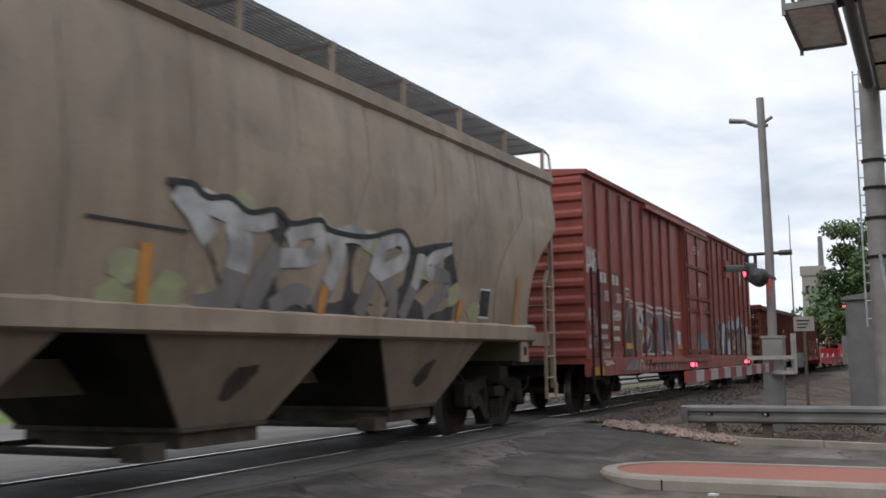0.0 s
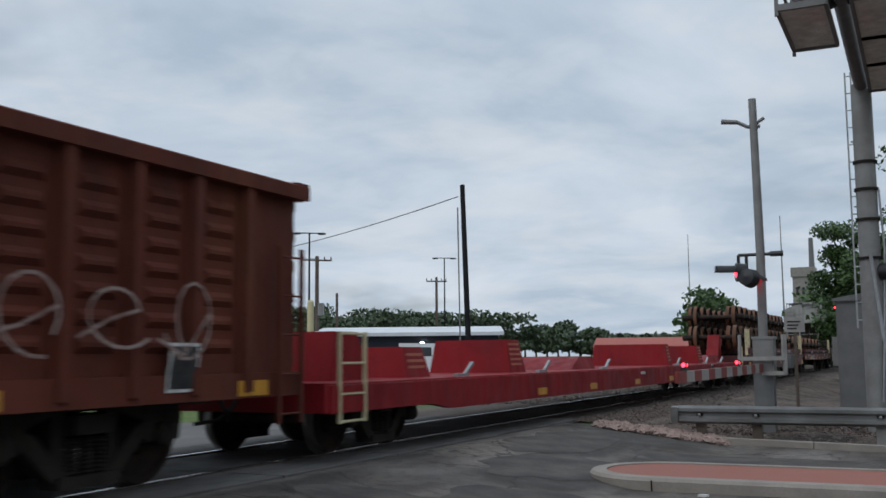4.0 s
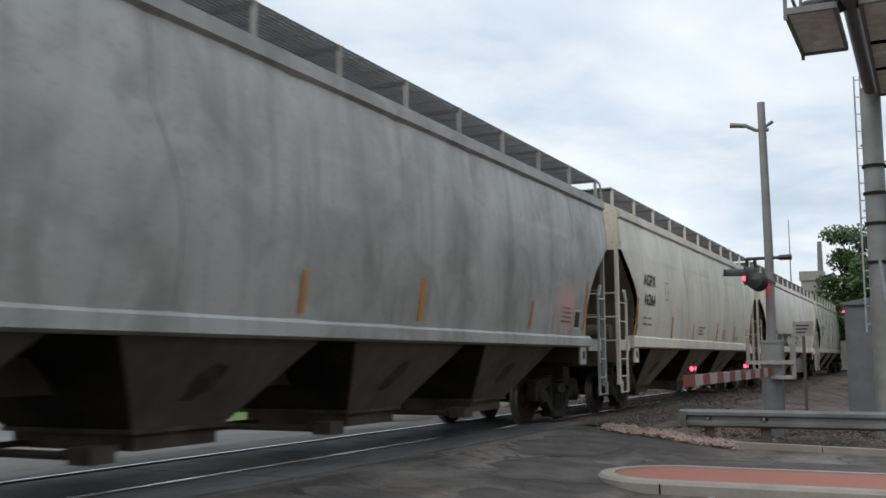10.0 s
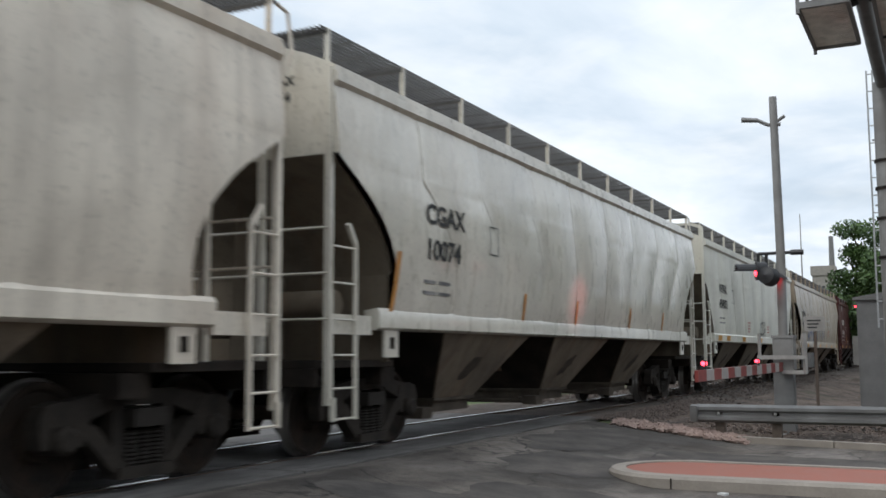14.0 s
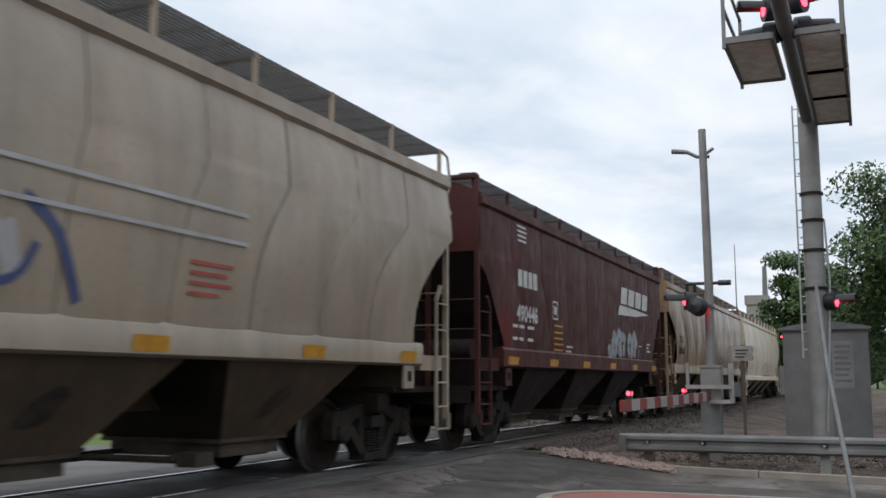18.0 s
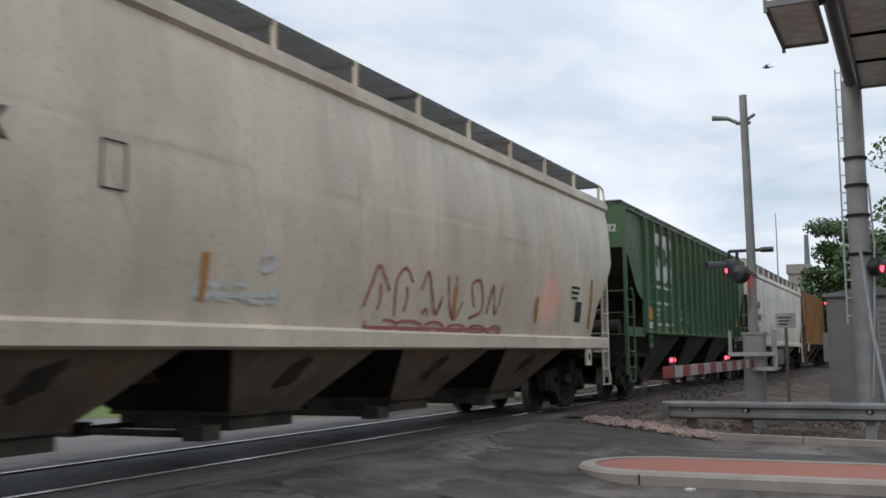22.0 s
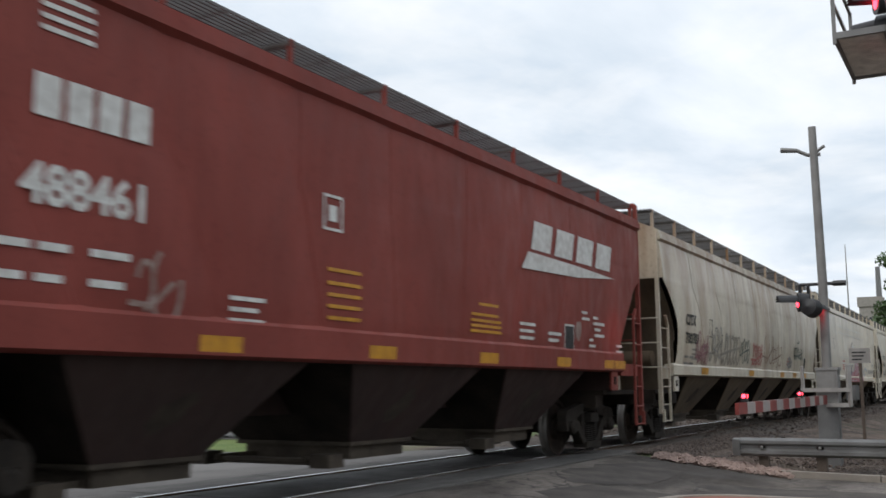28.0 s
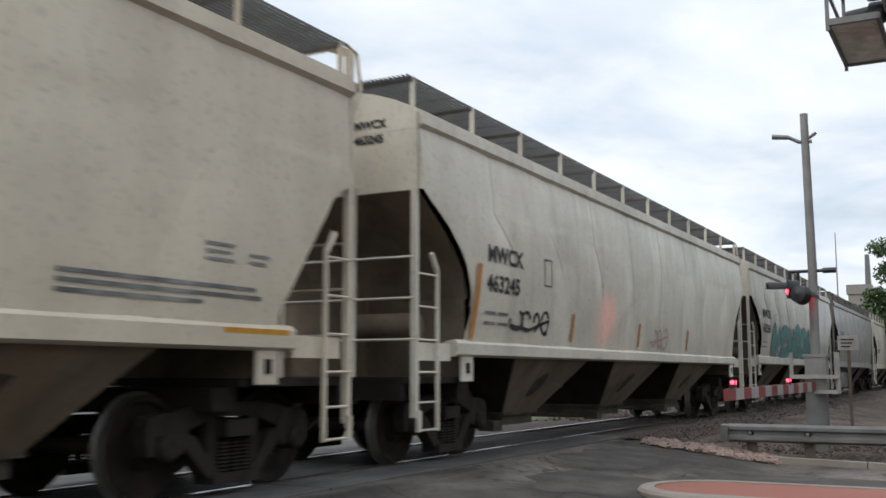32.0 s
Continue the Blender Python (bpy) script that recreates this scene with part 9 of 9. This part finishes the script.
        lines = {"U": [[(a, hi), (a, lo + 0.25), (a + 0.18, lo), (b - 0.18, lo), (b, lo + 0.25), (b, hi)]], "H": [[(a, lo), (a, hi)], [(b, lo), (b, hi)]], "I": [[((a + b) / 2, lo), ((a + b) / 2, hi)]],
                 "O": [[(a, lo + 0.2), (a, hi - 0.2), (a + 0.2, hi), (b - 0.2, hi), (b, hi - 0.2), (b, lo + 0.2), (b - 0.2, lo), (a + 0.2, lo), (a, lo + 0.2)]],
                 "T": [[(a, hi), (b, hi)], [((a + b) / 2, lo), ((a + b) / 2, hi)]], "L": [[(a, hi), (a, lo), (b, lo)]]}[c]
        zz.strokes("faded_letter", "ghost_dark", lines, 0.23, 0.012)
    scrawl(zz, 72, -3.05, -0.7, 1.68, 2.6, "faded_white", 0.035, 7)
    scrawl(zz, 75, 0.4, 2.3, 1.68, 2.2, "faded_white", 0.022, 5)
    reflectors(zz, (-3.85, -1.75, 0.5, 2.15, 5.95), 1.62, 1.80, 0.5, lift=0.03)
    zz.bars("orange_panel", "yellow", [(-6.9, -6.3, 1.95, 2.18)], lift=0.03)
    M["mural_cream"] = plain("cream_mural_board", (0.52, 0.44, 0.26), 0.6, 0, 0.3, 5, 0, (0.45, 0.30, 0.16))
    M["mural_green"] = plain("green_mural_shape", (0.16, 0.36, 0.14), 0.6, 0, 0.3, 6, 0)
    zz.bars("mural_board", "mural_cream", [(6.10, 7.20, 3.25, 4.28)], lift=0.112)
    for dy, dz in ((6.45, 3.78), (6.83, 3.78), (6.64, 3.48)):
        zz.blob("mural_shape", "mural_green", random.Random(int(dy * 10)), dy, dz + 0.05, 0.42, 0.42, 0.118, 12, 0.12)
    for e in (-1, 1):
        zz.bars("white_board", "panel_white", [(e * 7.08 - 0.29, e * 7.08 + 0.29, 1.07, 1.56)], lift=0.12)
    # maroon hopper
    car, sd, H = brown_grain("maroon covered hopper with white marks and a scrawled end", 363.6, 379.95, (0.225, 0.054, 0.043), "488461", 101, 1)
    reflectors(sd, (6.02,), None, None, 0.5, lift=0.058)
    for y, z, rows in ((5.02, 2.36, (0.25, 0.34)), (5.55, 2.30, (0.22, 0.30)), (5.35, 1.92, (0.18, 0.30)), (6.72, 1.86, (0.3, 0.34)), (2.55, 2.05, (0.55, 0.5, 0.5))):
        sd.lines(y, z, rows, "white_mark", 0.045, 0.10)
    sd.blob("round_mark", "faded_white", random.Random(12), 4.86, 2.08, 0.26, 0.36)
    scrawl(sd, 73, -7.9, -6.3, 2.75, 3.5, "white_mark", 0.05, 6)
    scrawl(sd, 95, -7.1, -6.5, 1.95, 2.6, "white_mark", 0.05, 4)
    scrawl(sd, 74, -4.9, -4.4, 1.65, 2.3, "faded_white", 0.05, 2)
    car, sd, H = grain("rust-streaked cream covered hopper with graffiti tags", 381.3, 401.25, (0.47, 0.445, 0.39), "CITX", "700701", 0.5, 0.6, (0.25, 0.135, 0.062), off=103, bands=0.50, gain=0.9, runs=1.0, dirt=(0.155, 0.118, 0.082), y=1.52, z=2.10, size=0.32, blotch=0.35, sill=(1.38, 1.62), bays=4, cut=0.98, bay_pitch=4.1, trucks=(1.1, 1.3))
    M["plum"] = plain("faded_plum_spray", (0.24, 0.10, 0.115), 0.6, 0, 0.4, 4, 0, (0.33, 0.20, 0.18))
    M["faint"] = plain("faint_grey_spray", (0.215, 0.20, 0.175), 0.6, 0, 0.4, 4, 0, (0.33, 0.29, 0.24))
    for k, (mt, y0, y1, z0, z1, n, w) in enumerate((("plum", -7.6, -6.5, 1.66, 2.15, 6, 0.055), ("plum", -7.5, -6.6, 1.75, 2.4, 3, 0.05), ("faint", -6.4, -5.6, 1.7, 2.5, 3, 0.045), ("smoke", -6.0, -5.2, 1.8, 2.6, 2, 0.035), ("faint", -5.3, -3.3, 1.68, 2.45, 6, 0.06),
                                                        ("green_smoke", -3.2, -2.1, 1.75, 2.4, 4, 0.05), ("pink_line", -1.8, -0.4, 1.68, 2.35, 6, 0.06), ("rust_line", -0.3, 1.2, 1.72, 2.7, 2, 0.04), ("rust_line", 1.1, 2.5, 1.7, 2.4, 3, 0.035))):
        scrawl(sd, 110 + k, y0, y1, z0, z1, mt, w, n)
    sd.lines(-7.9, 1.95, (0.6, 0.55, 0.7), "faint", 0.04, 0.10)
    scrawl(sd, 75, 3.6, 4.3, 1.7, 2.1, "smoke", 0.08, 4)
    sd.lines(3.45, 2.0, (0.45, 0.5, 0.45), "red_mark", 0.035, 0.09)
    scrawl(sd, 82, 4.7, 6.3, 2.0, 2.45, "green_smoke", 0.06, 6)
    scrawl(sd, 94, 5.3, 5.6, 2.55, 2.68, "green_smoke", 0.05, 1)
    acid_box(sd, 6.63, 1.75, 0.32)
    reflectors(sd, (-7.0, -2.0, 2.46, 4.6, 6.6), None, None, 0.6, lift=0.058)
    car, sd, H = grain("cream covered hopper with red graffiti and a painted arch emblem", 402.5, 421.8, (0.47, 0.44, 0.38), "AOKX", "115204", 0.12, 0.1, off=109, y=1.3, z=2.5, size=0.31, prof=STRAIGHT, blotch=0.15, sill=(1.36, 1.58), bays=4, trucks=(1.5, 1.25), board=0.41)
    sd.dy = -0.25
    M["emblem_cream"] = plain("cream_emblem", (0.55, 0.50, 0.38), 0.6, 0, 0.2, 6, 0)
    M["crimson"] = plain("crimson_spray", (0.36, 0.045, 0.075), 0.5, 0, 0.4, 3, 0, (0.46, 0.17, 0.20))
    M["violet"] = plain("dark_violet_spray", (0.075, 0.05, 0.10), 0.5, 0, 0.4, 3, 0, (0.14, 0.12, 0.17))
    M["rose"] = plain("rose_spray", (0.46, 0.11, 0.16), 0.5, 0, 0.4, 3, 0)
    patch(sd, "graffiti_patch", "violet", [(-1.13, 1.66), (-0.73, 1.71), (-0.62, 2.05), (-0.21, 2.09), (0.51, 2.36), (1.21, 2.45), (2.01, 2.41), (2.94, 2.32), (3.73, 2.39), (3.8, 1.85), (1.05, 1.6), (-1.09, 1.57)], 0.006)
    patch(sd, "graffiti_patch", "crimson", [(-1.09, 1.55), (-0.5, 1.7), (-0.2, 1.82), (0.17, 1.82), (0.52, 2.05), (0.59, 2.29), (1.03, 2.2), (1.6, 2.29), (2.02, 2.24), (2.52, 2.16), (3.19, 2.34), (3.66, 2.15), (3.73, 1.64), (0.62, 1.58)], 0.012)
    patch(sd, "graffiti_patch", "crimson", [(-1.4, 1.51), (-0.18, 1.51), (3.46, 1.52), (3.46, 1.32), (-0.14, 1.32), (-1.39, 1.33)], 0.078)
    sd.strokes("graffiti_line", "rose", [smooth_line([(0.6, 2.27), (0.77, 2.12), (1.22, 2.19), (1.04, 1.93)])], 0.22, 0.016)
    sd.strokes("graffiti_line", "rose", [smooth_line([(1.91, 2.17), (2.24, 1.95), (2.94, 2.19)])], 0.2, 0.016)
    sd.strokes("graffiti_line", "rose", [smooth_line([(2.71, 1.45), (3.4, 1.48)])], 0.16, 0.082)
    sd.strokes("graffiti_line", "silver", [smooth_line([(-0.22, 1.59), (-0.15, 1.87), (0.17, 1.84), (0.48, 2.05), (0.55, 2.24)])], 0.12, 0.018)
    sd.strokes("graffiti_line", "silver", [smooth_line([(0.55, 2.24), (1.03, 2.25), (1.6, 2.33), (2.07, 2.31)])], 0.1, 0.018)
    sd.strokes("graffiti_line", "silver", [smooth_line([(0.79, 1.67), (1.05, 1.74), (1.08, 2.04), (1.31, 2.23)])], 0.12, 0.018)
    sd.strokes("graffiti_line", "silver", [smooth_line([(1.62, 1.65), (1.71, 1.97), (1.86, 2.28)])], 0.1, 0.018)
    sd.strokes("graffiti_line", "silver", [smooth_line([(2.07, 2.3), (2.41, 2.12), (2.76, 2.27), (3.07, 2.2)])], 0.1, 0.018)
    sd.strokes("graffiti_line", "silver", [smooth_line([(3.73, 1.71), (3.49, 1.96), (3.66, 2.32)])], 0.12, 0.018)
    sd.strokes("graffiti_line", "violet", [smooth_line([(-1.09, 1.6), (-0.79, 1.66), (-0.61, 1.81)])], 0.18, 0.02)
    sd.strokes("graffiti_line", "violet", [smooth_line([(0.85, 2.41), (1.21, 2.45), (1.08, 2.29)])], 0.2, 0.02)
    sd.strokes("graffiti_line", "violet", [smooth_line([(2.46, 2.34), (2.64, 2.17), (3.07, 2.27)])], 0.14, 0.02)
    sd.strokes("graffiti_line", "violet", [smooth_line([(1.25, 2.59), (1.32, 2.66)])], 0.1, 0.016)
    sd.strokes("graffiti_line", "violet", [smooth_line([(2.34, 2.64), (2.37, 2.52)])], 0.08, 0.016)
    sd.strokes("graffiti_line", "blue_grey", [smooth_line([(4.16, 1.79), (4.62, 2), (5.28, 1.92), (5.45, 1.7)])], 0.1, 0.016)
    sd.strokes("graffiti_line", "blue_grey", [smooth_line([(3.94, 1.85), (4.09, 1.65), (4.62, 1.71)])], 0.08, 0.016)
    sd.strokes("graffiti_line", "silver", [smooth_line([(-1.08, 1.4), (-0.21, 1.39)])], 0.05, 0.086)
    sd.strokes("graffiti_line", "silver", [smooth_line([(0.23, 1.4), (0.71, 1.38)])], 0.05, 0.086)
    def arch(w, h, z, cy=0.16):
        return [(cy - w, z)] + [(cy - w * math.cos(math.pi * k / 14), z + h * 0.45 + h * 0.55 * math.sin(math.pi * k / 14)) for k in range(15)] + [(cy + w, z)]
    patch(sd, "emblem_edge", "black_mark", arch(0.60, 0.74, 2.42), 0.012)
    patch(sd, "emblem_board", "emblem_cream", arch(0.56, 0.68, 2.45), 0.016)
    patch(sd, "emblem_field", "white_mark", arch(0.36, 0.40, 2.66), 0.020)
    patch(sd, "emblem_shape", "blue_grey", [(-0.2, 2.66), (-0.1, 2.85), (0.1, 2.95), (0.2, 2.75), (0.3, 2.66)], 0.024)
    patch(sd, "emblem_shape", "teal", [(0.22, 2.62), (0.25, 2.82), (0.42, 2.8), (0.45, 2.62)], 0.024)
    for z in (2.48, 2.54):
        sd.bars("emblem_line", "black_mark", [(-0.3, 0.62, z, z + 0.03)], lift=0.022)
    sd.bars("pressed_line", "ridge_cream", [(-4.6, 4.5, 3.42, 3.45), (-4.6, 4.5, 3.70, 3.73), (-4.6, 4.5, 2.11, 2.14), (-4.6, 4.5, 2.36, 2.39)], lift=0.024)
    sd.lines(-3.6, 2.20, (0.75,), "red_mark", 0.06, 0.09)
    sd.lines(-3.6, 2.05, (0.6, 0.75, 0.65), "red_mark", 0.04, 0.09)
    sd.lines(-2.0, 1.75, (0.98,), "smoke", 0.05, 0.1)
    reflectors(sd, (-8.6, -2.71, 7.86), None, None, 0.95, lift=0.058)
    sd.lines(6.0, 1.90, (2.3, 2.4, 1.6), "smoke", 0.035, 0.075)
    sd.lines(7.6, 2.28, (0.4, 0.35, 0.4), "smoke", 0.03, 0.07)
    sd.lines(8.2, 2.22, (0.3, 0.25), "smoke", 0.03, 0.07)
    car, sd, H = grain("cream-white covered hopper with orange load marks", 423.3, 441.6, (0.49, 0.485, 0.45), "MWCX", "463245", 0.3, 0.15, off=113, y=1.7, gain=1.06, z=2.26, size=0.32, blotch=0.3, sill=(1.36, 1.55), bays=3)
    sd.bars("orange_streak", "orange", [(-7.85, -7.72, 1.6, 2.6, 0.1), (-4.2, -4.1, 1.65, 2.1), (-0.6, -0.5, 1.65, 2.1), (3.0, 3.1, 1.65, 2.1)], lift=0.02)
    scrawl(sd, 83, -6.6, -5.2, 1.7, 2.1, "black_mark", 0.05, 4)
    scrawl(sd, 84, 0.2, 1.4, 1.6, 2.1, "red_haze", 0.05, 3)
    car, sd, H = grain("pale grey covered hopper with green graffiti", 442.8, 460.0, (0.42, 0.42, 0.40), "MWCX", "463260", 0.35, 0.2, off=119)
    graffiti(sd, 28, -5.5, 2.5, 1.5, 2.7, "teal", "smoke", 6, None, "green letter forms", "haze")
    car, sd, H = grain("dark grey weathered covered hopper", 461.3, 478.0, (0.11, 0.11, 0.115), "ADMX", "51870", 0.3, 0.2, off=127)
    car, sd, H = grain("pale dusty curved-side covered hopper", 479.3, 497.0, (0.47, 0.46, 0.43), "TILX", "636200", 0.3, 0.2, off=131)
    car, sd, H = grain("cream dusty curved-side covered hopper", 498.3, 516.0, (0.46, 0.43, 0.37), "CRDX", "15502", 0.3, 0.2, off=137)


build_train()


def bird():
    """A small dark bird crossing the sky."""
    b = thing("bird", "small dark bird gliding across the sky", "bird")
    part("body", Geo().lathe([(-0.09, 0.0), (-0.055, 0.017), (0.0, 0.028), (0.05, 0.02), (0.08, 0.0)], "y", n=10), "black_pole", b)
    for s in (1, -1):
        part("wing", Geo().prism([(0, -0.028), (s * 0.10, -0.011), (s * 0.17, -0.045), (s * 0.10, 0.04), (0, 0.034)], "z", 0.016, 0.025), "black_pole", b)
    part("tail", Geo().prism([(-0.011, -0.078), (0.011, -0.078), (0.028, -0.14), (-0.028, -0.14)], "z", -0.003, 0.006), "black_pole", b)
    return b


BIRD = bird()


def motions():
    """Cars and their loads roll along the track at a steady pace; the wheels turn with it while they are near."""
    times = [0, 4, 8, 12, 16, 20, 24, 28, 32]
    for car in CARS:
        walk(car, [(t, pose(0, car["u"] - SPEED * t, 0)) for t in times])
    for ob, x, u, z, turn in LOADS:
        walk(ob, [(t, pose(x, u - SPEED * t, z, turn)) for t in times])
    walk(BIRD, [(0, pose(130, 60, 30, 0, 0, 108)), (16, pose(50, 35, 16, 0, 0, 108)), (22, pose(4.95, 21.86, 7.13, 0, 0, 108)), (22.5, pose(0.15, 20.76, 7.62, 0, 0, 108)), (23, pose(-4.29, 18.59, 8.27, 0, 0, 108)), (24.5, pose(-24, 3, 14, 0, 0, 100)), (32, pose(-110, -25, 34, 0, 0, 100))])
    for car, ws, y, r in ALL_TRUCKS:
        step = math.degrees(SPEED / FPS / r)
        u = car["u"] + ws.parent.matrix_basis.translation.y + y
        first = max(0, math.ceil((u - 55) / SPEED * FPS))
        last = min(32 * FPS, math.floor((u - 3) / SPEED * FPS))
        rows = [(0, pose(0, y, r))] if first > 0 else []
        k = 0
        for f in range(first, last + 1):
            rows.append((f / FPS, pose(0, y, r, step * k)))
            k += 1
        if last < 32 * FPS and last >= first:
            rows.append((32, pose(0, y, r, step * (k - 1))))
        if len(rows) > 2:
            walk(ws, rows)


motions()
